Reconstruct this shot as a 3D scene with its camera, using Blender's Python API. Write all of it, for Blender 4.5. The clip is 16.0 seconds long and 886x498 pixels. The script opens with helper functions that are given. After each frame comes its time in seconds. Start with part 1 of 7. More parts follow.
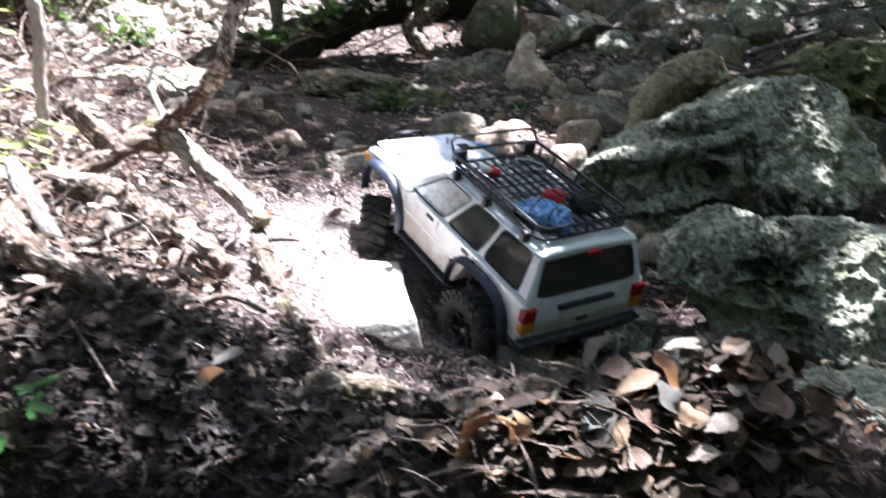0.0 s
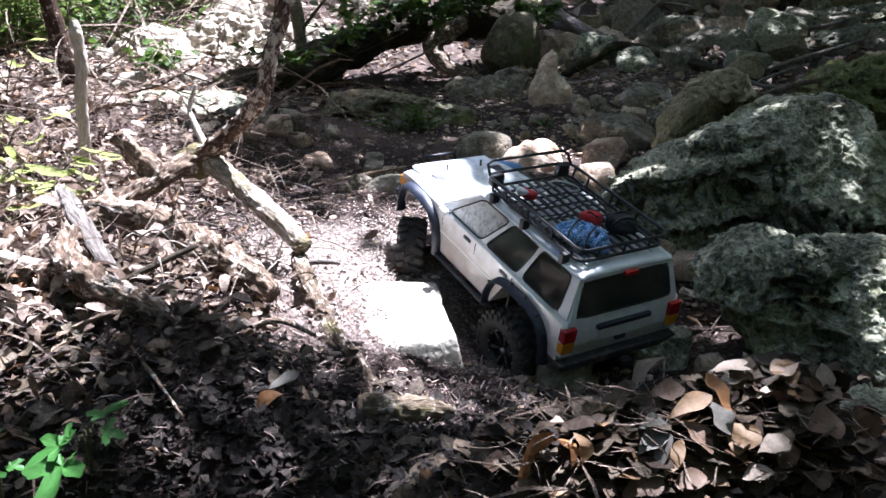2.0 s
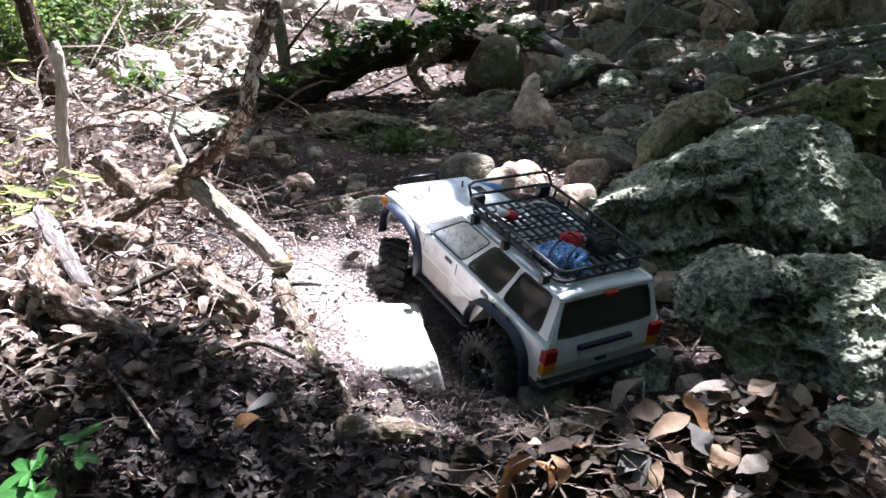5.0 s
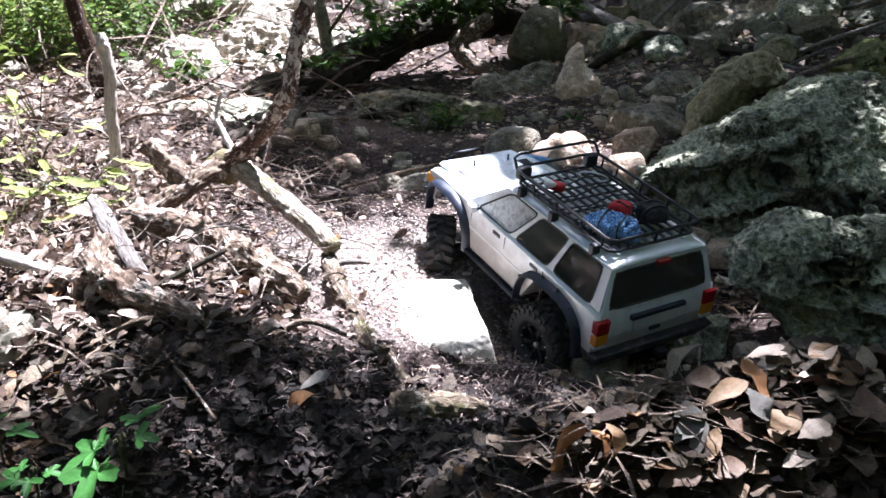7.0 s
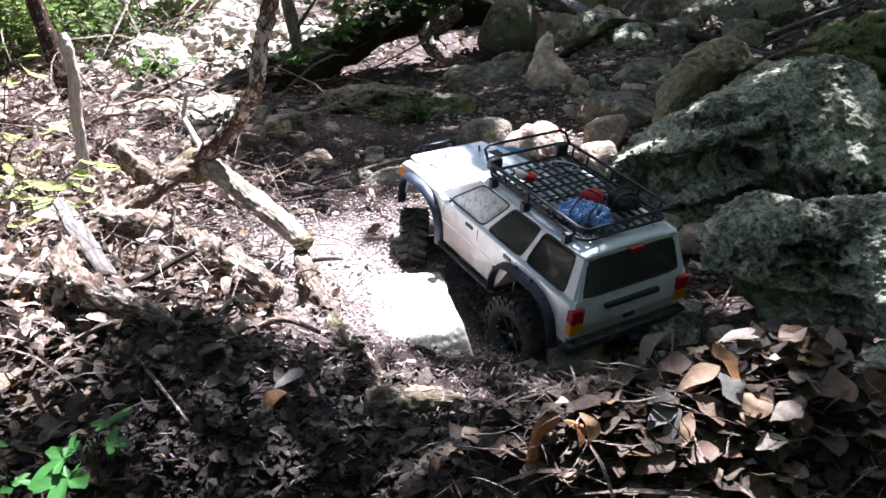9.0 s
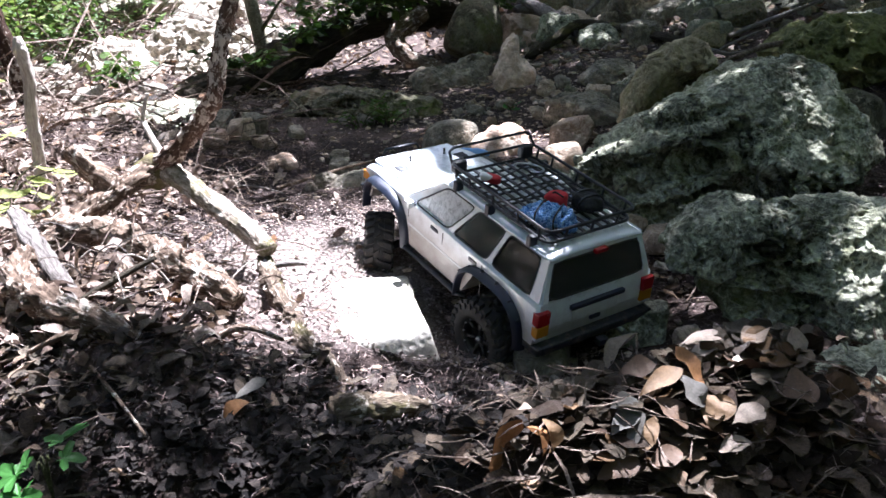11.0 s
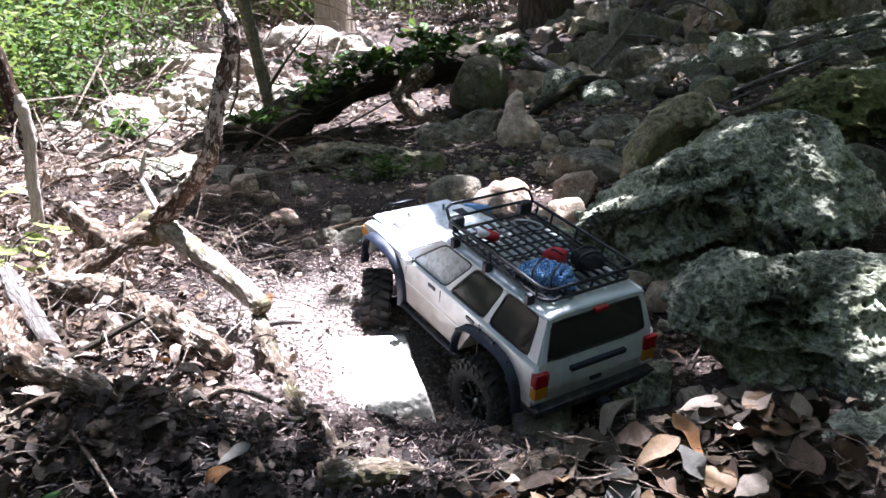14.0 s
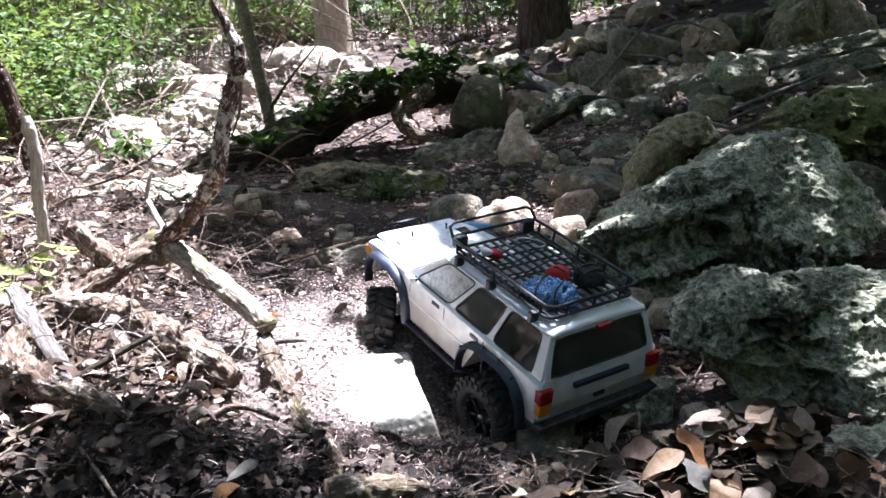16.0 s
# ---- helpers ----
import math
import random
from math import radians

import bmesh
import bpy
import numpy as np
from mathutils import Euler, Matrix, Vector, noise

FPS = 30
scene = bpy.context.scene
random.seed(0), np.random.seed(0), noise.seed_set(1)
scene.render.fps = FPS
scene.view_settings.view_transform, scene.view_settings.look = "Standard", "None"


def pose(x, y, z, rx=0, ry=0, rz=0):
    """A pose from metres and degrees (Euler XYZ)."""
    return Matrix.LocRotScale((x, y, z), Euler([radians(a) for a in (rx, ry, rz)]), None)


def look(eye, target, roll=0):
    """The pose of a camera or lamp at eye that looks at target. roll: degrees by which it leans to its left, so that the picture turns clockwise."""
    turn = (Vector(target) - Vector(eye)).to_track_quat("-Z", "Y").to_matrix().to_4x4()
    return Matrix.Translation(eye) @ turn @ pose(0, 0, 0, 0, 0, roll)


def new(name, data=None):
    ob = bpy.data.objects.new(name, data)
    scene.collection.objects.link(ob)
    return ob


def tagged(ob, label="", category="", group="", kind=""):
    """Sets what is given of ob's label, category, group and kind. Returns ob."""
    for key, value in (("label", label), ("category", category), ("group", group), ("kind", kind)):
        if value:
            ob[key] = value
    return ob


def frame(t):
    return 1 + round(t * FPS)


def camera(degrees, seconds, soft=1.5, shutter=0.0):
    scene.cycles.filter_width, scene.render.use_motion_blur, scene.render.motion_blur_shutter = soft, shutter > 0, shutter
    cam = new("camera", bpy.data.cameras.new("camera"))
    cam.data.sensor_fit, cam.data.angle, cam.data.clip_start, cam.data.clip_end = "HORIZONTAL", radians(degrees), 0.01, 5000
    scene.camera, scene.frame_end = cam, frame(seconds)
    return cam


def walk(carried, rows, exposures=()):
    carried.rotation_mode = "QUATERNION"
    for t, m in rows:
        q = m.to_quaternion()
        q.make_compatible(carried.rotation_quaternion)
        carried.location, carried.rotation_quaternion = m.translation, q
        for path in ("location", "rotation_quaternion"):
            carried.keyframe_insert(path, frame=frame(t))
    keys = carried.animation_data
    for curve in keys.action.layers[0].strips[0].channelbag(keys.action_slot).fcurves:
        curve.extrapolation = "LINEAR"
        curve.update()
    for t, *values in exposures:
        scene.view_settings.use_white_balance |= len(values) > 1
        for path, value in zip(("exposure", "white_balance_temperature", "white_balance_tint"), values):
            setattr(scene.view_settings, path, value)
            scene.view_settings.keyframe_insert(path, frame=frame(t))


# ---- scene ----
cam = camera(55.4, 16.0, soft=1.55, shutter=0.5)
PATH = [
    (0, (0.011, 0.047, 0.472), (0.02, 1.948, -0.15), 2.3),
    (0.5, (-0.019, 0.024, 0.495), (-0.101, 1.943, -0.063), 1.7),
    (1, (-0.028, 0.02, 0.491), (-0.12, 1.932, -0.087), 2.0),
    (1.5, (-0.022, 0.025, 0.491), (-0.056, 1.93, -0.116), 1.6),
    (2, (-0.021, 0.027, 0.49), (-0.046, 1.936, -0.105), 1.3),
    (2.5, (-0.023, 0.029, 0.49), (-0.034, 1.94, -0.099), 1.6),
    (3, (-0.02, 0.029, 0.491), (-0.017, 1.945, -0.085), 1.5),
    (3.5, (-0.017, 0.028, 0.492), (0.008, 1.953, -0.052), 1.8),
    (6, (-0.015, 0.028, 0.486), (-0.07, 1.949, -0.068), 0.4),
    (6.5, (-0.017, 0.028, 0.484), (-0.131, 1.94, -0.091), -0.5),
    (7, (-0.013, 0.032, 0.483), (-0.122, 1.938, -0.111), -1.5),
    (7.5, (-0.013, 0.035, 0.482), (-0.112, 1.937, -0.127), -2.0),
    (8, (-0.012, 0.035, 0.482), (-0.102, 1.935, -0.134), -2.3),
    (8.5, (-0.009, 0.035, 0.482), (-0.087, 1.937, -0.132), -2.5),
    (9, (-0.007, 0.036, 0.482), (-0.064, 1.939, -0.13), -2.7),
    (9.5, (-0.007, 0.035, 0.482), (-0.051, 1.939, -0.129), -2.6),
    (10, (-0.005, 0.04, 0.482), (-0.033, 1.944, -0.13), -2.6),
    (12.5, (0.005, 0.048, 0.48), (0.054, 1.954, -0.124), -3.1),
    (13, (0.006, 0.052, 0.479), (0.041, 1.968, -0.094), -3.5),
    (13.5, (0.01, 0.059, 0.48), (0.012, 1.992, -0.035), -3.1),
    (14, (0.018, 0.066, 0.48), (0.011, 2.006, -0.009), -3.0),
    (14.5, (0.018, 0.056, 0.481), (0.044, 2.002, 0.017), -2.2),
    (15, (0.015, 0.062, 0.478), (0.04, 2.007, 0.013), -2.7),
    (15.5, (0.011, 0.058, 0.48), (0.024, 2.004, 0.02), -2.7),
    (16, (0.013, 0.055, 0.482), (0.009, 2.004, 0.037), -3.2),
]
walk(cam, [(t, look(eye, target, roll)) for t, eye, target, roll in PATH], exposures=[
    (0.0, 3.2, 5400, 18), (1.0, 2.76, 5400, 18), (2.5, 2.6, 5400, 18), (3.5, 2.7, 5400, 18), (6.0, 2.74, 5400, 18), (16.0, 2.82, 5400, 18)])

# ---- light ----
SUN = Vector((0.20, 0.38, 1.0)).normalized()
world = bpy.data.worlds.new("sky")
scene.world = world
world.use_nodes = True
sky = world.node_tree.nodes.new("ShaderNodeTexSky")
sky.sky_type, sky.sun_disc = "NISHITA", False
sky.dust_density, sky.ozone_density = 4.0, 0.5
sky.sun_elevation, sky.sun_rotation = math.asin(SUN.z), math.atan2(SUN.x, SUN.y)
back = world.node_tree.nodes["Background"]
back.inputs["Strength"].default_value = 0.037
world.node_tree.links.new(sky.outputs["Color"], back.inputs["Color"])
sun = new("sun", bpy.data.lights.new("sun", "SUN"))
sun.data.energy, sun.data.angle, sun.data.color = 5.0, radians(0.53), (1.0, 0.95, 0.87)
sun.matrix_world = look(SUN * 10, (0, 0, 0))

# ---- materials ----
def material(name, rough=0.8, metal=0.0, spec=0.5):
    m = bpy.data.materials.new(name)
    m.use_nodes = True
    b = m.node_tree.nodes["Principled BSDF"]
    b.inputs["Roughness"].default_value = rough
    b.inputs["Metallic"].default_value = metal
    b.inputs["Specular IOR Level"].default_value = spec
    return m, m.node_tree, b


def coords(nt, scale=1.0, space="Object"):
    tc = nt.nodes.new("ShaderNodeTexCoord")
    mp = nt.nodes.new("ShaderNodeMapping")
    mp.inputs["Scale"].default_value = (scale, scale, scale)
    nt.links.new(tc.outputs[space], mp.inputs["Vector"])
    return mp.outputs["Vector"]


def noise_tex(nt, vec, scale, detail=6.0, rough=0.6, distort=0.0):
    n = nt.nodes.new("ShaderNodeTexNoise")
    n.inputs["Scale"].default_value, n.inputs["Detail"].default_value = scale, detail
    n.inputs["Roughness"].default_value, n.inputs["Distortion"].default_value = rough, distort
    nt.links.new(vec, n.inputs["Vector"])
    return n.outputs["Fac"]


def voronoi(nt, vec, scale, feature="F1"):
    n = nt.nodes.new("ShaderNodeTexVoronoi")
    n.feature = feature
    n.inputs["Scale"].default_value = scale
    nt.links.new(vec, n.inputs["Vector"])
    return n.outputs["Distance"]


def ramp(nt, fac, stops):
    r = nt.nodes.new("ShaderNodeValToRGB")
    while len(r.color_ramp.elements) < len(stops):
        r.color_ramp.elements.new(0.5)
    for e, (p, c) in zip(r.color_ramp.elements, stops):
        e.position = p
        e.color = (*c, 1) if len(c) == 3 else c
    nt.links.new(fac, r.inputs["Fac"])
    return r.outputs["Color"]


def mix(nt, fac, a, b, mode="MIX"):
    n = nt.nodes.new("ShaderNodeMix")
    n.data_type, n.blend_type = "RGBA", mode
    for key, v in ((0, fac), (6, a), (7, b)):
        if isinstance(v, (int, float)):
            n.inputs[key].default_value = v
        elif isinstance(v, tuple):
            n.inputs[key].default_value = (*v, 1)
        else:
            nt.links.new(v, n.inputs[key])
    return n.outputs[2]


def bump(nt, bsdf, height, strength, dist):
    n = nt.nodes.new("ShaderNodeBump")
    n.inputs["Strength"].default_value, n.inputs["Distance"].default_value = strength, dist
    nt.links.new(height, n.inputs["Height"])
    nt.links.new(n.outputs["Normal"], bsdf.inputs["Normal"])


def grey(v):
    return (v, v, v)


def stone_mat(name, light, dark, moss=0.0, warm=0.0, pits=0.6, space="Object", karst=0.0):
    m, nt, b = material(name, 0.9, spec=0.25)
    v = coords(nt, 1.0, space)
    big = noise_tex(nt, v, 9, 5, 0.62, 0.4)
    fine = noise_tex(nt, v, 60, 8, 0.7)
    cells = voronoi(nt, v, 95)
    col = ramp(nt, big, [(0.36, dark), (0.5, tuple(0.45 * a + 0.55 * c for a, c in zip(light, dark))), (0.64, light)])
    col = mix(nt, 0.75, col, ramp(nt, fine, [(0.3, grey(0.28)), (0.5, grey(0.85)), (0.72, grey(1.5))]), "MULTIPLY")
    spots = ramp(nt, noise_tex(nt, v, 26, 6, 0.75), [(0.56, grey(0)), (0.63, grey(1))])
    col = mix(nt, spots, col, tuple(min(1, c * 1.45) for c in light))
    net = ramp(nt, noise_tex(nt, v, 34, 5, 0.7, 1.2), [(0.45, grey(0)), (0.49, grey(0.4)), (0.51, grey(0.4)), (0.55, grey(0))])
    col = mix(nt, net, col, tuple(min(1, c * 1.25) for c in light))
    if karst:
        # fine crust of pale lichen broken by dark specks and dark pore-like spots
        crust = noise_tex(nt, v, 120, 7, 0.78, 0.5)
        col = mix(nt, karst, col, ramp(nt, crust, [(0.36, grey(0.12)), (0.47, grey(0.6)), (0.54, grey(1.15)), (0.64, grey(2.2))]), "MULTIPLY")
        warp = nt.nodes.new("ShaderNodeTexNoise")
        warp.inputs["Scale"].default_value = 45
        nt.links.new(v, warp.inputs["Vector"])
        bent = nt.nodes.new("ShaderNodeVectorMath")
        bent.operation = "MULTIPLY_ADD"
        nt.links.new(warp.outputs["Color"], bent.inputs[0])
        bent.inputs[1].default_value = (0.03, 0.03, 0.03)
        nt.links.new(v, bent.inputs[2])
        lines = ramp(nt, voronoi(nt, bent.outputs[0], 85, "DISTANCE_TO_EDGE"), [(0.02, grey(0.8)), (0.10, grey(0))])
        lines = mix(nt, 1.0, lines, ramp(nt, noise_tex(nt, v, 15, 4, 0.6), [(0.42, grey(0)), (0.58, grey(1))]), "MULTIPLY")
        col = mix(nt, lines, col, tuple(min(1, c * 1.35) for c in light))
        pores = ramp(nt, mix(nt, 0.25, voronoi(nt, v, 70), noise_tex(nt, v, 40, 4, 0.7)), [(0.16, grey(1)), (0.27, grey(0))])
        col = mix(nt, pores, col, (0.03, 0.033, 0.025))
    if warm:
        w = ramp(nt, noise_tex(nt, v, 6.3, 4, 0.6, 1.0), [(0.5, grey(0)), (0.66, grey(warm))])
        col = mix(nt, w, col, (0.34, 0.17, 0.07))
    if moss:
        g = ramp(nt, noise_tex(nt, v, 8, 7, 0.75), [(0.62 - 0.25 * moss, grey(0)), (0.74 - 0.2 * moss, grey(0.85))])
        col = mix(nt, g, col, mix(nt, fine, (0.04, 0.05, 0.01), (0.15, 0.16, 0.04)))
    nt.links.new(col, b.inputs["Base Color"])
    h = mix(nt, 0.5, fine, ramp(nt, cells, [(0.05, grey(0)), (0.45, grey(1))]))
    bump(nt, b, mix(nt, 0.35, h, noise_tex(nt, v, 210, 4, 0.7)), pits, 0.012)
    return m


M_BOULDER = stone_mat("weathered limestone", (0.42, 0.42, 0.315), (0.06, 0.064, 0.042), 0.34, 0.10, 0.8, karst=0.5)
M_MOSSROCK = stone_mat("mossy limestone", (0.25, 0.22, 0.155), (0.05, 0.046, 0.03), 0.5, 0.25, 0.6)
M_LEDGE = stone_mat("dark layered limestone", (0.22, 0.215, 0.165), (0.04, 0.04, 0.028), 0.35, 0.15, 0.8, karst=0.4)
M_SLAB = stone_mat("pale limestone", (0.62, 0.57, 0.50), (0.38, 0.34, 0.29), 0.0, 0.1, 0.35)
M_OLIVE = stone_mat("olive tan limestone", (0.38, 0.33, 0.215), (0.09, 0.075, 0.038), 0.42, 0.25, 0.6)
M_GREENROCK = stone_mat("green mossy limestone", (0.30, 0.29, 0.13), (0.045, 0.05, 0.02), 0.6, 0.2, 0.8)
M_TAN = stone_mat("tan limestone", (0.55, 0.45, 0.35), (0.28, 0.20, 0.14), 0.0, 0.3, 0.45)
M_CONE = stone_mat("smooth pinkish tan limestone", (0.72, 0.58, 0.47), (0.44, 0.32, 0.23), 0.0, 0.5, 0.3)
M_GREYROCK = stone_mat("grey limestone", (0.32, 0.285, 0.225), (0.075, 0.066, 0.05), 0.15, 0.3, 0.7)
M_PALEROCK = stone_mat("pale weathered limestone", (0.55, 0.49, 0.405), (0.18, 0.15, 0.115), 0.05, 0.15, 0.8)
M_RUST = stone_mat("rusty limestone", (0.52, 0.42, 0.34), (0.26, 0.15, 0.09), 0.0, 0.6, 0.6)


def soil_mat():
    m, nt, b = material("forest soil", 0.95, spec=0.15)
    v = coords(nt, 1.0)
    big = noise_tex(nt, v, 3.2, 6, 0.6, 0.5)
    fine = noise_tex(nt, v, 85, 8, 0.75)
    crumbs = voronoi(nt, v, 140)
    col = ramp(nt, big, [(0.3, (0.018, 0.012, 0.011)), (0.5, (0.045, 0.031, 0.027)), (0.72, (0.12, 0.088, 0.075))])
    col = mix(nt, 0.85, col, ramp(nt, fine, [(0.3, grey(0.35)), (0.55, grey(1.0)), (0.75, grey(1.7))]), "MULTIPLY")
    chips = ramp(nt, noise_tex(nt, v, 190, 3, 0.6), [(0.60, grey(0)), (0.66, grey(1))])
    col = mix(nt, chips, col, (0.27, 0.20, 0.175))
    # trodden pale dust and painted-in sunlight on the track, in a ragged patch
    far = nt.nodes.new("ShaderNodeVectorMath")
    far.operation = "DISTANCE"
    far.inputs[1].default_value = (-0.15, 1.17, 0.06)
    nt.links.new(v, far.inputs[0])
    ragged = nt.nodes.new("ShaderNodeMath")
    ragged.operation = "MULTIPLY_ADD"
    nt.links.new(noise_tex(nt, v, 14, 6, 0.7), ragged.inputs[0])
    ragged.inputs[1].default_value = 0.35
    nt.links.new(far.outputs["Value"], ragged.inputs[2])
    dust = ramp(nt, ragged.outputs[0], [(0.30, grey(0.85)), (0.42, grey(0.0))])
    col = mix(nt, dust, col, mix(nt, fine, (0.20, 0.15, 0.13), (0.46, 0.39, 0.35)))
    nt.links.new(col, b.inputs["Base Color"])
    bump(nt, b, mix(nt, 0.5, fine, crumbs), 0.9, 0.012)
    return m


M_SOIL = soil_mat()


def leaf_mat(name, stops, rough=0.55, trans=0.25, per_object=False, mottle=1.0):
    m, nt, b = material(name, rough, spec=0.22)
    if per_object:
        info = nt.nodes.new("ShaderNodeObjectInfo")
        rnd = info.outputs["Random"]
    else:
        geo = nt.nodes.new("ShaderNodeNewGeometry")
        rnd = geo.outputs["Random Per Island"]
    col = ramp(nt, rnd, stops)
    v = coords(nt, 1.0)
    blot = noise_tex(nt, v, 150, 7, 0.72)
    col = mix(nt, 0.8 * mottle, col, ramp(nt, blot, [(0.32, grey(0.3)), (0.52, grey(0.95)), (0.7, grey(1.45))]), "MULTIPLY")
    col = mix(nt, 0.55 * mottle, col, ramp(nt, noise_tex(nt, v, 620, 4, 0.7), [(0.36, grey(0.3)), (0.5, grey(1.0)), (0.62, grey(1.55))]), "MULTIPLY")
    nt.links.new(col, b.inputs["Base Color"])
    bump(nt, b, blot, 0.7 * mottle, 0.005)
    if trans:
        t = nt.nodes.new("ShaderNodeBsdfTranslucent")
        nt.links.new(col, t.inputs["Color"])
        ms = nt.nodes.new("ShaderNodeMixShader")
        ms.inputs["Fac"].default_value = trans
        nt.links.new(b.outputs[0], ms.inputs[1])
        nt.links.new(t.outputs[0], ms.inputs[2])
        nt.links.new(ms.outputs[0], nt.nodes["Material Output"].inputs["Surface"])
    return m


# leaf colours darkened to carry the heavy shade over the near humus
SHADED = [(0.0, (0.008, 0.006, 0.005)), (0.4, (0.018, 0.013, 0.011)), (0.7, (0.04, 0.03, 0.025)), (0.92, (0.06, 0.047, 0.04)), (1.0, (0.15, 0.12, 0.10))]
PILE = [(0.0, (0.009, 0.005, 0.003)), (0.18, (0.048, 0.035, 0.022)), (0.34, (0.102, 0.080, 0.055)), (0.46, (0.019, 0.010, 0.006)), (0.6, (0.064, 0.044, 0.027)), (0.72, (0.128, 0.101, 0.072)), (0.82, (0.038, 0.019, 0.009)), (0.91, (0.141, 0.080, 0.036)), (0.98, (0.192, 0.147, 0.110))]
DRY = [(0.0, (0.019, 0.012, 0.008)), (0.2, (0.075, 0.048, 0.030)), (0.4, (0.165, 0.119, 0.084)), (0.58, (0.045, 0.024, 0.013)),
       (0.75, (0.210, 0.151, 0.108)), (0.88, (0.203, 0.097, 0.037)), (0.97, (0.315, 0.245, 0.182))]
M_DRYLEAF = leaf_mat("dry brown leaves", DRY, 0.6, 0.12)
M_SHADELEAF = leaf_mat("leaves darkened for shade", SHADED, 0.7, 0.05)
M_PILELEAF = leaf_mat("dry oak leaves", PILE, 0.5, 0.12, per_object=True, mottle=0.7)
M_LOWLEAF = leaf_mat("lower oak leaves", PILE, 0.6, 0.08)
# paler version of the dry leaves, with sunlight worked into the colour
M_PALELEAF = leaf_mat("pale dry leaves", [(0.0, (0.078, 0.050, 0.039)), (0.15, (0.246, 0.179, 0.146)), (0.38, (0.426, 0.336, 0.280)), (0.58, (0.112, 0.067, 0.050)), (0.8, (0.493, 0.403, 0.336)), (1.0, (0.336, 0.213, 0.134))], 0.6, 0.15)
# dusty fragments, lightened further to carry the strong sun on the track
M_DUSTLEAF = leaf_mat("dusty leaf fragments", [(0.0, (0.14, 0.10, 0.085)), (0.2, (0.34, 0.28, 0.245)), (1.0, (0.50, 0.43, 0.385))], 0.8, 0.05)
M_GREYLEAF = leaf_mat("dull grey-brown leaves", [(0.0, (0.032, 0.023, 0.016)), (0.3, (0.096, 0.077, 0.056)), (0.6, (0.056, 0.038, 0.025)), (0.85, (0.160, 0.131, 0.097)), (1.0, (0.208, 0.146, 0.086))], 0.55, 0.1)
M_ORANGELEAF = leaf_mat("orange brown leaf", [(0.0, (0.264, 0.120, 0.048)), (1.0, (0.336, 0.176, 0.080))], 0.45, 0.2, mottle=0.4)
M_CREAMLEAF = leaf_mat("bleached leaf", [(0.0, (0.286, 0.224, 0.170)), (1.0, (0.340, 0.270, 0.215))], 0.5, 0.15, mottle=0.4)
M_BROWNLEAF = leaf_mat("brown leaf", [(0.0, (0.096, 0.058, 0.038)), (1.0, (0.128, 0.083, 0.054))], 0.5, 0.1, mottle=0.4)
M_PALEGREYLEAF = leaf_mat("grey leaf", [(0.0, (0.109, 0.099, 0.086)), (1.0, (0.154, 0.141, 0.122))], 0.5, 0.1, mottle=0.4)
M_TANLEAF = leaf_mat("tan leaf", [(0.0, (0.177, 0.111, 0.058)), (1.0, (0.218, 0.137, 0.074))], 0.5, 0.15, mottle=0.4)
M_MULCH = leaf_mat("shredded mulch", [(0.0, (0.06, 0.042, 0.038)), (0.5, (0.20, 0.145, 0.125)), (1.0, (0.42, 0.33, 0.30))], 0.8, 0.0)
M_GREEN = leaf_mat("green leaves", [(0.0, (0.035, 0.075, 0.012)), (0.5, (0.075, 0.14, 0.022)), (1.0, (0.14, 0.20, 0.04))], 0.45, 0.35)
M_CANOPY = leaf_mat("canopy leaves", [(0.0, (0.06, 0.095, 0.015)), (1.0, (0.13, 0.17, 0.04))], 0.5, 0.45)
M_SEEDLING = leaf_mat("fresh green leaves", [(0.0, (0.030, 0.105, 0.028)), (1.0, (0.075, 0.20, 0.04))], 0.35, 0.4, mottle=0.3)
M_SHOOT = leaf_mat("pale yellow green shoots", [(0.0, (0.30, 0.36, 0.10)), (1.0, (0.42, 0.46, 0.16))], 0.4, 0.45)
M_YELLOW = leaf_mat("yellow green leaves", [(0.0, (0.13, 0.19, 0.03)), (0.6, (0.22, 0.27, 0.06)), (1.0, (0.08, 0.14, 0.03))], 0.45, 0.4)


def bark_mat(name, light, dark, moss=0.0, scale=1.0):
    m, nt, b = material(name, 0.92, spec=0.2)
    v = coords(nt, scale)
    flakes = mix(nt, 0.45, noise_tex(nt, v, 55, 8, 0.75, 0.6), noise_tex(nt, v, 210, 5, 0.7, 0.3))
    big = noise_tex(nt, v, 12, 4, 0.6)
    col = ramp(nt, flakes, [(0.42, dark), (0.50, tuple((a + 3 * c) / 4 for a, c in zip(light, dark))), (0.555, light)])
    col = mix(nt, 0.6, col, ramp(nt, big, [(0.3, grey(0.5)), (0.65, grey(1.15))]), "MULTIPLY")
    if moss:
        g = ramp(nt, noise_tex(nt, v, 17, 6, 0.7), [(0.60 - 0.2 * moss, grey(0)), (0.70 - 0.15 * moss, grey(0.8))])
        col = mix(nt, g, col, (0.115, 0.105, 0.045))
    nt.links.new(col, b.inputs["Base Color"])
    bump(nt, b, flakes, 1.0, 0.014 / scale)
    return m


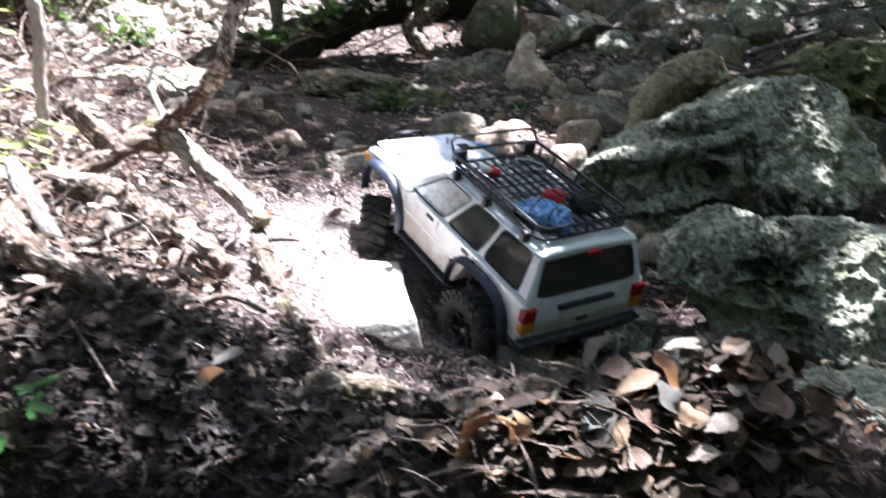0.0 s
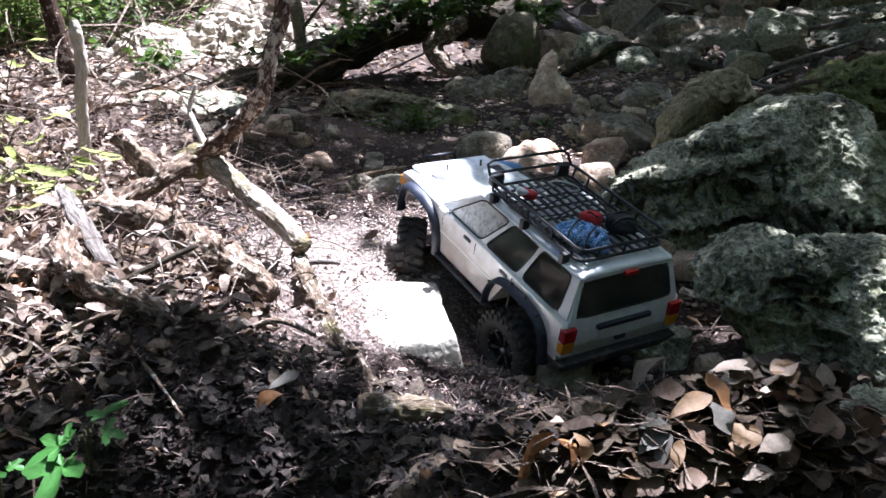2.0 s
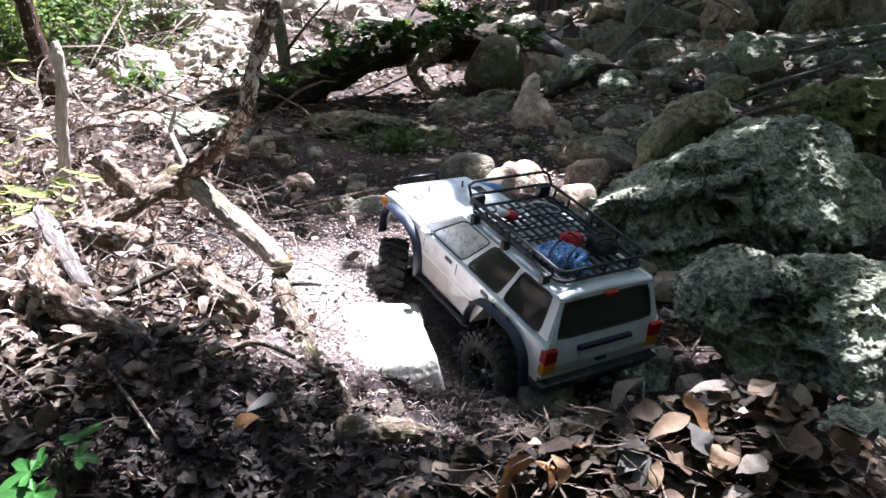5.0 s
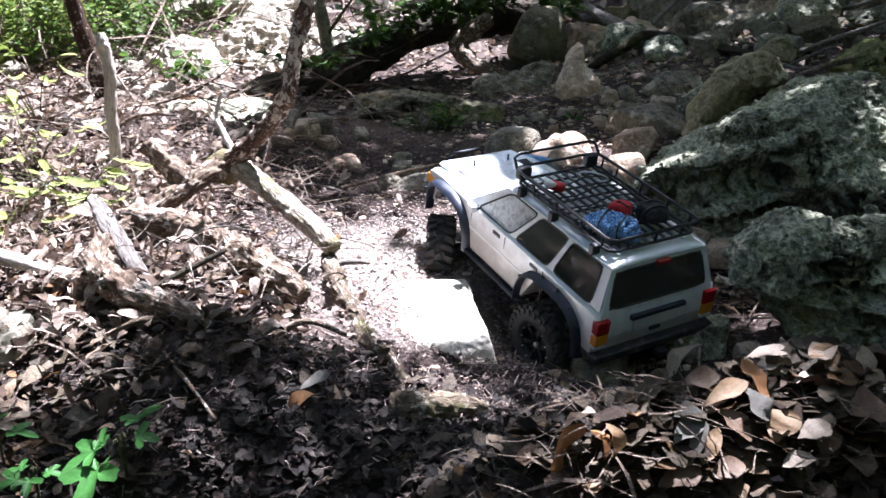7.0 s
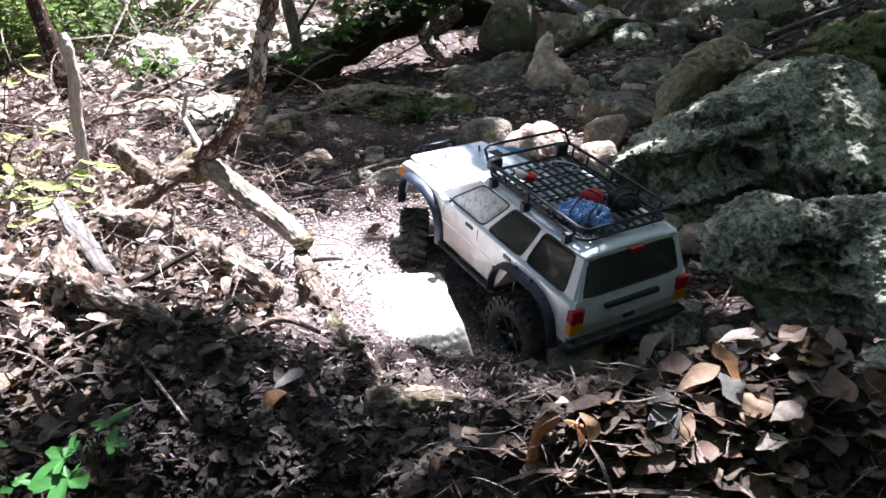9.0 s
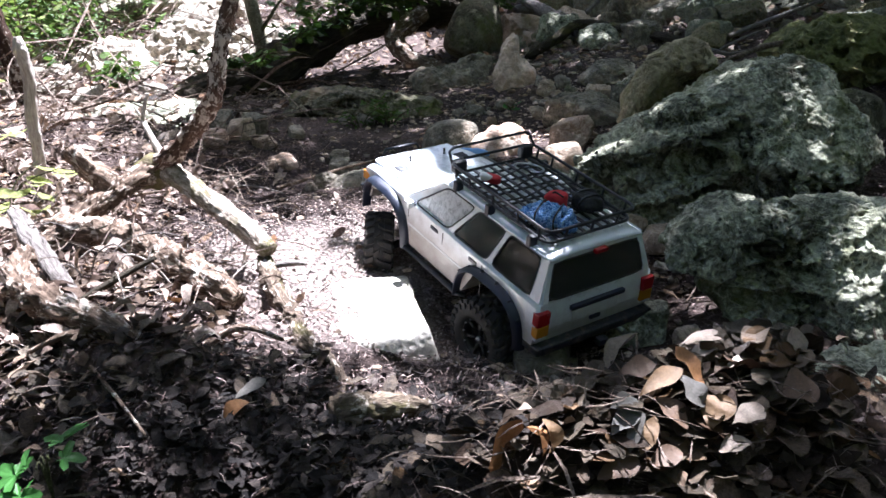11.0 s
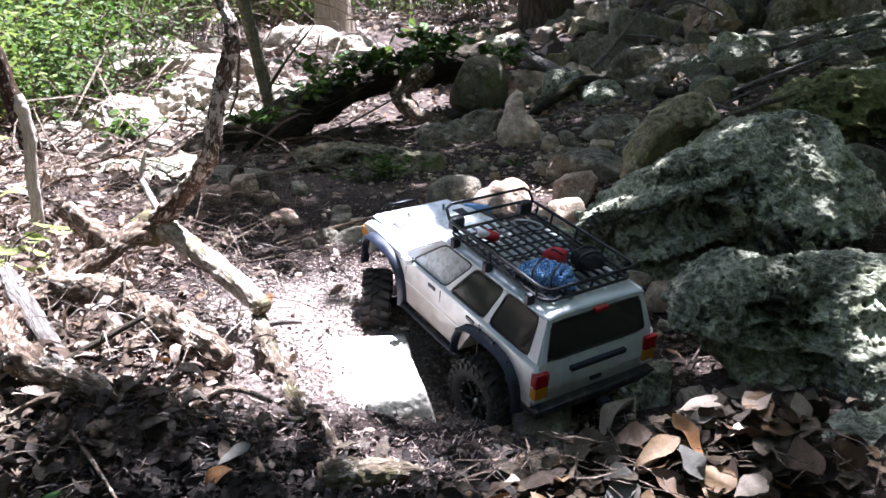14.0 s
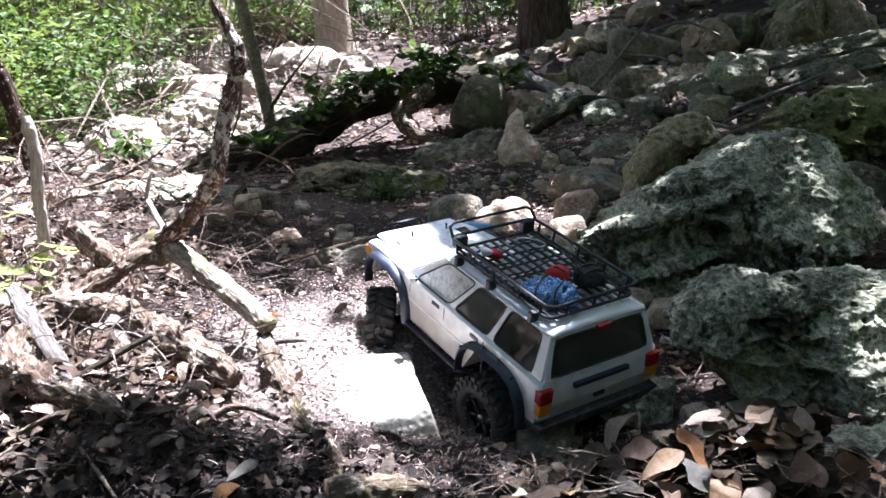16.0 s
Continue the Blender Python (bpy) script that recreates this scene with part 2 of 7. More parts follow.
def fibre_mat(name, light, dark, moss=0.0, scale=1.0, flake=0.0, bare=0.35):
    """Bark with its grain along the stem, cracked, with paler flakes."""
    m, nt, b = material(name, 0.92, spec=0.15)
    at = nt.nodes.new("ShaderNodeAttribute")
    at.attribute_name = "grain"
    g = nt.nodes.new("ShaderNodeMapping")
    g.inputs["Scale"].default_value = (scale, scale, scale)
    nt.links.new(at.outputs["Vector"], g.inputs["Vector"])
    g = g.outputs["Vector"]
    v = coords(nt, scale)
    fibre = mix(nt, 0.5, noise_tex(nt, g, 150, 6, 0.7, 0.4), noise_tex(nt, g, 420, 4, 0.7))
    big = noise_tex(nt, v, 22, 5, 0.65, 0.5)
    mid = tuple((a + c) / 2 for a, c in zip(light, dark))
    col = ramp(nt, fibre, [(0.38, dark), (0.5, mid), (0.6, light)])
    col = mix(nt, 0.7, col, ramp(nt, big, [(0.32, grey(bare)), (0.65, grey(1.15))]), "MULTIPLY")
    if flake:
        f = ramp(nt, mix(nt, 0.4, noise_tex(nt, v, 60, 5, 0.7, 0.8), fibre), [(0.54 - 0.05 * flake, grey(0)), (0.57 - 0.05 * flake, grey(0.9))])
        col = mix(nt, f, col, (0.66, 0.58, 0.50))
    if moss:
        q = ramp(nt, noise_tex(nt, v, 17, 6, 0.7), [(0.60 - 0.2 * moss, grey(0)), (0.70 - 0.15 * moss, grey(0.8))])
        col = mix(nt, q, col, (0.13, 0.12, 0.04))
    nt.links.new(col, b.inputs["Base Color"])
    bump(nt, b, fibre, 0.9, 0.010 / scale)
    return m


M_BARK = fibre_mat("fibrous brown bark", (0.34, 0.25, 0.185), (0.045, 0.026, 0.017), 0.0, 1.0, 0.12)
M_PALELOG = fibre_mat("pale worn bark with moss", (0.60, 0.52, 0.43), (0.13, 0.09, 0.065), 0.3, 1.0, 0.35, 0.5)
M_FLAKE = fibre_mat("dark bark with pale flakes", (0.22, 0.14, 0.10), (0.05, 0.028, 0.02), 0.0, 1.0, 0.6)
M_REDBARK = fibre_mat("reddish dark bark", (0.13, 0.075, 0.05), (0.03, 0.018, 0.014), 0.0, 0.6, 0.05)
M_PALESTEM = fibre_mat("patchy grey bark", (0.78, 0.70, 0.62), (0.40, 0.31, 0.26), 0.0, 1.0, 0.15, 0.7)
M_BLEACHED = fibre_mat("bleached wood", (0.72, 0.65, 0.57), (0.40, 0.34, 0.29), 0.0, 1.0, 0.0, 0.7)
M_MOSSBARK = fibre_mat("mossy bark", (0.32, 0.25, 0.18), (0.06, 0.042, 0.028), 0.5, 1.0, 0.05)
M_MOSS = fibre_mat("moss over bark", (0.32, 0.25, 0.18), (0.06, 0.042, 0.028), 1.0, 1.0, 0.0)
M_OLDBARK = fibre_mat("old bark with a little moss", (0.25, 0.19, 0.14), (0.05, 0.034, 0.024), 0.25, 1.0, 0.1)
M_DEADWOOD = fibre_mat("weathered grey wood", (0.31, 0.275, 0.25), (0.09, 0.075, 0.066), 0.0, 1.0, 0.0, 0.6)
M_DARKBARK = fibre_mat("dark bark", (0.085, 0.07, 0.05), (0.022, 0.017, 0.012), 0.25, 0.4)
M_TRUNK = fibre_mat("furrowed bark", (0.15, 0.115, 0.09), (0.025, 0.018, 0.014), 0.1, 0.2)
M_PALETRUNK = fibre_mat("pale trunk bark", (0.62, 0.52, 0.41), (0.36, 0.29, 0.22), 0.0, 0.2, 0.0, 0.7)
M_TWIG = bark_mat("dry twig", (0.34, 0.27, 0.22), (0.12, 0.085, 0.065))
M_SAPLING = bark_mat("smooth grey-green bark", (0.34, 0.32, 0.23), (0.15, 0.14, 0.09))
M_STEM = bark_mat("green stem", (0.13, 0.14, 0.06), (0.06, 0.06, 0.03))


def plain(name, colour, rough=0.5, metal=0.0, dirt=0.25, scale=60, coat=0.0):
    m, nt, b = material(name, rough, metal)
    v = coords(nt, 1.0)
    d = noise_tex(nt, v, scale, 6, 0.7)
    col = mix(nt, ramp(nt, d, [(0.48, grey(0)), (0.75, grey(dirt))]), colour, (0.16, 0.125, 0.095))
    nt.links.new(col, b.inputs["Base Color"])
    r = ramp(nt, d, [(0.3, grey(max(0, rough - 0.08))), (0.8, grey(min(1, rough + 0.25)))])
    nt.links.new(r, b.inputs["Roughness"])
    b.inputs["Coat Weight"].default_value = coat
    return m


def paint_mat():
    """Silver paint, browned over the lower flanks for dust and for the reflected ground."""
    m, nt, b = material("silver paint", 0.32, 0.06)
    v = coords(nt, 1.0)
    d = noise_tex(nt, v, 34, 6, 0.7)
    col = mix(nt, ramp(nt, d, [(0.48, grey(0)), (0.75, grey(0.3))]), (0.76, 0.795, 0.82), (0.16, 0.125, 0.095))
    xyz = nt.nodes.new("ShaderNodeSeparateXYZ")
    nt.links.new(v, xyz.inputs[0])
    height = nt.nodes.new("ShaderNodeMapRange")
    for key, val in (("From Min", 0.022), ("From Max", 0.078), ("To Min", 1.0), ("To Max", 0.0)):
        height.inputs[key].default_value = val
    nt.links.new(xyz.outputs["Z"], height.inputs["Value"])
    # brown tint: thrown-up dust plus a painted reflection of the ground
    low_tint = mix(nt, 0.5, height.outputs[0], noise_tex(nt, v, 26, 7, 0.75, 0.4))
    behind = nt.nodes.new("ShaderNodeMapRange")
    for key, val in (("From Min", 0.004), ("From Max", 0.03), ("To Min", 0.82), ("To Max", 1.0)):
        behind.inputs[key].default_value = val
    nt.links.new(xyz.outputs["X"], behind.inputs["Value"])
    low_tint = mix(nt, 1.0, low_tint, behind.outputs[0], "MULTIPLY")
    dust = ramp(nt, low_tint, [(0.40, grey(0)), (0.62, grey(0.5)), (0.85, grey(0.85))])
    col = mix(nt, dust, col, (0.24, 0.185, 0.14))
    nt.links.new(col, b.inputs["Base Color"])
    nt.links.new(ramp(nt, low_tint, [(0.3, grey(0.26)), (0.75, grey(0.7))]), b.inputs["Roughness"])
    b.inputs["Coat Weight"].default_value = 0.5
    return m


M_PAINT = paint_mat()
M_TRIM = plain("dark blue-black plastic trim", (0.012, 0.016, 0.032), 0.36, 0.0, 0.06)
M_TRIM.node_tree.nodes["Principled BSDF"].inputs["Specular IOR Level"].default_value = 0.5
M_RACK = plain("black coated steel", (0.012, 0.014, 0.02), 0.38, 0.2, 0.12)
M_SCUFFED = plain("scuffed black plastic", (0.014, 0.016, 0.02), 0.45, 0.0, 0.9, 90)
M_RUBBER = plain("black rubber", (0.022, 0.021, 0.021), 0.75, 0.0, 0.55, 40)
M_RIM = plain("black wheel rim", (0.02, 0.02, 0.02), 0.4, 0.5, 0.3)
M_STEEL = plain("steel", (0.42, 0.42, 0.42), 0.35, 0.9, 0.3)
M_RED = plain("red tail lamp lens", (0.30, 0.006, 0.010), 0.15, 0.0, 0.05)
M_AMBER = plain("amber lamp lens", (0.52, 0.21, 0.012), 0.15, 0.0, 0.05)
M_STRIPE = plain("pale stripe", (0.62, 0.64, 0.65), 0.4, 0.1, 0.2)
M_BLUECLOTH = plain("light blue cloth", (0.17, 0.34, 0.66), 0.9, 0.0, 0.0, 200)


def fluffy_mat():
    m, nt, b = material("fluffy blue rope", 0.95, spec=0.1)
    n = noise_tex(nt, coords(nt, 1.0), 420, 3, 0.6)
    nt.links.new(ramp(nt, n, [(0.38, (0.05, 0.14, 0.42)), (0.5, (0.20, 0.40, 0.75)), (0.62, (0.50, 0.66, 0.92))]), b.inputs["Base Color"])
    bump(nt, b, n, 1.0, 0.004)
    return m


M_FLUFF = fluffy_mat()
M_REDCLOTH = plain("red cloth", (0.40, 0.018, 0.022), 0.8, 0.0, 0.0)
M_BLACKCLOTH = plain("black fabric", (0.018, 0.018, 0.02), 0.85, 0.0, 0.2)
M_WHITE = plain("white plastic", (0.75, 0.74, 0.74), 0.4, 0.0, 0.1)
M_WIRE = plain("grey wire", (0.62, 0.63, 0.64), 0.4, 0.2, 0.1)


def glass_mat(name="tinted glass", edge=(0.52, 0.0), film=(0.75, 0.10)):
    m, nt, b = material(name, 0.08)
    b.inputs["Base Color"].default_value = (0.09, 0.10, 0.085, 1)
    b.inputs["Transmission Weight"].default_value = 0.75
    b.inputs["IOR"].default_value = 1.3
    v = coords(nt, 1.0)
    dust = ramp(nt, noise_tex(nt, v, 150, 8, 0.8), [(0.55, grey(0.03)), (0.8, grey(0.3))])
    nt.links.new(dust, b.inputs["Roughness"])
    d = nt.nodes.new("ShaderNodeBsdfDiffuse")
    d.inputs["Color"].default_value = (*[0.42 + 0.4 * film[1]] * 3, 1)
    back = nt.nodes.new("ShaderNodeBsdfTranslucent")
    back.inputs["Color"].default_value = d.inputs["Color"].default_value
    both = nt.nodes.new("ShaderNodeMixShader")
    nt.links.new(d.outputs[0], both.inputs[1])
    nt.links.new(back.outputs[0], both.inputs[2])
    ms = nt.nodes.new("ShaderNodeMixShader")
    nt.links.new(ramp(nt, noise_tex(nt, v, 90, 7, 0.75, 0.8), [(edge[0], grey(edge[1])), (film[0], grey(film[1]))]), ms.inputs["Fac"])
    nt.links.new(b.outputs[0], ms.inputs[1])
    nt.links.new(both.outputs[0], ms.inputs[2])
    nt.links.new(ms.outputs[0], nt.nodes["Material Output"].inputs["Surface"])
    return m


M_GLASS = glass_mat()
# dust film kept nearly white so that it also paints in the sky's reflection
M_WHITEGLASS = glass_mat("glass whitened for dust and sky reflection", (0.34, 0.3), (0.56, 0.9))


def bag_mat():
    m, nt, b = material("clear plastic film", 0.25)
    b.inputs["Base Color"].default_value = (0.75, 0.76, 0.78, 1)
    b.inputs["Transmission Weight"].default_value = 0.35
    v = coords(nt, 1.0)
    bump(nt, b, noise_tex(nt, v, 60, 4, 0.6, 1.0), 0.7, 0.006)
    return m


M_FILM = bag_mat()

# ---- building helpers ----
def part(name, bm, mat, parent=None, label="", smooth=True):
    me = bpy.data.meshes.new(name)
    if isinstance(bm, tuple):
        me.from_pydata(bm[0], [], bm[1])
        me.validate()
    else:
        bmesh.ops.recalc_face_normals(bm, faces=bm.faces)
        bm.to_mesh(me)
        bm.free()
    me.materials.append(mat)
    if smooth:
        me.polygons.foreach_set("use_smooth", [True] * len(me.polygons))
    me.update()
    ob = new(name, me)
    if parent:
        ob.parent = parent
    if label:
        tagged(ob, label)
    return ob


def empty(name, m, label, category, group="", kind=""):
    ob = new(name)
    ob.empty_display_size = 0.02
    ob.matrix_world = m
    return tagged(ob, label, category, group, kind)


def lattice(ix, iy, iz, seed):
    h = (ix * 374761393 + iy * 668265263 + iz * 2147483647 + seed * 974634777) & 0xFFFFFFFF
    h = ((h ^ (h >> 13)) * 1274126177) & 0xFFFFFFFF
    h = ((h ^ (h >> 16)) * 2246822519) & 0xFFFFFFFF
    return ((h ^ (h >> 15)) & 0xFFFFFF) / float(0xFFFFFF)


def vnoise(p, seed=0):
    """Smooth value noise of an array of points, from 0 to 1."""
    q = np.floor(p).astype(np.int64)
    f = p - q
    f = f * f * (3 - 2 * f)
    out = 0
    for dx in (0, 1):
        for dy in (0, 1):
            for dz in (0, 1):
                w = (f[:, 0] if dx else 1 - f[:, 0]) * (f[:, 1] if dy else 1 - f[:, 1]) * (f[:, 2] if dz else 1 - f[:, 2])
                out = out + w * lattice(q[:, 0] + dx, q[:, 1] + dy, q[:, 2] + dz, seed)
    return out


def fbm(p, octaves=4, seed=0, gain=0.5):
    out, amp, tot = 0, 1.0, 0.0
    for k in range(octaves):
        out = out + amp * vnoise(p * 2 ** k + 17.3 * k, seed + k)
        tot += amp
        amp *= gain
    return out / tot - 0.5


def worley(p, seed=0):
    """Distances from points to the nearest and second nearest of scattered seeds, one to a unit cell."""
    q = np.floor(p).astype(np.int64)
    a = np.full(len(p), 9.0)
    b = np.full(len(p), 9.0)
    for dx in (-1, 0, 1):
        for dy in (-1, 0, 1):
            for dz in (-1, 0, 1):
                c = q + np.array([dx, dy, dz])
                s = np.stack([lattice(c[:, 0], c[:, 1], c[:, 2], seed + k) for k in (1, 2, 3)], -1)
                d = np.linalg.norm(c + s - p, axis=1)
                b = np.where(d < a, a, np.minimum(b, d))
                a = np.minimum(a, d)
    return a, b


def ico(subdiv):
    bm = bmesh.new()
    bmesh.ops.create_icosphere(bm, subdivisions=subdiv, radius=1)
    v = np.array([x.co[:] for x in bm.verts])
    f = [[x.index for x in face.verts] for face in bm.faces]
    bm.free()
    return v, f


ICO = {n: ico(n) for n in (1, 2, 3, 4, 5, 6)}


def rock_shape(dims=None, planes=None, subdiv=4, seed=1, rough=0.05, pit=0.0, facets=14, soft=9.0, freq=1.0):
    """Points and faces of a stone about its middle: an angular body, worn, uneven and pitted."""
    rng = np.random.RandomState(seed)
    d, f = ICO[subdiv]
    pl = list(planes or [])
    if dims is not None:
        for _ in range(facets):
            n = rng.normal(size=3)
            n /= np.linalg.norm(n)
            pl.append((*n, np.linalg.norm(np.array(dims) * n) * rng.uniform(0.72, 1.0)))
        for n in np.vstack([np.eye(3), -np.eye(3)]):
            pl.append((*n, np.linalg.norm(np.array(dims) * n) * rng.uniform(0.9, 1.05)))
    N = np.array([p[:3] for p in pl], float)
    L = np.linalg.norm(N, axis=1)
    N, H = N / L[:, None], np.array([p[3] for p in pl], float)
    inv = np.maximum(d @ N.T, 1e-4) / H
    r = 1.0 / (np.sum(inv ** soft, axis=1) ** (1.0 / soft))
    p = d * r[:, None]
    size = float(np.mean(r))
    k = freq / size
    off = rng.uniform(-50, 50, 3)
    p = p * (1 + rough * 3 * fbm(p * k * 0.9 + off, 3, seed)[:, None])
    e = rough * size * 1.2 * fbm(p * k * 3.2 + off, 4, seed + 5, 0.6)
    if pit:
        c = vnoise(p * k * 4.5 + off, seed + 9) * 0.55 + vnoise(p * k * 10 + off, seed + 10) * 0.45
        e = e - pit * size * 1.0 * np.clip((c - 0.56) / 0.12, 0, 1) ** 1.2
        big = fbm(p * k * 1.1 + off, 3, seed + 30)
        e = e - pit * size * 1.5 * np.clip(1 - np.abs(big) / 0.05, 0, 1)
        e = e + pit * size * 3.0 * fbm(p * k * 1.7 + off, 2, seed + 33)
        lay = np.abs(fbm(np.c_[p[:, 0] * k * 1.2, p[:, 1] * k * 1.2, p[:, 2] * k * 3.4] + off, 2, seed + 20))
        e = e - pit * size * 0.9 * np.clip(1 - lay / 0.05, 0, 1)
    p = p + d * e[:, None]
    return p, f


def rock(name, at, label, mat, dims=None, turn=(0, 0, 0), group="", category="rock", parent=None, **kw):
    p, f = rock_shape(dims, **kw)
    ob = part(name, (p.tolist(), f), mat, parent)
    ob.data.set_sharp_from_angle(angle=radians(38))
    ob.matrix_world = pose(*at, *turn)
    return tagged(ob, label, category, group)


def grid_normals(p):
    """Outward normals of points on a closed-round grid [rows, columns, 3]."""
    du = np.roll(p, -1, axis=1) - np.roll(p, 1, axis=1)
    dv = np.gradient(p, axis=0)
    n = np.cross(dv, du)
    return n / (np.linalg.norm(n, axis=2, keepdims=True) + 1e-12)


def crag_shape(outline, front, back, lean=0.0, seed=1, hollows=(), rough=0.02, pit=0.008, cell=0.02, nu=400, nv=150, box=0.62, crest=(), slopes=(), lips=()):
    """A weathered rock from its outline in x and z: bulging front and back, leaning, hollowed, undercut below its lips and eaten into scooped pits.
    crest: x, z and y of the edge between its top and its face, which lean by slopes."""
    pts = np.array(outline, float)
    nxt = np.roll(pts, -1, axis=0)
    u = np.linspace(0, 1, 60, endpoint=False)[:, None]
    rim = np.concatenate([a + (b - a) * u for a, b in zip(pts, nxt)])
    ang, rad = np.arctan2(rim[:, 1], rim[:, 0]), np.hypot(rim[:, 0], rim[:, 1])
    o = np.argsort(ang)
    th = np.linspace(-math.pi, math.pi, nu, endpoint=False)
    R = np.interp(th, ang[o], rad[o], period=2 * math.pi)
    w = np.ones(9) / 9
    R = np.convolve(np.r_[R[-4:], R, R[:4]], w, "valid")
    ph = np.r_[np.linspace(0.004, 0.5 * math.pi, nv), np.linspace(0.5 * math.pi, math.pi - 0.02, nv // 5)[1:]]
    s, c = np.sin(ph) ** box, np.sign(np.cos(ph)) * np.abs(np.cos(ph)) ** box
    s, c = s[:, None], c[:, None]
    y = np.where(c > 0, -front * c, -back * c)
    p = np.stack([R * np.cos(th) * s, y + 0 * R[None], R * np.sin(th) * s], -1)

    def leaning(q):
        if not len(crest):
            return lean * q[..., 2]
        X, Z, D = np.array(crest).T
        up = q[..., 2] - np.interp(q[..., 0], X, Z)
        face = np.interp(q[..., 0], *np.array(slopes[1]).T)
        round_off = 0.006 * np.exp(-(up / 0.02) ** 2)
        return np.interp(q[..., 0], X, D) + slopes[0] * np.maximum(up, 0) + face * np.minimum(up, 0) + round_off

    p[..., 1] += leaning(p)
    shape = p.shape
    rng = np.random.RandomState(seed)
    off = rng.uniform(-40, 40, 3)

    def push(p, e):
        return p + grid_normals(p) * e.reshape(shape[:2])[..., None]
    q = p.reshape(-1, 3)
    p = push(p, rough * 2.2 * fbm(q * 11 + off, 3, seed, 0.5) + rough * 0.8 * (0.5 - np.abs(fbm(q * 22 + off, 3, seed + 3)) * 4).clip(-0.6, 0.5))
    q = p.reshape(-1, 3)
    wx, wz = 0.035 * fbm(q * 16 + off, 3, seed + 7), 0.03 * fbm(q * 16 + off + 9, 3, seed + 8)
    facing = q[:, 1] < leaning(q) + 0.01
    e = np.zeros(len(q))
    for x0, z0, rx, rz, turn, depth in hollows:
        ca, sa = math.cos(radians(turn)), math.sin(radians(turn))
        dx, dz = q[:, 0] - x0 + wx, q[:, 2] - z0 + wz
        a, b = (dx * ca + dz * sa) / rx, (-dx * sa + dz * ca) / rz
        b = np.where(b > 0, b * 1.5, b * 0.8)
        e = e - depth * np.clip(1 - a * a - b * b, 0, 1) ** 0.6
    for line, out, under, width in lips:
        X, Z = np.array(line).T
        t = q[:, 2] + wz * 0.7 - np.interp(q[:, 0] + wx * 0.5, X, Z)
        end = np.clip((q[:, 0] - X[0]) / 0.02, 0, 1) * np.clip((X[-1] - q[:, 0]) / 0.02, 0, 1) * (0.55 + 0.9 * vnoise(q * 24 + off, seed + 44))
        low = -t / width
        e = e + end * np.where(t > 0, out * np.exp(-t / 0.022), np.where(low < 0.18, out - (out + under) * low / 0.18, -under * np.exp(-((low - 0.18) / 0.8) ** 2)))
    p = push(p, np.where(facing, e, 0))
    # bedding, then scooped pits between sharp ridges, at three sizes
    q = p.reshape(-1, 3)
    bed = (q[:, 2] - 0.32 * q[:, 0] + 0.25 * q[:, 1]) / (cell * 2.1) + 1.6 * fbm(q * 13 + off, 3, seed + 60)
    saw = bed - np.floor(bed)
    e = pit * 1.3 * np.clip(1.6 * vnoise(q * 19 + off, seed + 61) - 0.45, 0, 1) * ((1 - saw) * np.clip(saw / 0.12, 0, 1) - 0.5)
    wob = np.stack([fbm(q / cell * 0.7 + off + 31 * k, 2, seed + 20 + k) for k in range(3)], -1)
    where = np.clip(0.45 + 2.6 * fbm(q * 14 + off, 2, seed + 14), 0.08, 1)
    f1, f2 = worley(q / (cell * 1.7) + off + wob * 1.3, seed + 11)
    g1, g2 = worley(q / (cell * 0.75) + off + wob * 1.2, seed + 12)
    h1, h2 = worley(q / (cell * 0.36) + off + wob * 1.2, seed + 13)
    e = e + pit * 2.1 * where * (np.minimum(f1, 0.9) ** 1.6 - 0.55) + pit * 1.15 * (0.35 + 0.65 * where) * (np.minimum(g1, 0.9) ** 1.4 - 0.5) + pit * 0.42 * (np.minimum(h1, 0.9) ** 1.3 - 0.5)
    hole = np.clip((0.34 - g1) / 0.12, 0, 1) * (vnoise(q / (cell * 1.5) + off, seed + 71) > 0.52)
    e = e - pit * 1.5 * hole + pit * 0.9 * fbm(q / cell * 1.1 + off, 4, seed + 15, 0.65)
    p = push(p, e)
    n = shape[0]
    i, j = np.meshgrid(np.arange(n - 1), np.arange(nu), indexing="ij")
    k = (j + 1) % nu
    faces = np.stack([i * nu + j, (i + 1) * nu + j, (i + 1) * nu + k, i * nu + k], -1).reshape(-1, 4)
    return p.reshape(-1, 3), faces


def crag(name, at, label, mat, outline, front, back, **kw):
    v, f = crag_shape(outline, front, back, **kw)
    ob = from_arrays(name, v, f, mat)
    ob.location = at
    return tagged(ob, label, "rock")


def spline(pts, n):
    """n points on a smooth line through pts."""
    p = np.array(pts, float)
    t = np.linspace(0, len(p) - 1, n)
    out = []
    for u in t:
        i = min(int(u), len(p) - 2)
        w = u - i
        a, b, c, d = p[max(i - 1, 0)], p[i], p[i + 1], p[min(i + 2, len(p) - 1)]
        out.append(0.5 * (2 * b + (c - a) * w + (2 * a - 5 * b + 4 * c - d) * w ** 2 + (3 * b - a - 3 * c + d) * w ** 3))
    return np.array(out)


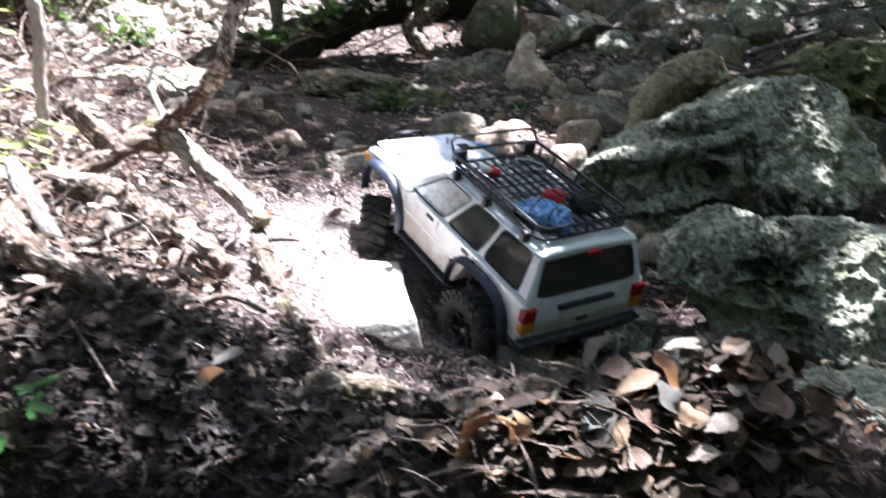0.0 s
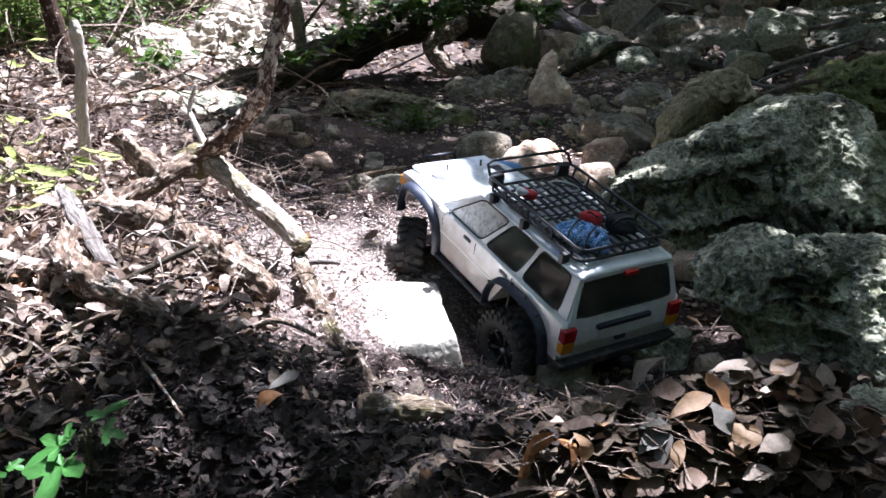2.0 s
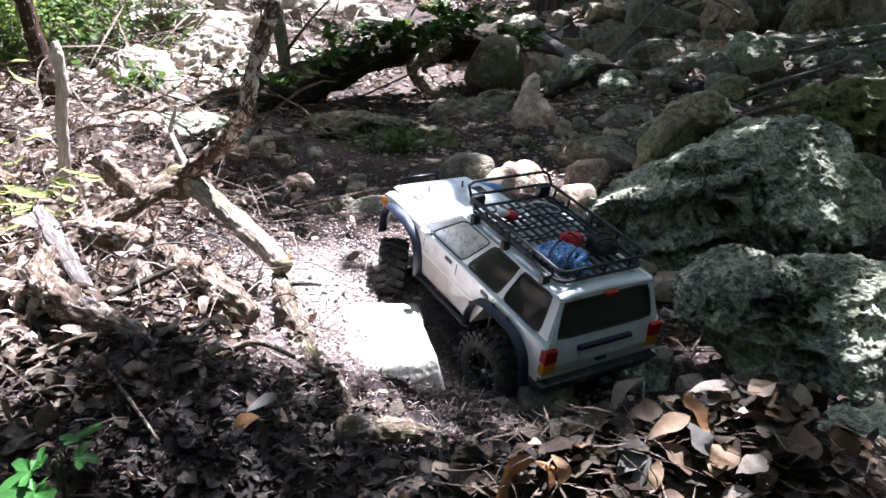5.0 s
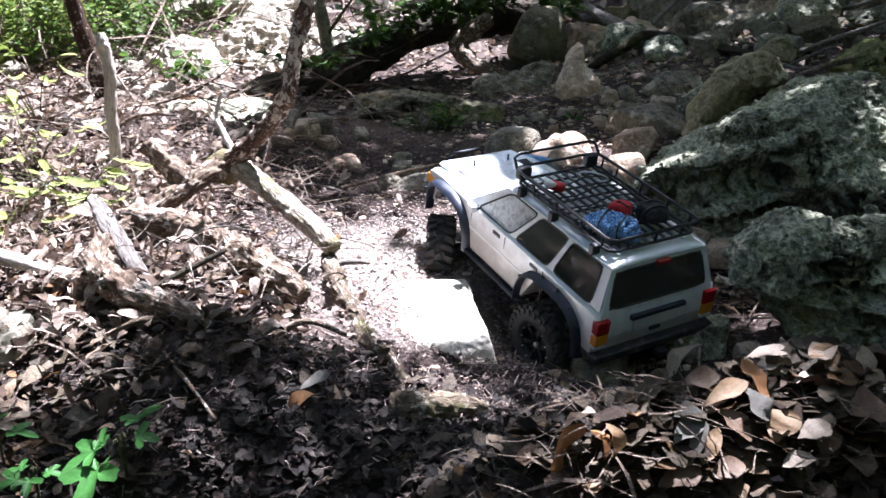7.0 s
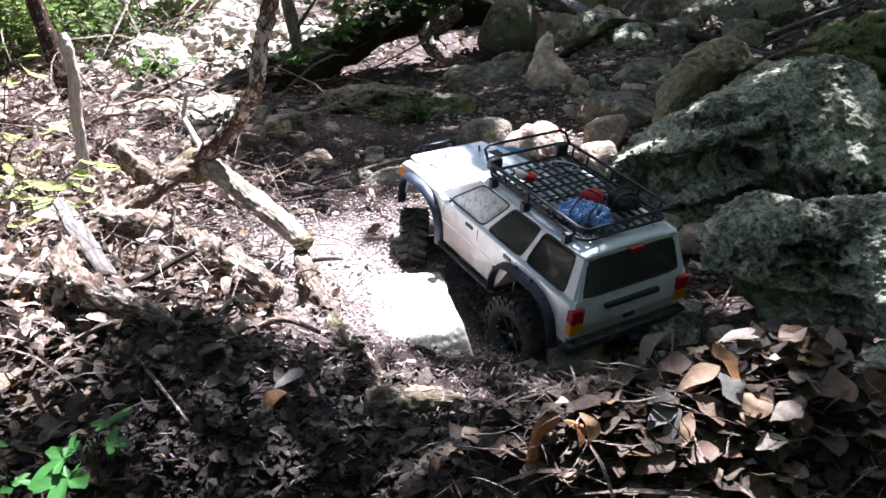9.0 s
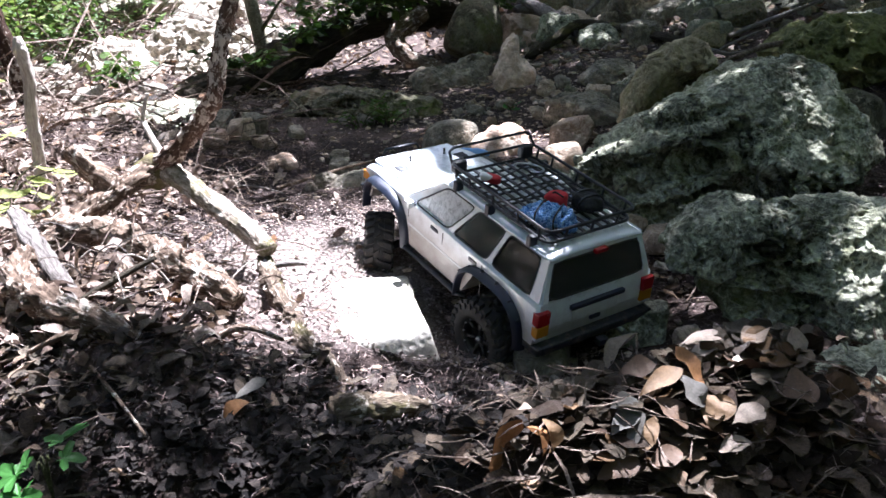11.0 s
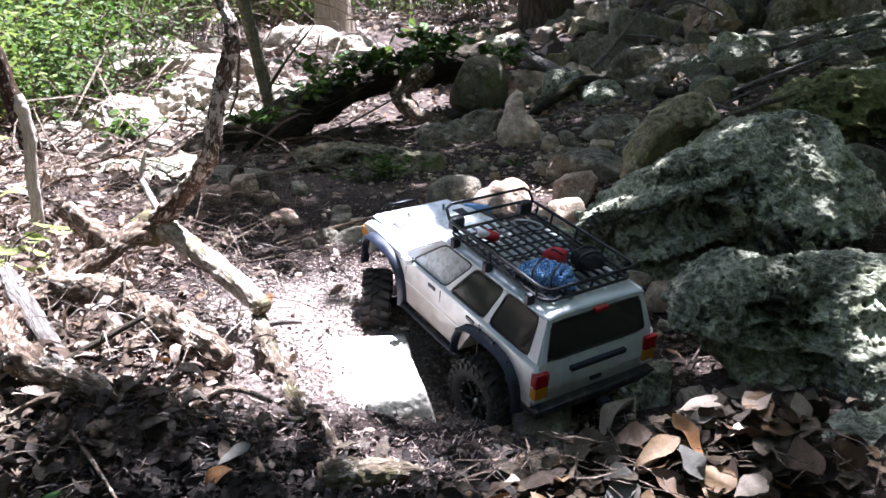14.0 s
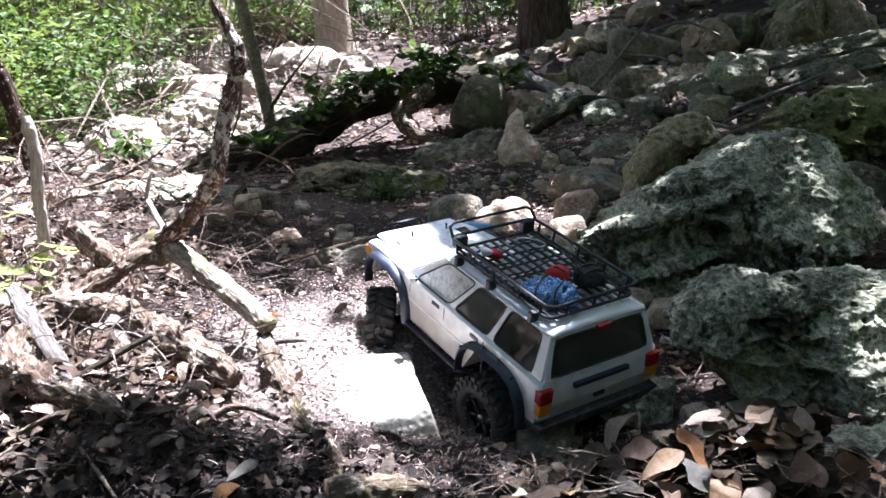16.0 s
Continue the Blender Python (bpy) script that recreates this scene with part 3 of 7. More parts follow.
def limb_shape(pts, radii, seg=12, rings=24, rough=0.12, seed=0, flat=1.0, base=0, ridge=0.0, plates=9.0):
    """A tapered, uneven stem along a line of points."""
    line = spline(pts, rings)
    rad = np.interp(np.linspace(0, 1, rings), np.linspace(0, 1, len(radii)), radii)
    verts, faces = [], []
    side = None
    for i in range(rings):
        tan = line[min(i + 1, rings - 1)] - line[max(i - 1, 0)]
        tan /= np.linalg.norm(tan) + 1e-9
        if side is None:
            side = np.cross(tan, [0.3, 0.2, 1.0] if abs(tan[2]) < 0.9 else [1, 0, 0])
        side = side - tan * (side @ tan)
        side /= np.linalg.norm(side)
        up = np.cross(tan, side)
        for k in range(seg):
            a = 2 * math.pi * k / seg
            verts.append(line[i] + rad[i] * (math.cos(a) * side + flat * math.sin(a) * up))
    v = np.array(verts)
    r = float(np.mean(rad))
    mid = np.repeat(line, seg, axis=0)
    v = mid + (v - mid) * (1 + rough * 3 * fbm(v / r * 0.6 + seed * 7.1, 3, seed)[:, None] + rough * 2 * fbm(v / r * 2.2 + seed, 2, seed + 3)[:, None])
    if ridge:
        ang = np.tile(np.arange(seg) * 2 * math.pi / seg, rings)
        along = np.repeat(np.r_[0, np.cumsum(np.linalg.norm(np.diff(line, axis=0), axis=1))], seg) / r
        c = plates / 6.283
        q = np.stack([np.cos(ang) * c, np.sin(ang) * c, along * 0.45 + 0.3 * np.sin(ang * 2 + seed)], -1) + seed * 3.3
        f1, f2 = worley(q, seed + 4)
        v = v + (v - mid) * (ridge * (np.clip((f2 - f1) / 0.28, 0, 1) - 0.6) + ridge * 0.8 * fbm(q * np.array([3, 3, 1.2]), 2, seed + 9))[:, None]
    for i in range(rings - 1):
        for k in range(seg):
            a, b = i * seg + k, i * seg + (k + 1) % seg
            faces.append([base + a, base + b, base + b + seg, base + a + seg])
    faces.append([base + k for k in range(seg)][::-1])
    faces.append([base + (rings - 1) * seg + k for k in range(seg)])
    return v.tolist(), faces


def limb(name, pts, radii, mat, parent=None, label="", **kw):
    ob = part(name, limb_shape(pts, radii, **kw), mat, parent, label)
    seg, rings = kw.get("seg", 12), kw.get("rings", 24)
    line = spline(pts, rings)
    along = np.r_[0, np.cumsum(np.linalg.norm(np.diff(line, axis=0), axis=1))]
    ang, r = np.arange(seg) * 2 * math.pi / seg, float(np.mean(radii))
    grain = np.stack([np.tile(r * np.cos(ang), rings), np.tile(r * np.sin(ang), rings), np.repeat(along, seg) * 0.2], -1)
    ob.data.attributes.new("grain", "FLOAT_VECTOR", "POINT").data.foreach_set("vector", grain.astype(np.float32).ravel())
    return ob


def merged(shapes):
    v, f = [], []
    for a, b in shapes:
        n = len(v)
        v += list(a)
        f += [[i + n for i in face] for face in b]
    return v, f


# ---- leaves ----
def leaf_grid(rows=5):
    """Unit leaf along x from 0 to 1: points (along, across) and faces, three points to a row."""
    if rows == 1:
        return np.array([(0, 0), (0.28, -0.85), (0.68, -0.8), (1, 0), (0.68, 0.8), (0.28, 0.85)]), [[0, 1, 2, 3, 4, 5]]
    a = np.linspace(0, 1, rows + 1)
    s = ((1 - np.cos(np.pi * a)) / 2) ** 0.88
    w = np.sin(np.pi * a) ** 1.55 * (1.0 + 0.2 * s)
    pts = []
    for a, b in zip(s, w):
        pts += [(a, -b), (a, 0.0), (a, b)]
    faces = []
    for i in range(rows):
        j = 3 * i
        faces += [[j, j + 3, j + 4, j + 1], [j + 1, j + 4, j + 5, j + 2]]
    return np.array(pts), faces


def leaves_shape(base, heading, tilt, roll, length, width, curl, fold, rows=5, jitter=0.0):
    """Many leaves in one: arrays of foot points, headings, tilts (radians), sizes and bends."""
    g, f = leaf_grid(rows)
    n = len(base)
    s, w = g[:, 0][None], g[:, 1][None]
    x = length[:, None] * s * np.ones_like(w)
    y = width[:, None] * 0.5 * w * np.ones((n, 1))
    z = length[:, None] * curl[:, None] * (s - s ** 2) * 2 + width[:, None] * fold[:, None] * np.abs(w)
    if rows > 3:
        q = np.random.RandomState(n + 7 + (int(1e6 * length[0]) % 991 if n == 1 else 0))
        one = lambda a: q.uniform(-a, a, (n, 1))
        y = y * (1 + one(0.34) * (s - 0.5) * 2) + length[:, None] * one(0.22) * (s - s * s)
        z = z + width[:, None] * (one(0.16) * np.sin(9 * s + one(3)) * w + one(0.5) * (s - 0.5) * w + one(0.10) * np.sin(14 * s + one(3)))
    if jitter:
        q = np.random.RandomState(n)
        x = x + length[:, None] * jitter * 0.5 * q.normal(size=x.shape)
        y = y * (1 + 2.2 * jitter * q.normal(size=y.shape))
        z = z + length[:, None] * jitter * 0.55 * q.normal(size=z.shape)
    cr, sr = np.cos(roll)[:, None], np.sin(roll)[:, None]
    y, z = y * cr - z * sr, y * sr + z * cr
    ct, st = np.cos(tilt)[:, None], np.sin(tilt)[:, None]
    x, z = x * ct - z * st, x * st + z * ct
    ch, sh = np.cos(heading)[:, None], np.sin(heading)[:, None]
    X, Y = x * ch - y * sh, x * sh + y * ch
    v = np.stack([X + base[:, 0:1], Y + base[:, 1:2], z + base[:, 2:3]], -1).reshape(-1, 3)
    f = np.array(f)
    faces = (f[None] + (np.arange(n) * len(g))[:, None, None]).reshape(-1, f.shape[1])
    return v, faces


def from_arrays(name, v, faces, mat, parent=None, smooth=True):
    me = bpy.data.meshes.new(name)
    me.vertices.add(len(v))
    me.vertices.foreach_set("co", np.asarray(v, np.float32).ravel())
    k = faces.shape[1]
    me.loops.add(len(faces) * k)
    me.loops.foreach_set("vertex_index", np.asarray(faces, np.int32).ravel())
    me.polygons.add(len(faces))
    me.polygons.foreach_set("loop_start", np.arange(0, len(faces) * k, k, dtype=np.int32))
    me.polygons.foreach_set("use_smooth", np.ones(len(faces), bool) if smooth else np.zeros(len(faces), bool))
    me.update(calc_edges=True)
    me.materials.append(mat)
    ob = new(name, me)
    if parent:
        ob.parent = parent
    return ob

# ---- the ground ----
MOUNDS = [  # x, y, half-widths, height
    (0.20, 0.60, 0.22, 0.12, 0.138),   # under the leaf pile
    (0.055, 0.545, 0.065, 0.055, 0.065),  # its near end
    (0.24, 0.635, 0.07, 0.05, 0.022),  # its crest
    (0.60, 0.55, 0.25, 0.18, 0.08),
    (-0.44, 0.97, 0.32, 0.30, 0.12),   # left shelf
    (-0.27, 0.79, 0.11, 0.06, 0.06),   # litter mound
    (-0.22, 0.65, 0.24, 0.11, 0.055),  # near bank
    (-0.95, 1.70, 0.55, 0.70, 0.12),
    (0.85, 1.45, 0.40, 0.42, 0.02),    # under the boulders
    (0.95, 2.40, 0.60, 0.80, 0.20),
    (0.10, 1.45, 0.25, 0.20, 0.03),
    (0.13, 1.05, 0.15, 0.13, -0.035),  # hollow under the car
    (0.03, 1.13, 0.045, 0.10, -0.03),  # beside the slab
    (3.2, 6.5, 2.2, 2.6, 0.55),        # stony slope
    (-3.0, 7.0, 2.2, 2.4, 0.30),
]
HOLLOWS = [  # under the dead wood
    (-0.365, 1.165, 0.05, 0.03, -0.06),
    (-0.285, 1.105, 0.05, 0.035, -0.055),
    (-0.21, 1.015, 0.035, 0.03, -0.04),
    (-0.30, 0.86, 0.05, 0.025, -0.04),
    (-0.50, 1.06, 0.05, 0.03, -0.04),
]
RISE_Y = (-60, 0.3, 0.8, 1.1, 1.5, 3.0, 6.0, 10.0, 60.0, 300.0)
RISE_Z = (0.05, 0.05, 0.025, 0.03, 0.09, 0.17, 0.36, 0.75, 7.0, 30.0)


def ground_z(x, y):
    """Height of the ground, with its lumps, at arrays of places."""
    x, y = np.atleast_1d(np.asarray(x, float)), np.atleast_1d(np.asarray(y, float))
    z = np.interp(y, RISE_Y, RISE_Z)
    for mx, my, rx, ry, h in MOUNDS + HOLLOWS:
        z = z + h * np.exp(-((x - mx) / rx) ** 2 - ((y - my) / ry) ** 2)
    p = np.stack([x, y, np.zeros_like(x)], -1)
    return z + 0.035 * fbm(p * 5.0, 4, 3) + 0.012 * fbm(p * 28.0, 3, 11)


def gz(x, y):
    return float(ground_z(x, y)[0])


def spaced(fine_a, fine_b, step, far_a, far_b, n):
    mid = np.arange(fine_a, fine_b, step)
    u = np.linspace(0, 1, n)[1:] ** 3
    return np.concatenate([(fine_a + (far_a - fine_a) * u)[::-1], mid, fine_b + (far_b - fine_b) * u])


gx, gy = spaced(-1.0, 1.0, 0.008, -150, 150, 45), spaced(0.3, 2.4, 0.008, -150, 250, 55)
GX, GY = np.meshgrid(gx, gy)
gv = np.stack([GX.ravel(), GY.ravel(), ground_z(GX.ravel(), GY.ravel())], -1)
nx = len(gx)
i0 = (np.arange(len(gy) - 1)[:, None] * nx + np.arange(nx - 1)[None]).ravel()
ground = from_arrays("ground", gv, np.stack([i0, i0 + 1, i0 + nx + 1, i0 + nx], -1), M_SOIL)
tagged(ground, "dark crumbly forest soil under dry leaves and mulch", "ground", kind="structure")

# ---- boulders and stones ----
crag("boulder", (0.45, 1.34, 0.20), "large pitted grey limestone boulder beside the track", M_BOULDER,
     [(-0.235, -0.033), (-0.182, 0.015), (-0.104, 0.048), (-0.017, 0.082), (0.048, 0.112), (0.092, 0.125), (0.159, 0.123), (0.211, 0.108), (0.228, 0.065), (0.24, 0.039), (0.27, 0.003), (0.264, -0.025), (0.226, -0.048), (0.183, -0.068), (0.098, -0.072), (0.028, -0.082), (-0.034, -0.1), (-0.062, -0.126), (-0.165, -0.15), (-0.221, -0.116), (-0.24, -0.06)],
     0.03, 0.14, seed=301, rough=0.013, pit=0.0062, cell=0.021, nu=760, nv=270,
     crest=((-0.231, -0.036, 0.0), (-0.192, -0.003, 0.0), (-0.137, 0.005, 0.0), (-0.08, 0.019, 0.005), (-0.033, 0.036, 0.01), (0.028, 0.059, 0.03), (0.08, 0.088, 0.07), (0.125, 0.098, 0.09), (0.203, 0.099, 0.09), (0.239, 0.065, 0.08), (0.271, 0.01, 0.05)),
     slopes=(1.3, ((-0.25, -0.1), (0.0, -0.15), (0.07, 0.8), (0.25, 0.7))),
     lips=((((-0.235, -0.028), (-0.192, -0.003), (-0.137, 0.005), (-0.08, 0.019), (-0.033, 0.036), (0.028, 0.057), (0.05, 0.05)), 0.014, 0.032, 0.055),
           (((-0.215, -0.083), (-0.134, -0.068), (-0.071, -0.058), (0.011, -0.04), (0.044, -0.02), (0.109, -0.039), (0.179, -0.05), (0.22, -0.04)), 0.012, 0.03, 0.03),
           (((-0.1, 0.036), (-0.06, 0.05), (0.0, 0.07), (0.05, 0.088)), 0.006, 0.008, 0.016),
           (((0.06, 0.03), (0.10, 0.042), (0.15, 0.03), (0.22, 0.02)), 0.004, 0.008, 0.02)),
     hollows=((-0.03, 0.0, 0.085, 0.028, 16, 0.03), (-0.15, -0.04, 0.05, 0.012, 12, 0.012), (0.055, 0.0, 0.02, 0.03, 10, 0.012)))
crag("boulder", (0.40, 1.02, 0.125), "pitted grey limestone boulder with hollows in front of a larger one", M_BOULDER,
     [(-0.121, 0.022), (-0.105, 0.043), (-0.076, 0.065), (-0.035, 0.079), (-0.016, 0.076), (0.013, 0.065), (0.072, 0.064), (0.117, 0.064), (0.158, 0.06), (0.196, 0.052), (0.23, 0.0), (0.2, -0.11), (0.061, -0.115), (0.023, -0.105), (-0.028, -0.085), (-0.071, -0.04), (-0.07, -0.012), (-0.1, 0.0)],
     0.02, 0.10, seed=331, rough=0.009, pit=0.0062, cell=0.017, nu=680, nv=230,
     crest=((-0.12, 0.026, 0.0), (-0.087, 0.056, 0.0), (-0.042, 0.058, 0.0), (0.006, 0.062, 0.0), (0.063, 0.047, 0.02), (0.109, 0.05, 0.03), (0.184, 0.046, 0.03)),
     slopes=(1.2, ((-0.13, -0.1), (0.05, 0.0), (0.09, 0.6), (0.2, 0.5))),
     lips=((((-0.125, 0.014), (-0.064, -0.002), (-0.04, 0.012), (0.018, 0.015), (0.065, 0.006)), 0.014, 0.028, 0.022),
           (((-0.04, 0.042), (0.006, 0.046), (0.04, 0.04), (0.075, 0.036)), 0.010, 0.030, 0.026),
           (((-0.075, -0.017), (-0.014, -0.019), (0.029, -0.02), (0.07, -0.03)), 0.012, 0.02, 0.03)),
     hollows=((0.022, 0.026, 0.045, 0.013, 0, 0.008), (0.01, -0.006, 0.06, 0.010, 2, 0.008), (0.12, 0.0, 0.016, 0.02, 0, 0.006), (0.14, -0.05, 0.012, 0.02, 0, 0.006)))
crag("boulder", (0.425, 1.55, 0.297), "leaning tan boulder stained with dark moss", M_OLIVE,
     [(-0.084, -0.085), (-0.077, -0.046), (-0.059, -0.017), (-0.043, 0.014), (-0.023, 0.033), (0.01, 0.048), (0.048, 0.053), (0.083, 0.041), (0.11, 0.0), (0.10, -0.05), (0.03, -0.08), (-0.03, -0.10), (-0.07, -0.105)],
     0.03, 0.09, seed=341, rough=0.012, pit=0.0025, cell=0.022, nu=260, nv=90, box=0.7,
     crest=((-0.09, -0.085, 0.0), (-0.06, -0.04, 0.0), (-0.03, 0.0, 0.0), (0.0, 0.018, 0.01), (0.05, 0.024, 0.02), (0.11, 0.01, 0.03)), slopes=(0.9, ((-0.1, -0.6), (0.11, -0.75))),
     hollows=((0.05, -0.02, 0.03, 0.015, 20, 0.012),))
crag("boulder", (0.39, 0.665, 0.085), "low grey limestone rock at the edge of the leaf pile", M_BOULDER,
     [(-0.10, 0.05), (-0.04, 0.062), (0.03, 0.06), (0.1, 0.05), (0.11, -0.1), (-0.12, -0.1), (-0.115, 0.0)],
     0.09, 0.08, lean=0.5, seed=351, rough=0.012, pit=0.005, cell=0.014, nu=260, nv=90, hollows=((-0.05, 0.0, 0.05, 0.01, 4, 0.02),))
crag("boulder", (0.80, 1.80, 0.28), "yellow-green mossy boulder with a hollow underside", M_GREENROCK,
     [(-0.09, 0.02), (-0.07, 0.051), (-0.006, 0.076), (0.054, 0.083), (0.112, 0.075), (0.163, 0.052), (0.187, -0.017), (0.135, -0.09), (0.064, -0.11), (0.0, -0.09), (-0.05, -0.03)],
     0.06, 0.16, lean=0.3, seed=355, rough=0.02, pit=0.007, cell=0.03, nu=300, nv=100,
     hollows=((0.05, -0.05, 0.09, 0.05, 0, 0.07), (0.09, 0.0, 0.03, 0.03, 0, 0.05), (-0.03, 0.045, 0.012, 0.01, 0, 0.02), (0.02, 0.03, 0.015, 0.012, 0, 0.025), (0.06, 0.05, 0.012, 0.01, 0, 0.02)))
# no rock known here: a dark mass stands in for the overhang's shadow
rock("dark_rock", (0.80, 1.62, 0.13), "rock added to fill the dark shadow beneath a mossy boulder", M_MOSSROCK, (0.10, 0.10, 0.13), (0, 0, 15), subdiv=5, seed=47, rough=0.06, pit=0.06)
rock("flat_rock", (0.010, 0.60, 0.113), "flat grey rock half sunk in dark soil", M_BOULDER, (0.022, 0.05, 0.02), (12, -8, -14), subdiv=5, seed=44, rough=0.12, pit=0.05, soft=10, facets=7, freq=1.6)
rock("slab_stone", (-0.088, 1.085, 0.048), "pale flat limestone slab under the front wheel", M_SLAB, (0.085, 0.16, 0.07), (0, 0, 7), subdiv=6, seed=12, rough=0.03, pit=0.01, soft=34, facets=0,
     planes=[(0.0, -0.10, 1, 0.040), (0.05, 0.30, 1, 0.058), (1, 0.05, 0.25, 0.062), (-1, 0.0, 0.3, 0.062), (-0.7, 0.5, 0.5, 0.085), (0.25, -1, 0.35, 0.118)])
rock("block_stone", (0.122, 1.045, 0.030), "grey limestone block lying among smaller stones", M_GREYROCK, (0.045, 0.095, 0.038), (14, 0, 6), subdiv=5, seed=17, rough=0.035, soft=14, facets=4)
crag("cone_stone", (0.235, 2.36, 0.245), "pointed tan standing stone with a rusty stain", M_CONE,
     [(-0.012, 0.088), (-0.024, 0.075), (-0.036, 0.056), (-0.049, 0.02), (-0.066, -0.012), (-0.062, -0.05), (-0.045, -0.085), (0.02, -0.09), (0.056, -0.05), (0.055, -0.03), (0.046, -0.011), (0.029, 0.008), (0.012, 0.029), (0.006, 0.047), (0.014, 0.066), (0.012, 0.08), (0.002, 0.09)],
     0.045, 0.05, lean=0.25, seed=23, rough=0.010, pit=0.0006, cell=0.022, nu=240, nv=80, box=0.8)
crag("rusty_rock", (0.14, 1.78, 0.148), "sunlit orange-white angular rock", M_RUST,
     [(-0.065, 0.0), (-0.015, 0.026), (0.04, 0.03), (0.07, -0.01), (0.015, -0.034), (-0.055, -0.03)], 0.035, 0.05, lean=0.8, seed=361, rough=0.009, pit=0.001, cell=0.02, nu=150, nv=50, box=0.75)
rock("round_rock", (0.035, 1.87, 0.13), "rounded grey limestone rock", M_GREYROCK, (0.075, 0.06, 0.055), (0, 0, 0), subdiv=5, seed=28, rough=0.03, soft=6)
rock("dark_rock", (0.16, 1.42, 0.105), "dark pitted rock in the shade", M_BOULDER, (0.085, 0.06, 0.055), (0, 0, 20), subdiv=5, seed=33, rough=0.05, pit=0.06, soft=9)
crag("ledge_rock", (-0.165, 2.25, 0.165), "long low mossy rock ledge across the slope", M_MOSSROCK,
     [(-0.22, 0.023), (-0.2, 0.05), (-0.02, 0.046), (0.07, 0.032), (0.2, 0.025), (0.2, -0.045), (0.11, -0.06), (-0.05, -0.06), (-0.205, -0.045)], 0.06, 0.12, lean=0.6, seed=371, rough=0.018, pit=0.006, cell=0.022, nu=260, nv=80,
     hollows=((-0.15, -0.01, 0.05, 0.02, 0, 0.03), (0.03, -0.01, 0.06, 0.012, -4, 0.025), (0.12, -0.03, 0.05, 0.014, 0, 0.02), (-0.05, 0.02, 0.06, 0.01, 6, 0.015)))
crag("ledge_rock", (0.06, 2.55, 0.212), "grey weathered rock ledge", M_GREYROCK,
     [(-0.13, 0.0), (0.0, 0.03), (0.08, 0.06), (0.125, 0.042), (0.105, -0.04), (0.015, -0.06), (-0.1, -0.045)], 0.04, 0.08, lean=0.6, seed=381, rough=0.016, pit=0.003, cell=0.025, nu=200, nv=60, box=0.75)
for k, (x, y, z, w, h) in enumerate([(-1.19, 3.22, 0.225, 0.16, 0.095), (-0.93, 3.36, 0.255, 0.17, 0.12), (-0.66, 3.30, 0.235, 0.18, 0.11), (-0.80, 3.16, 0.185, 0.13, 0.07), (-1.05, 3.12, 0.18, 0.12, 0.06)]):
    crag("white_rock", (x, y, z), "crumbling sunlit white limestone rock on the bank", M_PALEROCK,
         [(-w, -0.3 * h), (-0.7 * w, 0.6 * h), (-0.1 * w, h), (0.6 * w, 0.75 * h), (w, 0.1 * h), (0.8 * w, -0.9 * h), (-0.6 * w, -h)], 0.06, 0.15, lean=0.9, seed=391 + k, rough=0.03, pit=0.005, cell=0.032, nu=130, nv=44,
         hollows=((-0.3 * w, -0.4 * h, 0.6 * w, 0.25 * h, 3, 0.05), (0.4 * w, 0.1 * h, 0.3 * w, 0.2 * h, -8, 0.03)))
rock("flat_rock", (-0.535, 0.83, 0.125), "pale grey rock at the edge of the bank", M_GREYROCK, (0.05, 0.06, 0.05), (0, 0, 20), subdiv=5, seed=46, rough=0.08, pit=0.05, soft=10, facets=8)
rock("flat_rock", (-0.14, 1.60, 0.115), "low grey rock sunk in the soil", M_GREYROCK, (0.085, 0.05, 0.03), (0, 5, 15), subdiv=4, seed=37, rough=0.05, soft=8)
rock("dark_rock", (0.17, 3.05, 0.29), "dark mossy rock beneath a fallen log", M_MOSSROCK, (0.11, 0.1, 0.12), (0, 0, 0), subdiv=4, seed=38, rough=0.05)
rock("white_rock", (-1.35, 4.7, 0.36), "low sunlit white limestone rock among dry leaves", M_PALEROCK, (0.34, 0.2, 0.10), (4, 0, -8), subdiv=5, seed=139, rough=0.05, pit=0.03)
rock("white_rock", (-0.45, 5.0, 0.36), "low sunlit white limestone rock among dry leaves", M_PALEROCK, (0.22, 0.16, 0.08), (4, 0, 12), subdiv=5, seed=140, rough=0.05, pit=0.03)
rock("white_rock", (-0.86, 5.85, 0.45), "broad sunlit white limestone rock under trees", M_PALEROCK, (0.40, 0.22, 0.15), (0, 0, 10), subdiv=5, seed=39, rough=0.05, pit=0.03)
rock("flat_rock", (1.15, 4.65, 0.40), "large flat grey rock on the stony slope", M_GREYROCK, (0.24, 0.2, 0.17), (0, 0, 5), subdiv=5, seed=40, rough=0.04, soft=12)
rock("ledge_rock", (-0.75, 2.10, 0.15), "grey ledge of rock under dry leaves", M_BOULDER, (0.30, 0.20, 0.055), (6, 2, 4), subdiv=5, seed=41, rough=0.08, pit=0.09, soft=8, freq=1.5)
# this rock and the next are added where only a dark crevice belongs
crag("boulder", (1.02, 1.60, 0.27), "tall limestone rock added to close the dark gap beside the boulders", M_BOULDER,
     [(-0.11, 0.10), (-0.05, 0.17), (0.08, 0.18), (0.13, 0.05), (0.12, -0.2), (-0.10, -0.2), (-0.13, -0.02)], 0.08, 0.12, lean=0.2, seed=395, rough=0.02, pit=0.008, cell=0.025, nu=180, nv=60, hollows=((-0.05, 0.0, 0.05, 0.03, 0, 0.04),))
rock("dark_rock", (0.95, 1.05, 0.15), "boulder added to darken the gap at the foot of the bank", M_BOULDER, (0.22, 0.2, 0.24), (0, 0, 0), subdiv=5, seed=42, rough=0.06, pit=0.08)

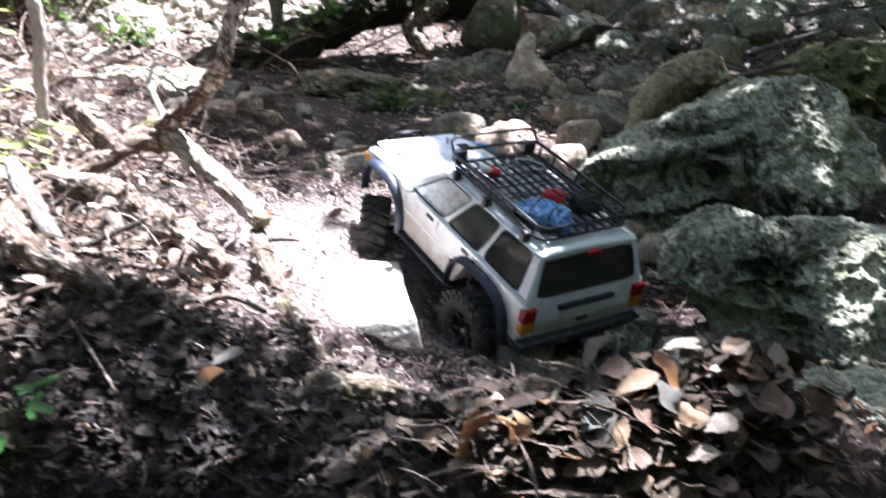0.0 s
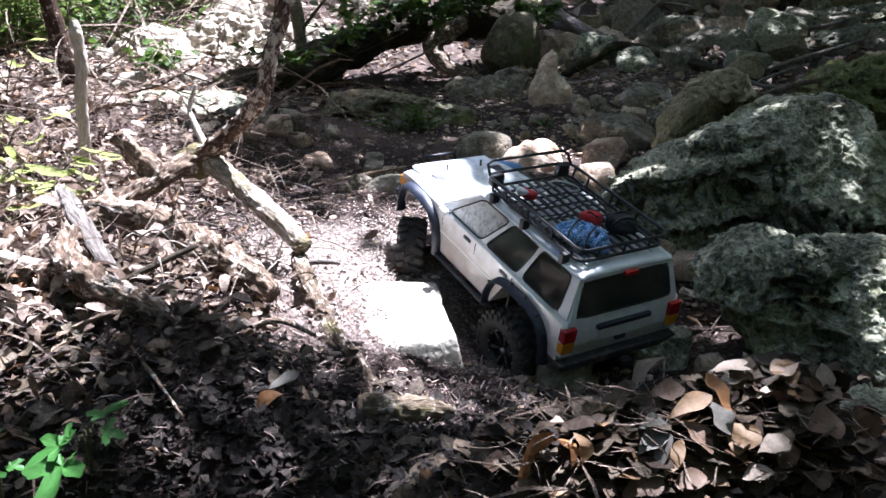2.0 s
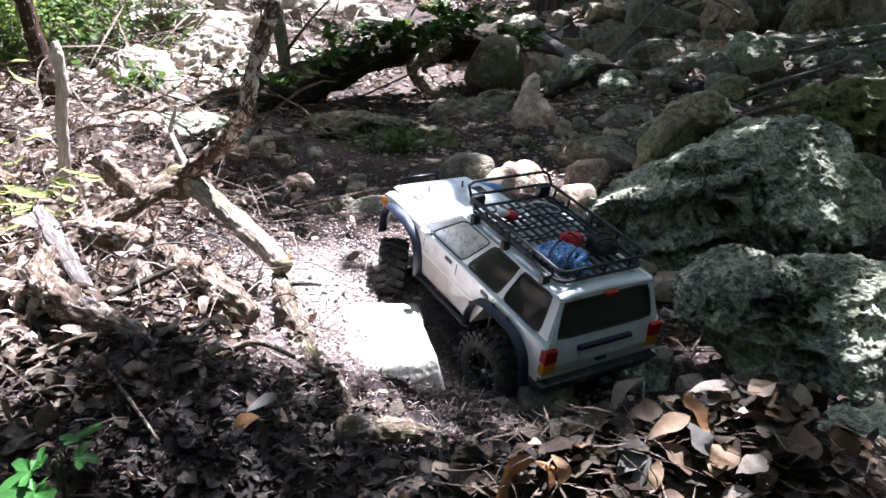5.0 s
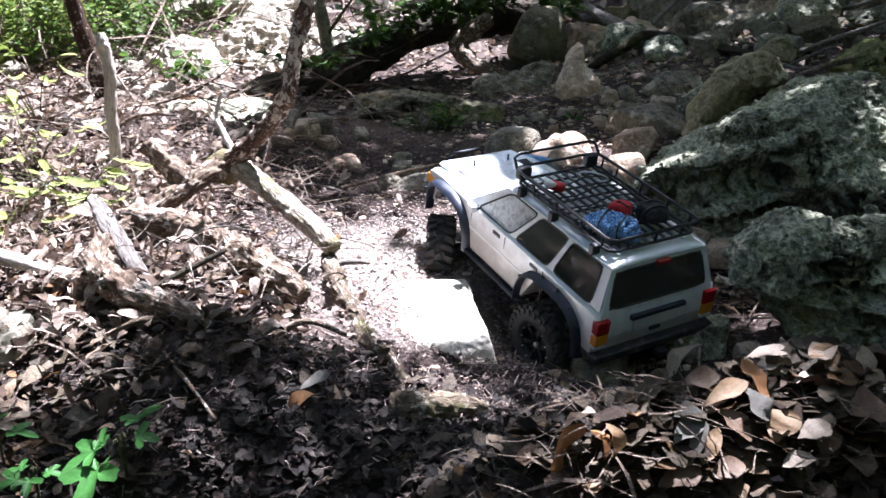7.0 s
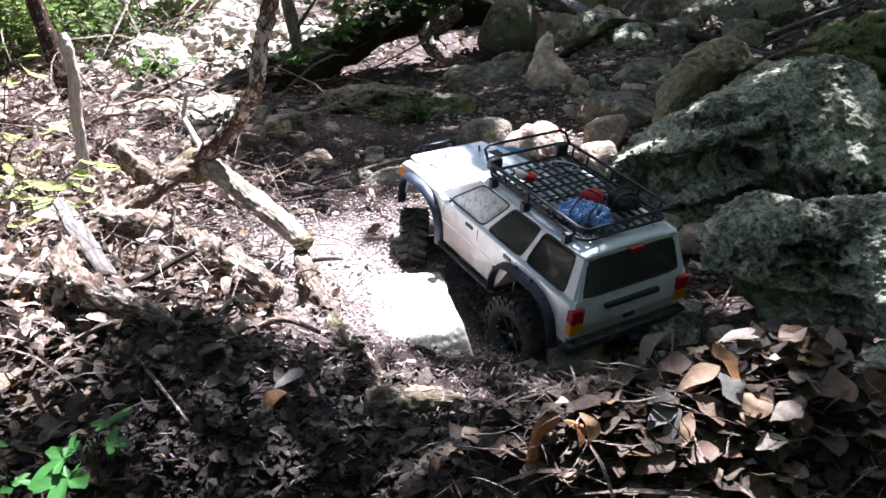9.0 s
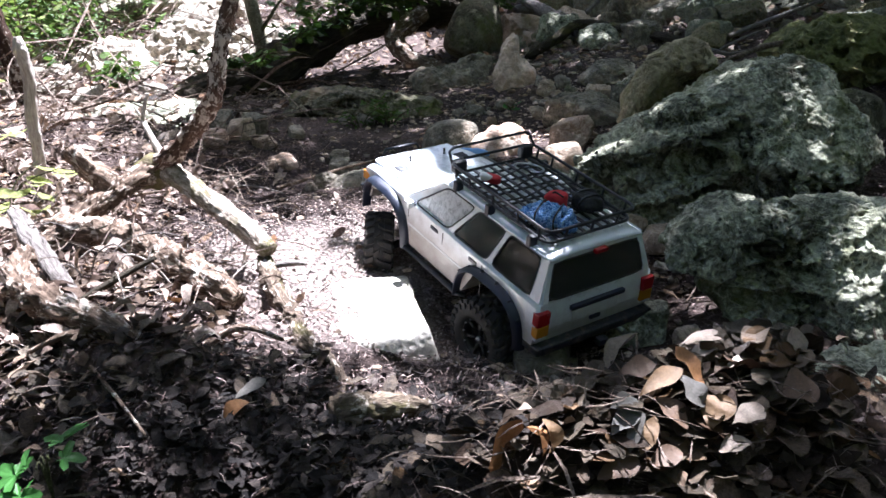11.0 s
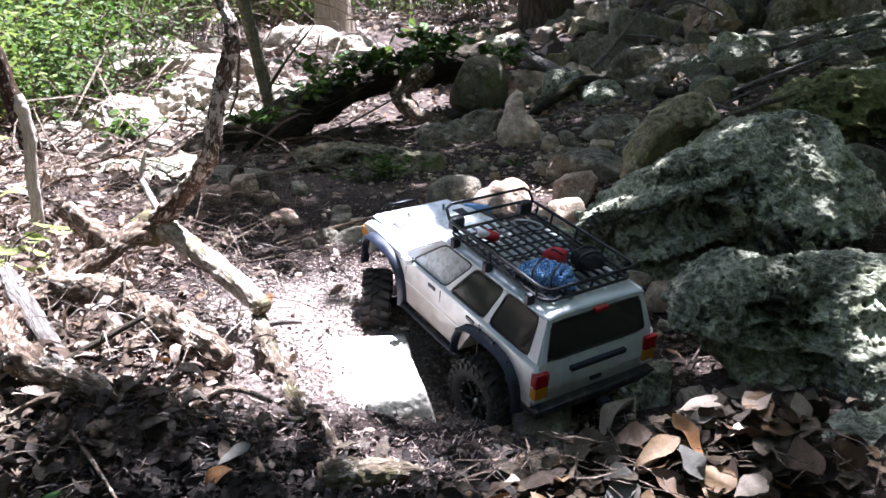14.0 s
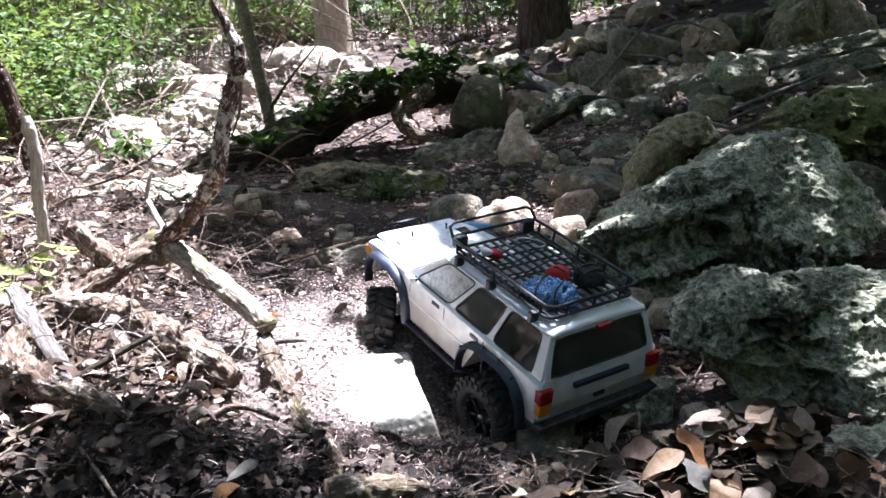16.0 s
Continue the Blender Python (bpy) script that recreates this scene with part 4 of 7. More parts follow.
TRACK_STONES = [  # x, y, half sizes, seed, stone
    (0.062, 1.115, 0.036, 0.030, 0.026, 51, M_MOSSROCK), (0.192, 1.155, 0.026, 0.02, 0.032, 52, M_SLAB), (0.252, 1.05, 0.05, 0.03, 0.03, 53, M_BOULDER),
    (0.155, 1.20, 0.03, 0.02, 0.02, 54, M_RUST), (0.19, 1.50, 0.045, 0.04, 0.035, 55, M_RUST), (0.245, 1.60, 0.045, 0.035, 0.034, 56, M_TAN),
    (0.285, 1.75, 0.05, 0.04, 0.035, 57, M_RUST), (0.305, 1.32, 0.028, 0.02, 0.02, 58, M_TAN), (0.36, 1.27, 0.07, 0.03, 0.022, 59, M_TAN), (0.41, 1.30, 0.03, 0.03, 0.028, 60, M_GREYROCK),
    (0.30, 0.99, 0.025, 0.02, 0.022, 61, M_TAN), (0.335, 0.96, 0.022, 0.02, 0.018, 62, M_MOSSROCK), (0.28, 0.93, 0.018, 0.016, 0.014, 63, M_GREYROCK), (0.02, 1.52, 0.05, 0.035, 0.022, 64, M_SLAB),
]
BANK_STONES = [
    (-0.43, 1.92, 0.035, 0.03, 0.03, 65, M_TAN), (-0.40, 1.97, 0.03, 0.028, 0.035, 66, M_GREYROCK), (-0.46, 1.83, 0.045, 0.03, 0.022, 67, M_RUST), (-0.50, 1.96, 0.05, 0.04, 0.035, 68, M_GREYROCK),
    (-0.36, 1.86, 0.025, 0.02, 0.02, 69, M_TAN), (-0.30, 1.72, 0.045, 0.025, 0.016, 70, M_RUST), (-0.19, 1.76, 0.03, 0.02, 0.018, 71, M_GREYROCK),
]
for x, y, a, b, c, s, m in TRACK_STONES + BANK_STONES:
    kind = {M_MOSSROCK: "mossy", M_SLAB: "white", M_BOULDER: "dark grey pitted", M_RUST: "orange-white", M_TAN: "tan", M_GREYROCK: "grey"}[m]
    rock("stone", (x, y, gz(x, y) + c * 0.45), f"{kind} limestone stone lying in the soil", m, (a, b, c), (s * 13 % 20 - 10, s * 7 % 20 - 10, s * 37 % 180), category="stone", group="loose stones", subdiv=4, seed=s, rough=0.09, facets=7, soft=18)

# rubble: a few stones, copied about the slope
rng = np.random.RandomState(5)
protos = []
for k in range(8):
    p, f = rock_shape((1.0, rng.uniform(0.6, 0.9), rng.uniform(0.45, 0.75)), subdiv=4, seed=80 + k, rough=0.12, pit=0.05, facets=7, soft=24, freq=1.3)
    me = bpy.data.meshes.new("stone")
    me.from_pydata(p.tolist(), [], f)
    me.polygons.foreach_set("use_smooth", [True] * len(me.polygons))
    me.set_sharp_from_angle(angle=radians(24))
    me.materials.append((M_GREYROCK, M_BOULDER, M_TAN, M_GREYROCK, M_MOSSROCK, M_GREYROCK, M_OLIVE, M_TAN)[k])
    protos.append(me)
WORDS = ("grey", "pitted grey", "tan", "grey", "mossy", "light grey", "olive tan", "tan")
small = []
for k in range(8):
    p, f = rock_shape((1.0, rng.uniform(0.6, 0.9), rng.uniform(0.45, 0.75)), subdiv=2, seed=180 + k, rough=0.06, facets=5, soft=24)
    me = bpy.data.meshes.new("pebble")
    me.from_pydata(p.tolist(), [], f)
    small.append(me)


def strew(n, box, size, group, keep=lambda x, y: True, label="", mat=None):
    made, shapes = 0, []
    while made < n:
        x, y = rng.uniform(box[0], box[1]), rng.uniform(box[2], box[3])
        if not keep(x, y):
            continue
        k, s = rng.randint(8), size[0] + (size[1] - size[0]) * rng.rand() ** 2.2
        m = pose(x, y, gz(x, y) + 0.25 * s, *rng.uniform(-25, 25, 2), rng.uniform(0, 360)) @ Matrix.Scale(s, 4)
        if label:
            shapes.append(([tuple(m @ v.co) for v in small[k].vertices], [list(p.vertices) for p in small[k].polygons]))
            made += 1
            continue
        ob = new("stone", protos[k])
        ob.matrix_world = m
        tagged(ob, f"{WORDS[k]} limestone stone on the stony slope", "stone", group)
        made += 1
    if label:
        tagged(part("pebbles", merged(shapes), mat or M_GREYROCK, smooth=False), label, "pebbles", kind="stuff")


SLOPE_STONES = [  # x, y, half sizes, seed, stone
    (0.67, 2.80, 0.10, 0.07, 0.09, 501, M_GREYROCK), (0.80, 2.86, 0.055, 0.05, 0.05, 502, M_TAN), (0.78, 2.98, 0.075, 0.06, 0.055, 503, M_OLIVE), (0.70, 2.62, 0.05, 0.05, 0.055, 504, M_GREYROCK),
    (0.93, 3.2, 0.10, 0.08, 0.07, 505, M_RUST), (1.02, 3.45, 0.09, 0.07, 0.08, 506, M_TAN), (0.60, 2.42, 0.06, 0.05, 0.04, 507, M_GREYROCK), (0.52, 2.62, 0.07, 0.06, 0.05, 508, M_BOULDER),
    (1.75, 4.2, 0.20, 0.15, 0.19, 509, M_OLIVE), (1.98, 4.2, 0.15, 0.12, 0.16, 510, M_TAN), (1.40, 4.35, 0.12, 0.1, 0.13, 511, M_RUST), (1.55, 4.5, 0.15, 0.12, 0.13, 512, M_GREYROCK),
    (1.03, 5.2, 0.17, 0.12, 0.10, 513, M_PALEROCK), (0.42, 2.85, 0.09, 0.06, 0.07, 514, M_BOULDER), (0.35, 1.92, 0.09, 0.06, 0.035, 515, M_GREYROCK), (0.46, 2.2, 0.07, 0.06, 0.03, 516, M_GREYROCK),
    (0.73, 2.32, 0.05, 0.04, 0.035, 517, M_GREYROCK), (0.83, 2.45, 0.08, 0.06, 0.05, 518, M_BOULDER), (0.95, 2.7, 0.10, 0.08, 0.06, 519, M_BOULDER), (1.1, 2.75, 0.12, 0.08, 0.07, 520, M_GREYROCK),
    (0.32, 2.0, 0.035, 0.03, 0.03, 521, M_MOSSROCK), (0.45, 1.98, 0.045, 0.035, 0.03, 522, M_GREYROCK), (0.40, 2.06, 0.03, 0.03, 0.025, 523, M_TAN), (0.30, 2.22, 0.03, 0.03, 0.02, 524, M_TAN),
]
for x, y, a, b, c, k, m in SLOPE_STONES:
    kind = {M_MOSSROCK: "mossy", M_BOULDER: "dark grey pitted", M_RUST: "orange-brown", M_TAN: "tan", M_GREYROCK: "grey", M_OLIVE: "olive-stained", M_PALEROCK: "sunlit white"}[m]
    rock("stone", (x, y, gz(x, y) + c * 0.4), f"{kind} broken limestone rock on the stony slope", m, (a, b, c), (k * 13 % 30 - 15, k * 7 % 30 - 15, k * 37 % 180), category="stone", group="stones of the slope", subdiv=5, seed=k, rough=0.10, pit=0.05, facets=8, soft=16, freq=1.2)
for k, (x, y, z, w, h, dip) in enumerate([(1.08, 2.42, 0.355, 0.26, 0.055, 0.22), (1.30, 2.95, 0.40, 0.32, 0.06, 0.18), (1.05, 2.02, 0.33, 0.16, 0.04, 0.1)]):
    crag("ledge_rock", (x, y, z), "long dark layered rock ledge on the stony slope", M_LEDGE,
         [(-w, -0.3 * h - dip * w), (-0.8 * w, 0.5 * h - 0.8 * dip * w), (-0.2 * w, h - 0.2 * dip * w), (0.5 * w, 0.8 * h + 0.5 * dip * w), (w, 0.5 * h + dip * w), (w, -h + dip * w), (0.0, -1.2 * h), (-0.8 * w, -h - 0.8 * dip * w)], 0.05, 0.10, lean=0.5, seed=550 + k, rough=0.014, pit=0.006, cell=0.028, nu=260, nv=70,
         lips=(((((-0.8 * w, 0.1 * h - 0.8 * dip * w), (0.0, 0.1 * h), (0.8 * w, 0.1 * h + 0.8 * dip * w))), 0.012, 0.02, 0.03),))
strew(110, (0.15, 1.25, 1.9, 3.4), (0.02, 0.07), "stones of the slope", lambda x, y: not (0.08 < x < 0.42 and y < 2.65) and not (0.28 < x < 0.62 and 2.1 < y < 2.7))
strew(150, (0.2, 3.2, 3.2, 6.5), (0.035, 0.15), "stones of the slope")
strew(70, (0.1, 0.75, 1.85, 2.95), (0.008, 0.028), "", label="small grey stones on the stony slope")
strew(150, (0.1, 0.8, 1.75, 3.1), (0.005, 0.018), "", label="small tan stones strewn on the stony slope", mat=M_TAN)
strew(60, (-0.6, 0.35, 1.5, 2.3), (0.006, 0.026), "", lambda x, y: not (-0.2 < x < 0.25 and y < 1.5), "small stones in the dark soil of the track")
pale = protos
protos = [m.copy() for m in pale]
for m in protos:
    m.materials[0] = M_PALEROCK
    m.name = "stone"
WORDS = ("white",) * 8
strew(60, (-2.6, -0.3, 3.4, 6.2), (0.04, 0.17), "rocks under the trees")
strew(24, (-2.2, -0.7, 2.4, 3.6), (0.025, 0.07), "rocks under the trees")
strew(160, (-3.0, -0.4, 2.6, 6.0), (0.015, 0.06), "", label="broken pale limestone rubble under the trees")
protos = pale
WORDS = ("grey", "pitted grey", "tan", "grey", "mossy", "light grey", "olive tan", "tan")
strew(40, (0.05, 0.36, 0.84, 1.25), (0.005, 0.016), "", label="small stones under the boulders")

# ---- dead wood ----
tree = empty("forked_dead_branch", pose(-0.41, 1.27, 0.2), "forked dead branch with flaky bark propped on the bank", "branch")


def wood(name, pts, radii, mat, parent, label="", **kw):
    o = parent.matrix_world.translation if parent else Vector((0, 0, 0))
    return limb(name, [tuple(Vector(p) - o) for p in pts], radii, mat, parent, label, **kw)


wood("stem", [(-0.412, 1.275, 0.232), (-0.363, 1.245, 0.268), (-0.318, 1.215, 0.308), (-0.288, 1.19, 0.345), (-0.277, 1.188, 0.388), (-0.262, 1.19, 0.436), (-0.246, 1.192, 0.48), (-0.245, 1.20, 0.506), (-0.256, 1.21, 0.532), (-0.273, 1.220, 0.571), (-0.285, 1.245, 0.65), (-0.27, 1.25, 0.78)],
     [0.0168, 0.0132, 0.0118, 0.0118, 0.0108, 0.0104, 0.0096, 0.0088, 0.0076, 0.0066, 0.0056, 0.0032], M_FLAKE, tree, "rising curved stem with flaking bark", seg=30, rings=150, rough=0.2, seed=1, ridge=0.3)
wood("log", [(-0.410, 1.282, 0.236), (-0.370, 1.250, 0.224), (-0.305, 1.190, 0.194), (-0.259, 1.150, 0.169), (-0.224, 1.122, 0.145)],
     [0.0160, 0.0152, 0.0144, 0.0140, 0.0132], M_PALELOG, tree, "pale sawn-off log with moss resting on the soil", seg=32, rings=110, rough=0.13, seed=2, ridge=0.13, plates=13)
wood("trunk", [(-0.400, 1.285, 0.236), (-0.440, 1.220, 0.222), (-0.470, 1.170, 0.203), (-0.494, 1.130, 0.183), (-0.512, 1.100, 0.175)],
     [0.0160, 0.0160, 0.0152, 0.0152, 0.0136], M_BARK, tree, "", seg=32, rings=90, rough=0.14, seed=3, ridge=0.34)
wood("stub", [(-0.449, 1.205, 0.222), (-0.474, 1.200, 0.250), (-0.500, 1.200, 0.280)], [0.017, 0.015, 0.012], M_BARK, tree, "broken dark stub", seg=26, rings=34, rough=0.22, seed=4, ridge=0.34)
wood("twig", [(-0.425, 1.338, 0.337), (-0.435, 1.330, 0.302), (-0.423, 1.310, 0.283), (-0.398, 1.280, 0.250)], [0.0024, 0.0034, 0.0042, 0.0062], M_BLEACHED, tree, "bleached bare twig", seg=10, rings=24, rough=0.15, seed=5)
wood("twig", [(-0.448, 1.330, 0.321), (-0.435, 1.330, 0.300)], [0.0012, 0.0022], M_BLEACHED, tree, "bleached bare twig", seg=6, rings=5)
wood("knot", [(-0.436, 1.27, 0.224), (-0.41, 1.272, 0.232), (-0.382, 1.268, 0.236)], [0.017, 0.027, 0.016], M_MOSS, tree, "mossy swollen fork", seg=16, rings=16, rough=0.25, seed=6)


def loose(name, pts, radii, mat, label, category="stick", group="", **kw):
    o = np.array(pts[len(pts) // 2])
    ob = limb(name, [tuple(np.array(p) - o) for p in pts], radii, mat, **kw)
    ob.location = o
    return tagged(ob, label, category, group)


loose("mossy_branch", [(-0.236, 1.135, 0.128), (-0.212, 1.060, 0.120), (-0.195, 1.01, 0.118), (-0.172, 0.970, 0.100), (-0.158, 0.935, 0.095), (-0.119, 0.890, 0.072), (-0.093, 0.830, 0.056)],
      [0.010, 0.013, 0.011, 0.013, 0.011, 0.010, 0.008], M_OLDBARK, "fallen branch with a little moss half buried in litter", "branch", seg=28, rings=110, rough=0.34, seed=8, ridge=0.22)
loose("mossy_log", [(-0.106, 0.757, 0.094), (-0.085, 0.768, 0.092), (-0.05, 0.785, 0.084), (-0.018, 0.81, 0.07)], [0.014, 0.016, 0.015, 0.008], M_MOSSBARK, "short broken log with green moss on the soil", "log", seg=26, rings=50, rough=0.2, seed=9, ridge=0.25)
loose("rotten_log", [(-0.516, 1.140, 0.188), (-0.421, 1.100, 0.186), (-0.345, 1.040, 0.174), (-0.274, 0.980, 0.160), (-0.229, 0.950, 0.142)], [0.016, 0.0185, 0.019, 0.018, 0.011], M_BARK, "split reddish rotten log in the leaf litter", "log", seg=32, rings=110, rough=0.2, seed=10, ridge=0.35, plates=12)
loose("weathered_stick", [(-0.497, 1.020, 0.241), (-0.453, 0.970, 0.206), (-0.402, 0.928, 0.155)], [0.010, 0.014, 0.012], M_DEADWOOD, "weathered grey broken stick leaning on the bank", seg=22, rings=40, rough=0.12, seed=11, flat=0.6, ridge=0.2, plates=7)
loose("grey_stick", [(-0.60, 0.965, 0.19), (-0.549, 0.950, 0.180), (-0.500, 0.930, 0.177), (-0.451, 0.920, 0.175)], [0.009, 0.0085, 0.008, 0.007], M_BLEACHED, "smooth pale grey stick lying on the bank", seg=12, rings=20, rough=0.08, seed=12)
loose("gnarled_root", [(-0.455, 0.945, 0.212), (-0.452, 0.915, 0.202), (-0.428, 0.875, 0.194), (-0.388, 0.842, 0.188), (-0.333, 0.815, 0.179), (-0.290, 0.795, 0.164)], [0.011, 0.0135, 0.014, 0.014, 0.012, 0.008], M_BARK, "gnarled bark-covered root on the bank", "root", seg=30, rings=80, rough=0.24, seed=13, ridge=0.36)
loose("gnarled_root", [(-0.60, 0.945, 0.125), (-0.560, 0.935, 0.148), (-0.510, 0.925, 0.166), (-0.452, 0.915, 0.180)], [0.009, 0.0105, 0.010, 0.0085], M_BARK, "gnarled root joining a thicker one", "root", seg=26, rings=60, rough=0.24, seed=14, ridge=0.36)
loose("dark_stick", [(-0.416, 0.915, 0.150), (-0.370, 0.925, 0.175), (-0.318, 0.955, 0.197)], [0.0045, 0.004, 0.0028], M_DARKBARK, "thin dark stick leaning on the leaf litter", seg=8, rings=16, rough=0.12, seed=15)
loose("bare_pole", [(-0.642, 1.42, 0.425), (-0.640, 1.42, 0.405), (-0.636, 1.42, 0.36), (-0.643, 1.42, 0.295), (-0.644, 1.42, 0.237), (-0.660, 1.42, 0.12)], [0.005, 0.0105, 0.0095, 0.0095, 0.0095, 0.011], M_PALESTEM, "bare upright stem of a dead sapling with patchy bark", "stem", seg=16, rings=70, rough=0.14, seed=16, ridge=0.15)
loose("leaning_tree", [(-1.25, 2.22, 1.3), (-1.085, 2.2, 0.58), (-1.063, 2.2, 0.501), (-1.047, 2.2, 0.419), (-1.029, 2.2, 0.341), (-1.0, 2.2, 0.2)], [0.012, 0.018, 0.02, 0.021, 0.024, 0.027], M_REDBARK, "dark leaning stem of a young tree", "stem", seg=12, rings=30, rough=0.15, seed=17)
loose("fallen_log", [(-0.72, 2.55, 0.15), (-0.565, 2.700, 0.20), (-0.423, 2.850, 0.265), (-0.285, 3.000, 0.322), (-0.131, 3.100, 0.352), (0.031, 3.200, 0.37), (0.23, 3.32, 0.36)], [0.07, 0.07, 0.062, 0.05, 0.05, 0.06, 0.08], M_DARKBARK, "big dark fallen log arching over the slope", "log", seg=36, rings=110, rough=0.16, seed=18, ridge=0.25, plates=14)
loose("curved_root", [(0.0, 3.10, 0.37), (-0.06, 3.08, 0.34), (-0.11, 3.06, 0.30), (-0.10, 3.04, 0.26), (-0.05, 3.0, 0.215), (0.04, 2.96, 0.185)], [0.025, 0.034, 0.035, 0.034, 0.03, 0.022], M_BARK, "curved broken root below the fallen log", "root", seg=14, rings=34, rough=0.2, seed=19)
loose("bare_branch", [(0.306, 2.700, 0.232), (0.388, 2.740, 0.275), (0.476, 2.780, 0.318), (0.550, 2.700, 0.315), (0.591, 2.500, 0.312), (0.640, 2.220, 0.302)], [0.012, 0.015, 0.017, 0.016, 0.013, 0.009], M_DARKBARK, "bare dark branch lying across the stones", "branch", seg=20, rings=60, rough=0.2, ridge=0.2, seed=20)
loose("bare_branch", [(0.309, 3.500, 0.449), (0.348, 3.350, 0.405), (0.427, 3.000, 0.341), (0.478, 2.770, 0.301)], [0.012, 0.018, 0.022, 0.02], M_DEADWOOD, "grey crooked branch lying on the stones", "branch", seg=20, rings=50, rough=0.2, ridge=0.2, seed=21)
loose("thin_branch", [(0.494, 1.660, 0.286), (0.578, 1.700, 0.303), (0.662, 1.750, 0.320), (0.760, 1.850, 0.319)], [0.003, 0.005, 0.006, 0.006], M_TWIG, "thin dry branch on top of a boulder", "branch", seg=8, rings=16, seed=22)
loose("thin_branch", [(0.538, 1.750, 0.310), (0.589, 1.700, 0.297), (0.625, 1.680, 0.303)], [0.003, 0.004, 0.002], M_TWIG, "thin dry branch on top of a boulder", "branch", seg=8, rings=14, seed=23)
loose("pale_twig", [(0.104, 0.682, 0.168), (0.108, 0.678, 0.163), (0.116, 0.655, 0.155)], [0.0018, 0.0022, 0.0024], M_TWIG, "short pale twig sticking out of the leaf pile", "twig", seg=8, rings=12, seed=24)
loose("pale_twig", [(0.088, 0.685, 0.168), (0.103, 0.672, 0.168), (0.117, 0.66, 0.172)], [0.0008, 0.0012, 0.0012], M_TWIG, "thin pale twig at the edge of the leaf pile", "twig", seg=6, rings=10, seed=25)

# thin dead branches over the stony slope
for pts, q in [([(0.72, 2.098, 0.316), (0.80, 2.10, 0.345), (0.86, 2.04, 0.375), (0.95, 2.05, 0.41)], 0.006), ([(0.675, 2.029, 0.292), (0.719, 2.034, 0.312), (0.80, 2.06, 0.335)], 0.004),
               ([(0.564, 2.097, 0.274), (0.637, 2.069, 0.296), (0.677, 1.98, 0.288), (0.735, 1.93, 0.30)], 0.006), ([(0.60, 3.30, 0.33), (0.68, 3.34, 0.40), (0.77, 3.36, 0.50), (0.84, 3.35, 0.58)], 0.008),
               ([(0.72, 3.36, 0.45), (0.86, 3.30, 0.43), (0.96, 3.25, 0.37)], 0.006), ([(0.34, 3.3, 0.36), (0.42, 3.2, 0.345), (0.49, 3.1, 0.33), (0.53, 2.98, 0.30)], 0.016),
               ([(0.85, 3.4, 0.53), (1.0, 3.45, 0.56), (1.12, 3.4, 0.50)], 0.007), ([(1.0, 2.7, 0.38), (1.1, 2.65, 0.41), (1.22, 2.66, 0.45)], 0.006)]:
    loose("thin_branch", pts, [q, q * 0.9, q * 0.6], M_DEADWOOD, "thin crooked dead branch lying over the stony slope", "branch", "branches of the slope", seg=9, rings=26, rough=0.2, seed=int(pts[0][0] * 1000))

# standing trees in view
sap = empty("sapling", pose(-0.53, 2.98, gz(-0.53, 2.98)), "slender green-grey sapling with a side shoot", "tree")
wood("trunk", [(-0.531, 2.980, 0.12), (-0.584, 2.970, 0.478), (-0.613, 2.950, 0.698), (-0.645, 2.900, 1.039), (-0.70, 2.9, 2.2)], [0.026, 0.022, 0.021, 0.018, 0.01], M_SAPLING, sap, seg=12, rings=36, rough=0.06, seed=30)
wood("shoot", [(-0.560, 2.972, 0.33), (-0.50, 2.93, 0.40), (-0.451, 2.900, 0.453), (-0.362, 2.850, 0.539)], [0.008, 0.006, 0.004, 0.002], M_STEM, sap, seg=8, rings=16, seed=31)

# thin curling dead twigs about the fork
r = np.random.RandomState(77)
for k in range(26):
    x, y = r.uniform(-0.48, -0.25), r.uniform(0.95, 1.25)
    z, a, L = gz(x, y) + r.uniform(0.0, 0.02), r.uniform(0, 6.28), r.uniform(0.03, 0.085)
    d = np.array([math.cos(a), math.sin(a)]) * L
    b = r.normal(0, 0.012, 2)
    h = r.uniform(0.01, 0.045)
    loose("curled_twig", [(x, y, z), (x + d[0] * 0.3, y + d[1] * 0.3, z + h * 0.7), (x + d[0] * 0.7 + b[0], y + d[1] * 0.7 + b[1], z + h), (x + d[0] + 2 * b[0], y + d[1] + 2 * b[1], z + h * r.uniform(0.2, 0.9))],
          [0.0013, 0.0011, 0.0009, 0.0005], M_DEADWOOD if k % 3 else M_BLEACHED, "thin curling dead twig beside the forked branch", "twig", "curled twigs", seg=6, rings=18, rough=0.1, seed=140 + k)

# loose sticks over the bank
r = np.random.RandomState(321)
for k in range(34):
    x, y = r.uniform(-0.85, -0.2), r.uniform(0.8, 1.7)
    if k > 26:
        x, y = r.uniform(-0.4, 0.35), r.uniform(0.5, 0.75)
    a, L = r.uniform(0, 6.28), r.uniform(0.06, 0.26 if k < 27 else 0.09)
    b = L * np.array([math.cos(a), math.sin(a)])
    m = np.array([x, y]) + b * 0.5 + r.normal(0, 0.012, 2)
    e = np.array([x, y]) + b
    up = r.uniform(0.008, 0.045) if k < 27 else 0.004
    q = r.uniform(0.0014, 0.0042)
    loose("stick", [(x, y, gz(x, y) + 0.004), (*m, gz(*m) + up * 0.7), (*e, gz(*e) + up)], [q * 1.2, q, q * 0.6], (M_BARK, M_DEADWOOD, M_BARK)[k % 3], "thin dry stick lying on the leaf litter", "stick", "loose sticks", seg=7, rings=14, rough=0.12, seed=100 + k)

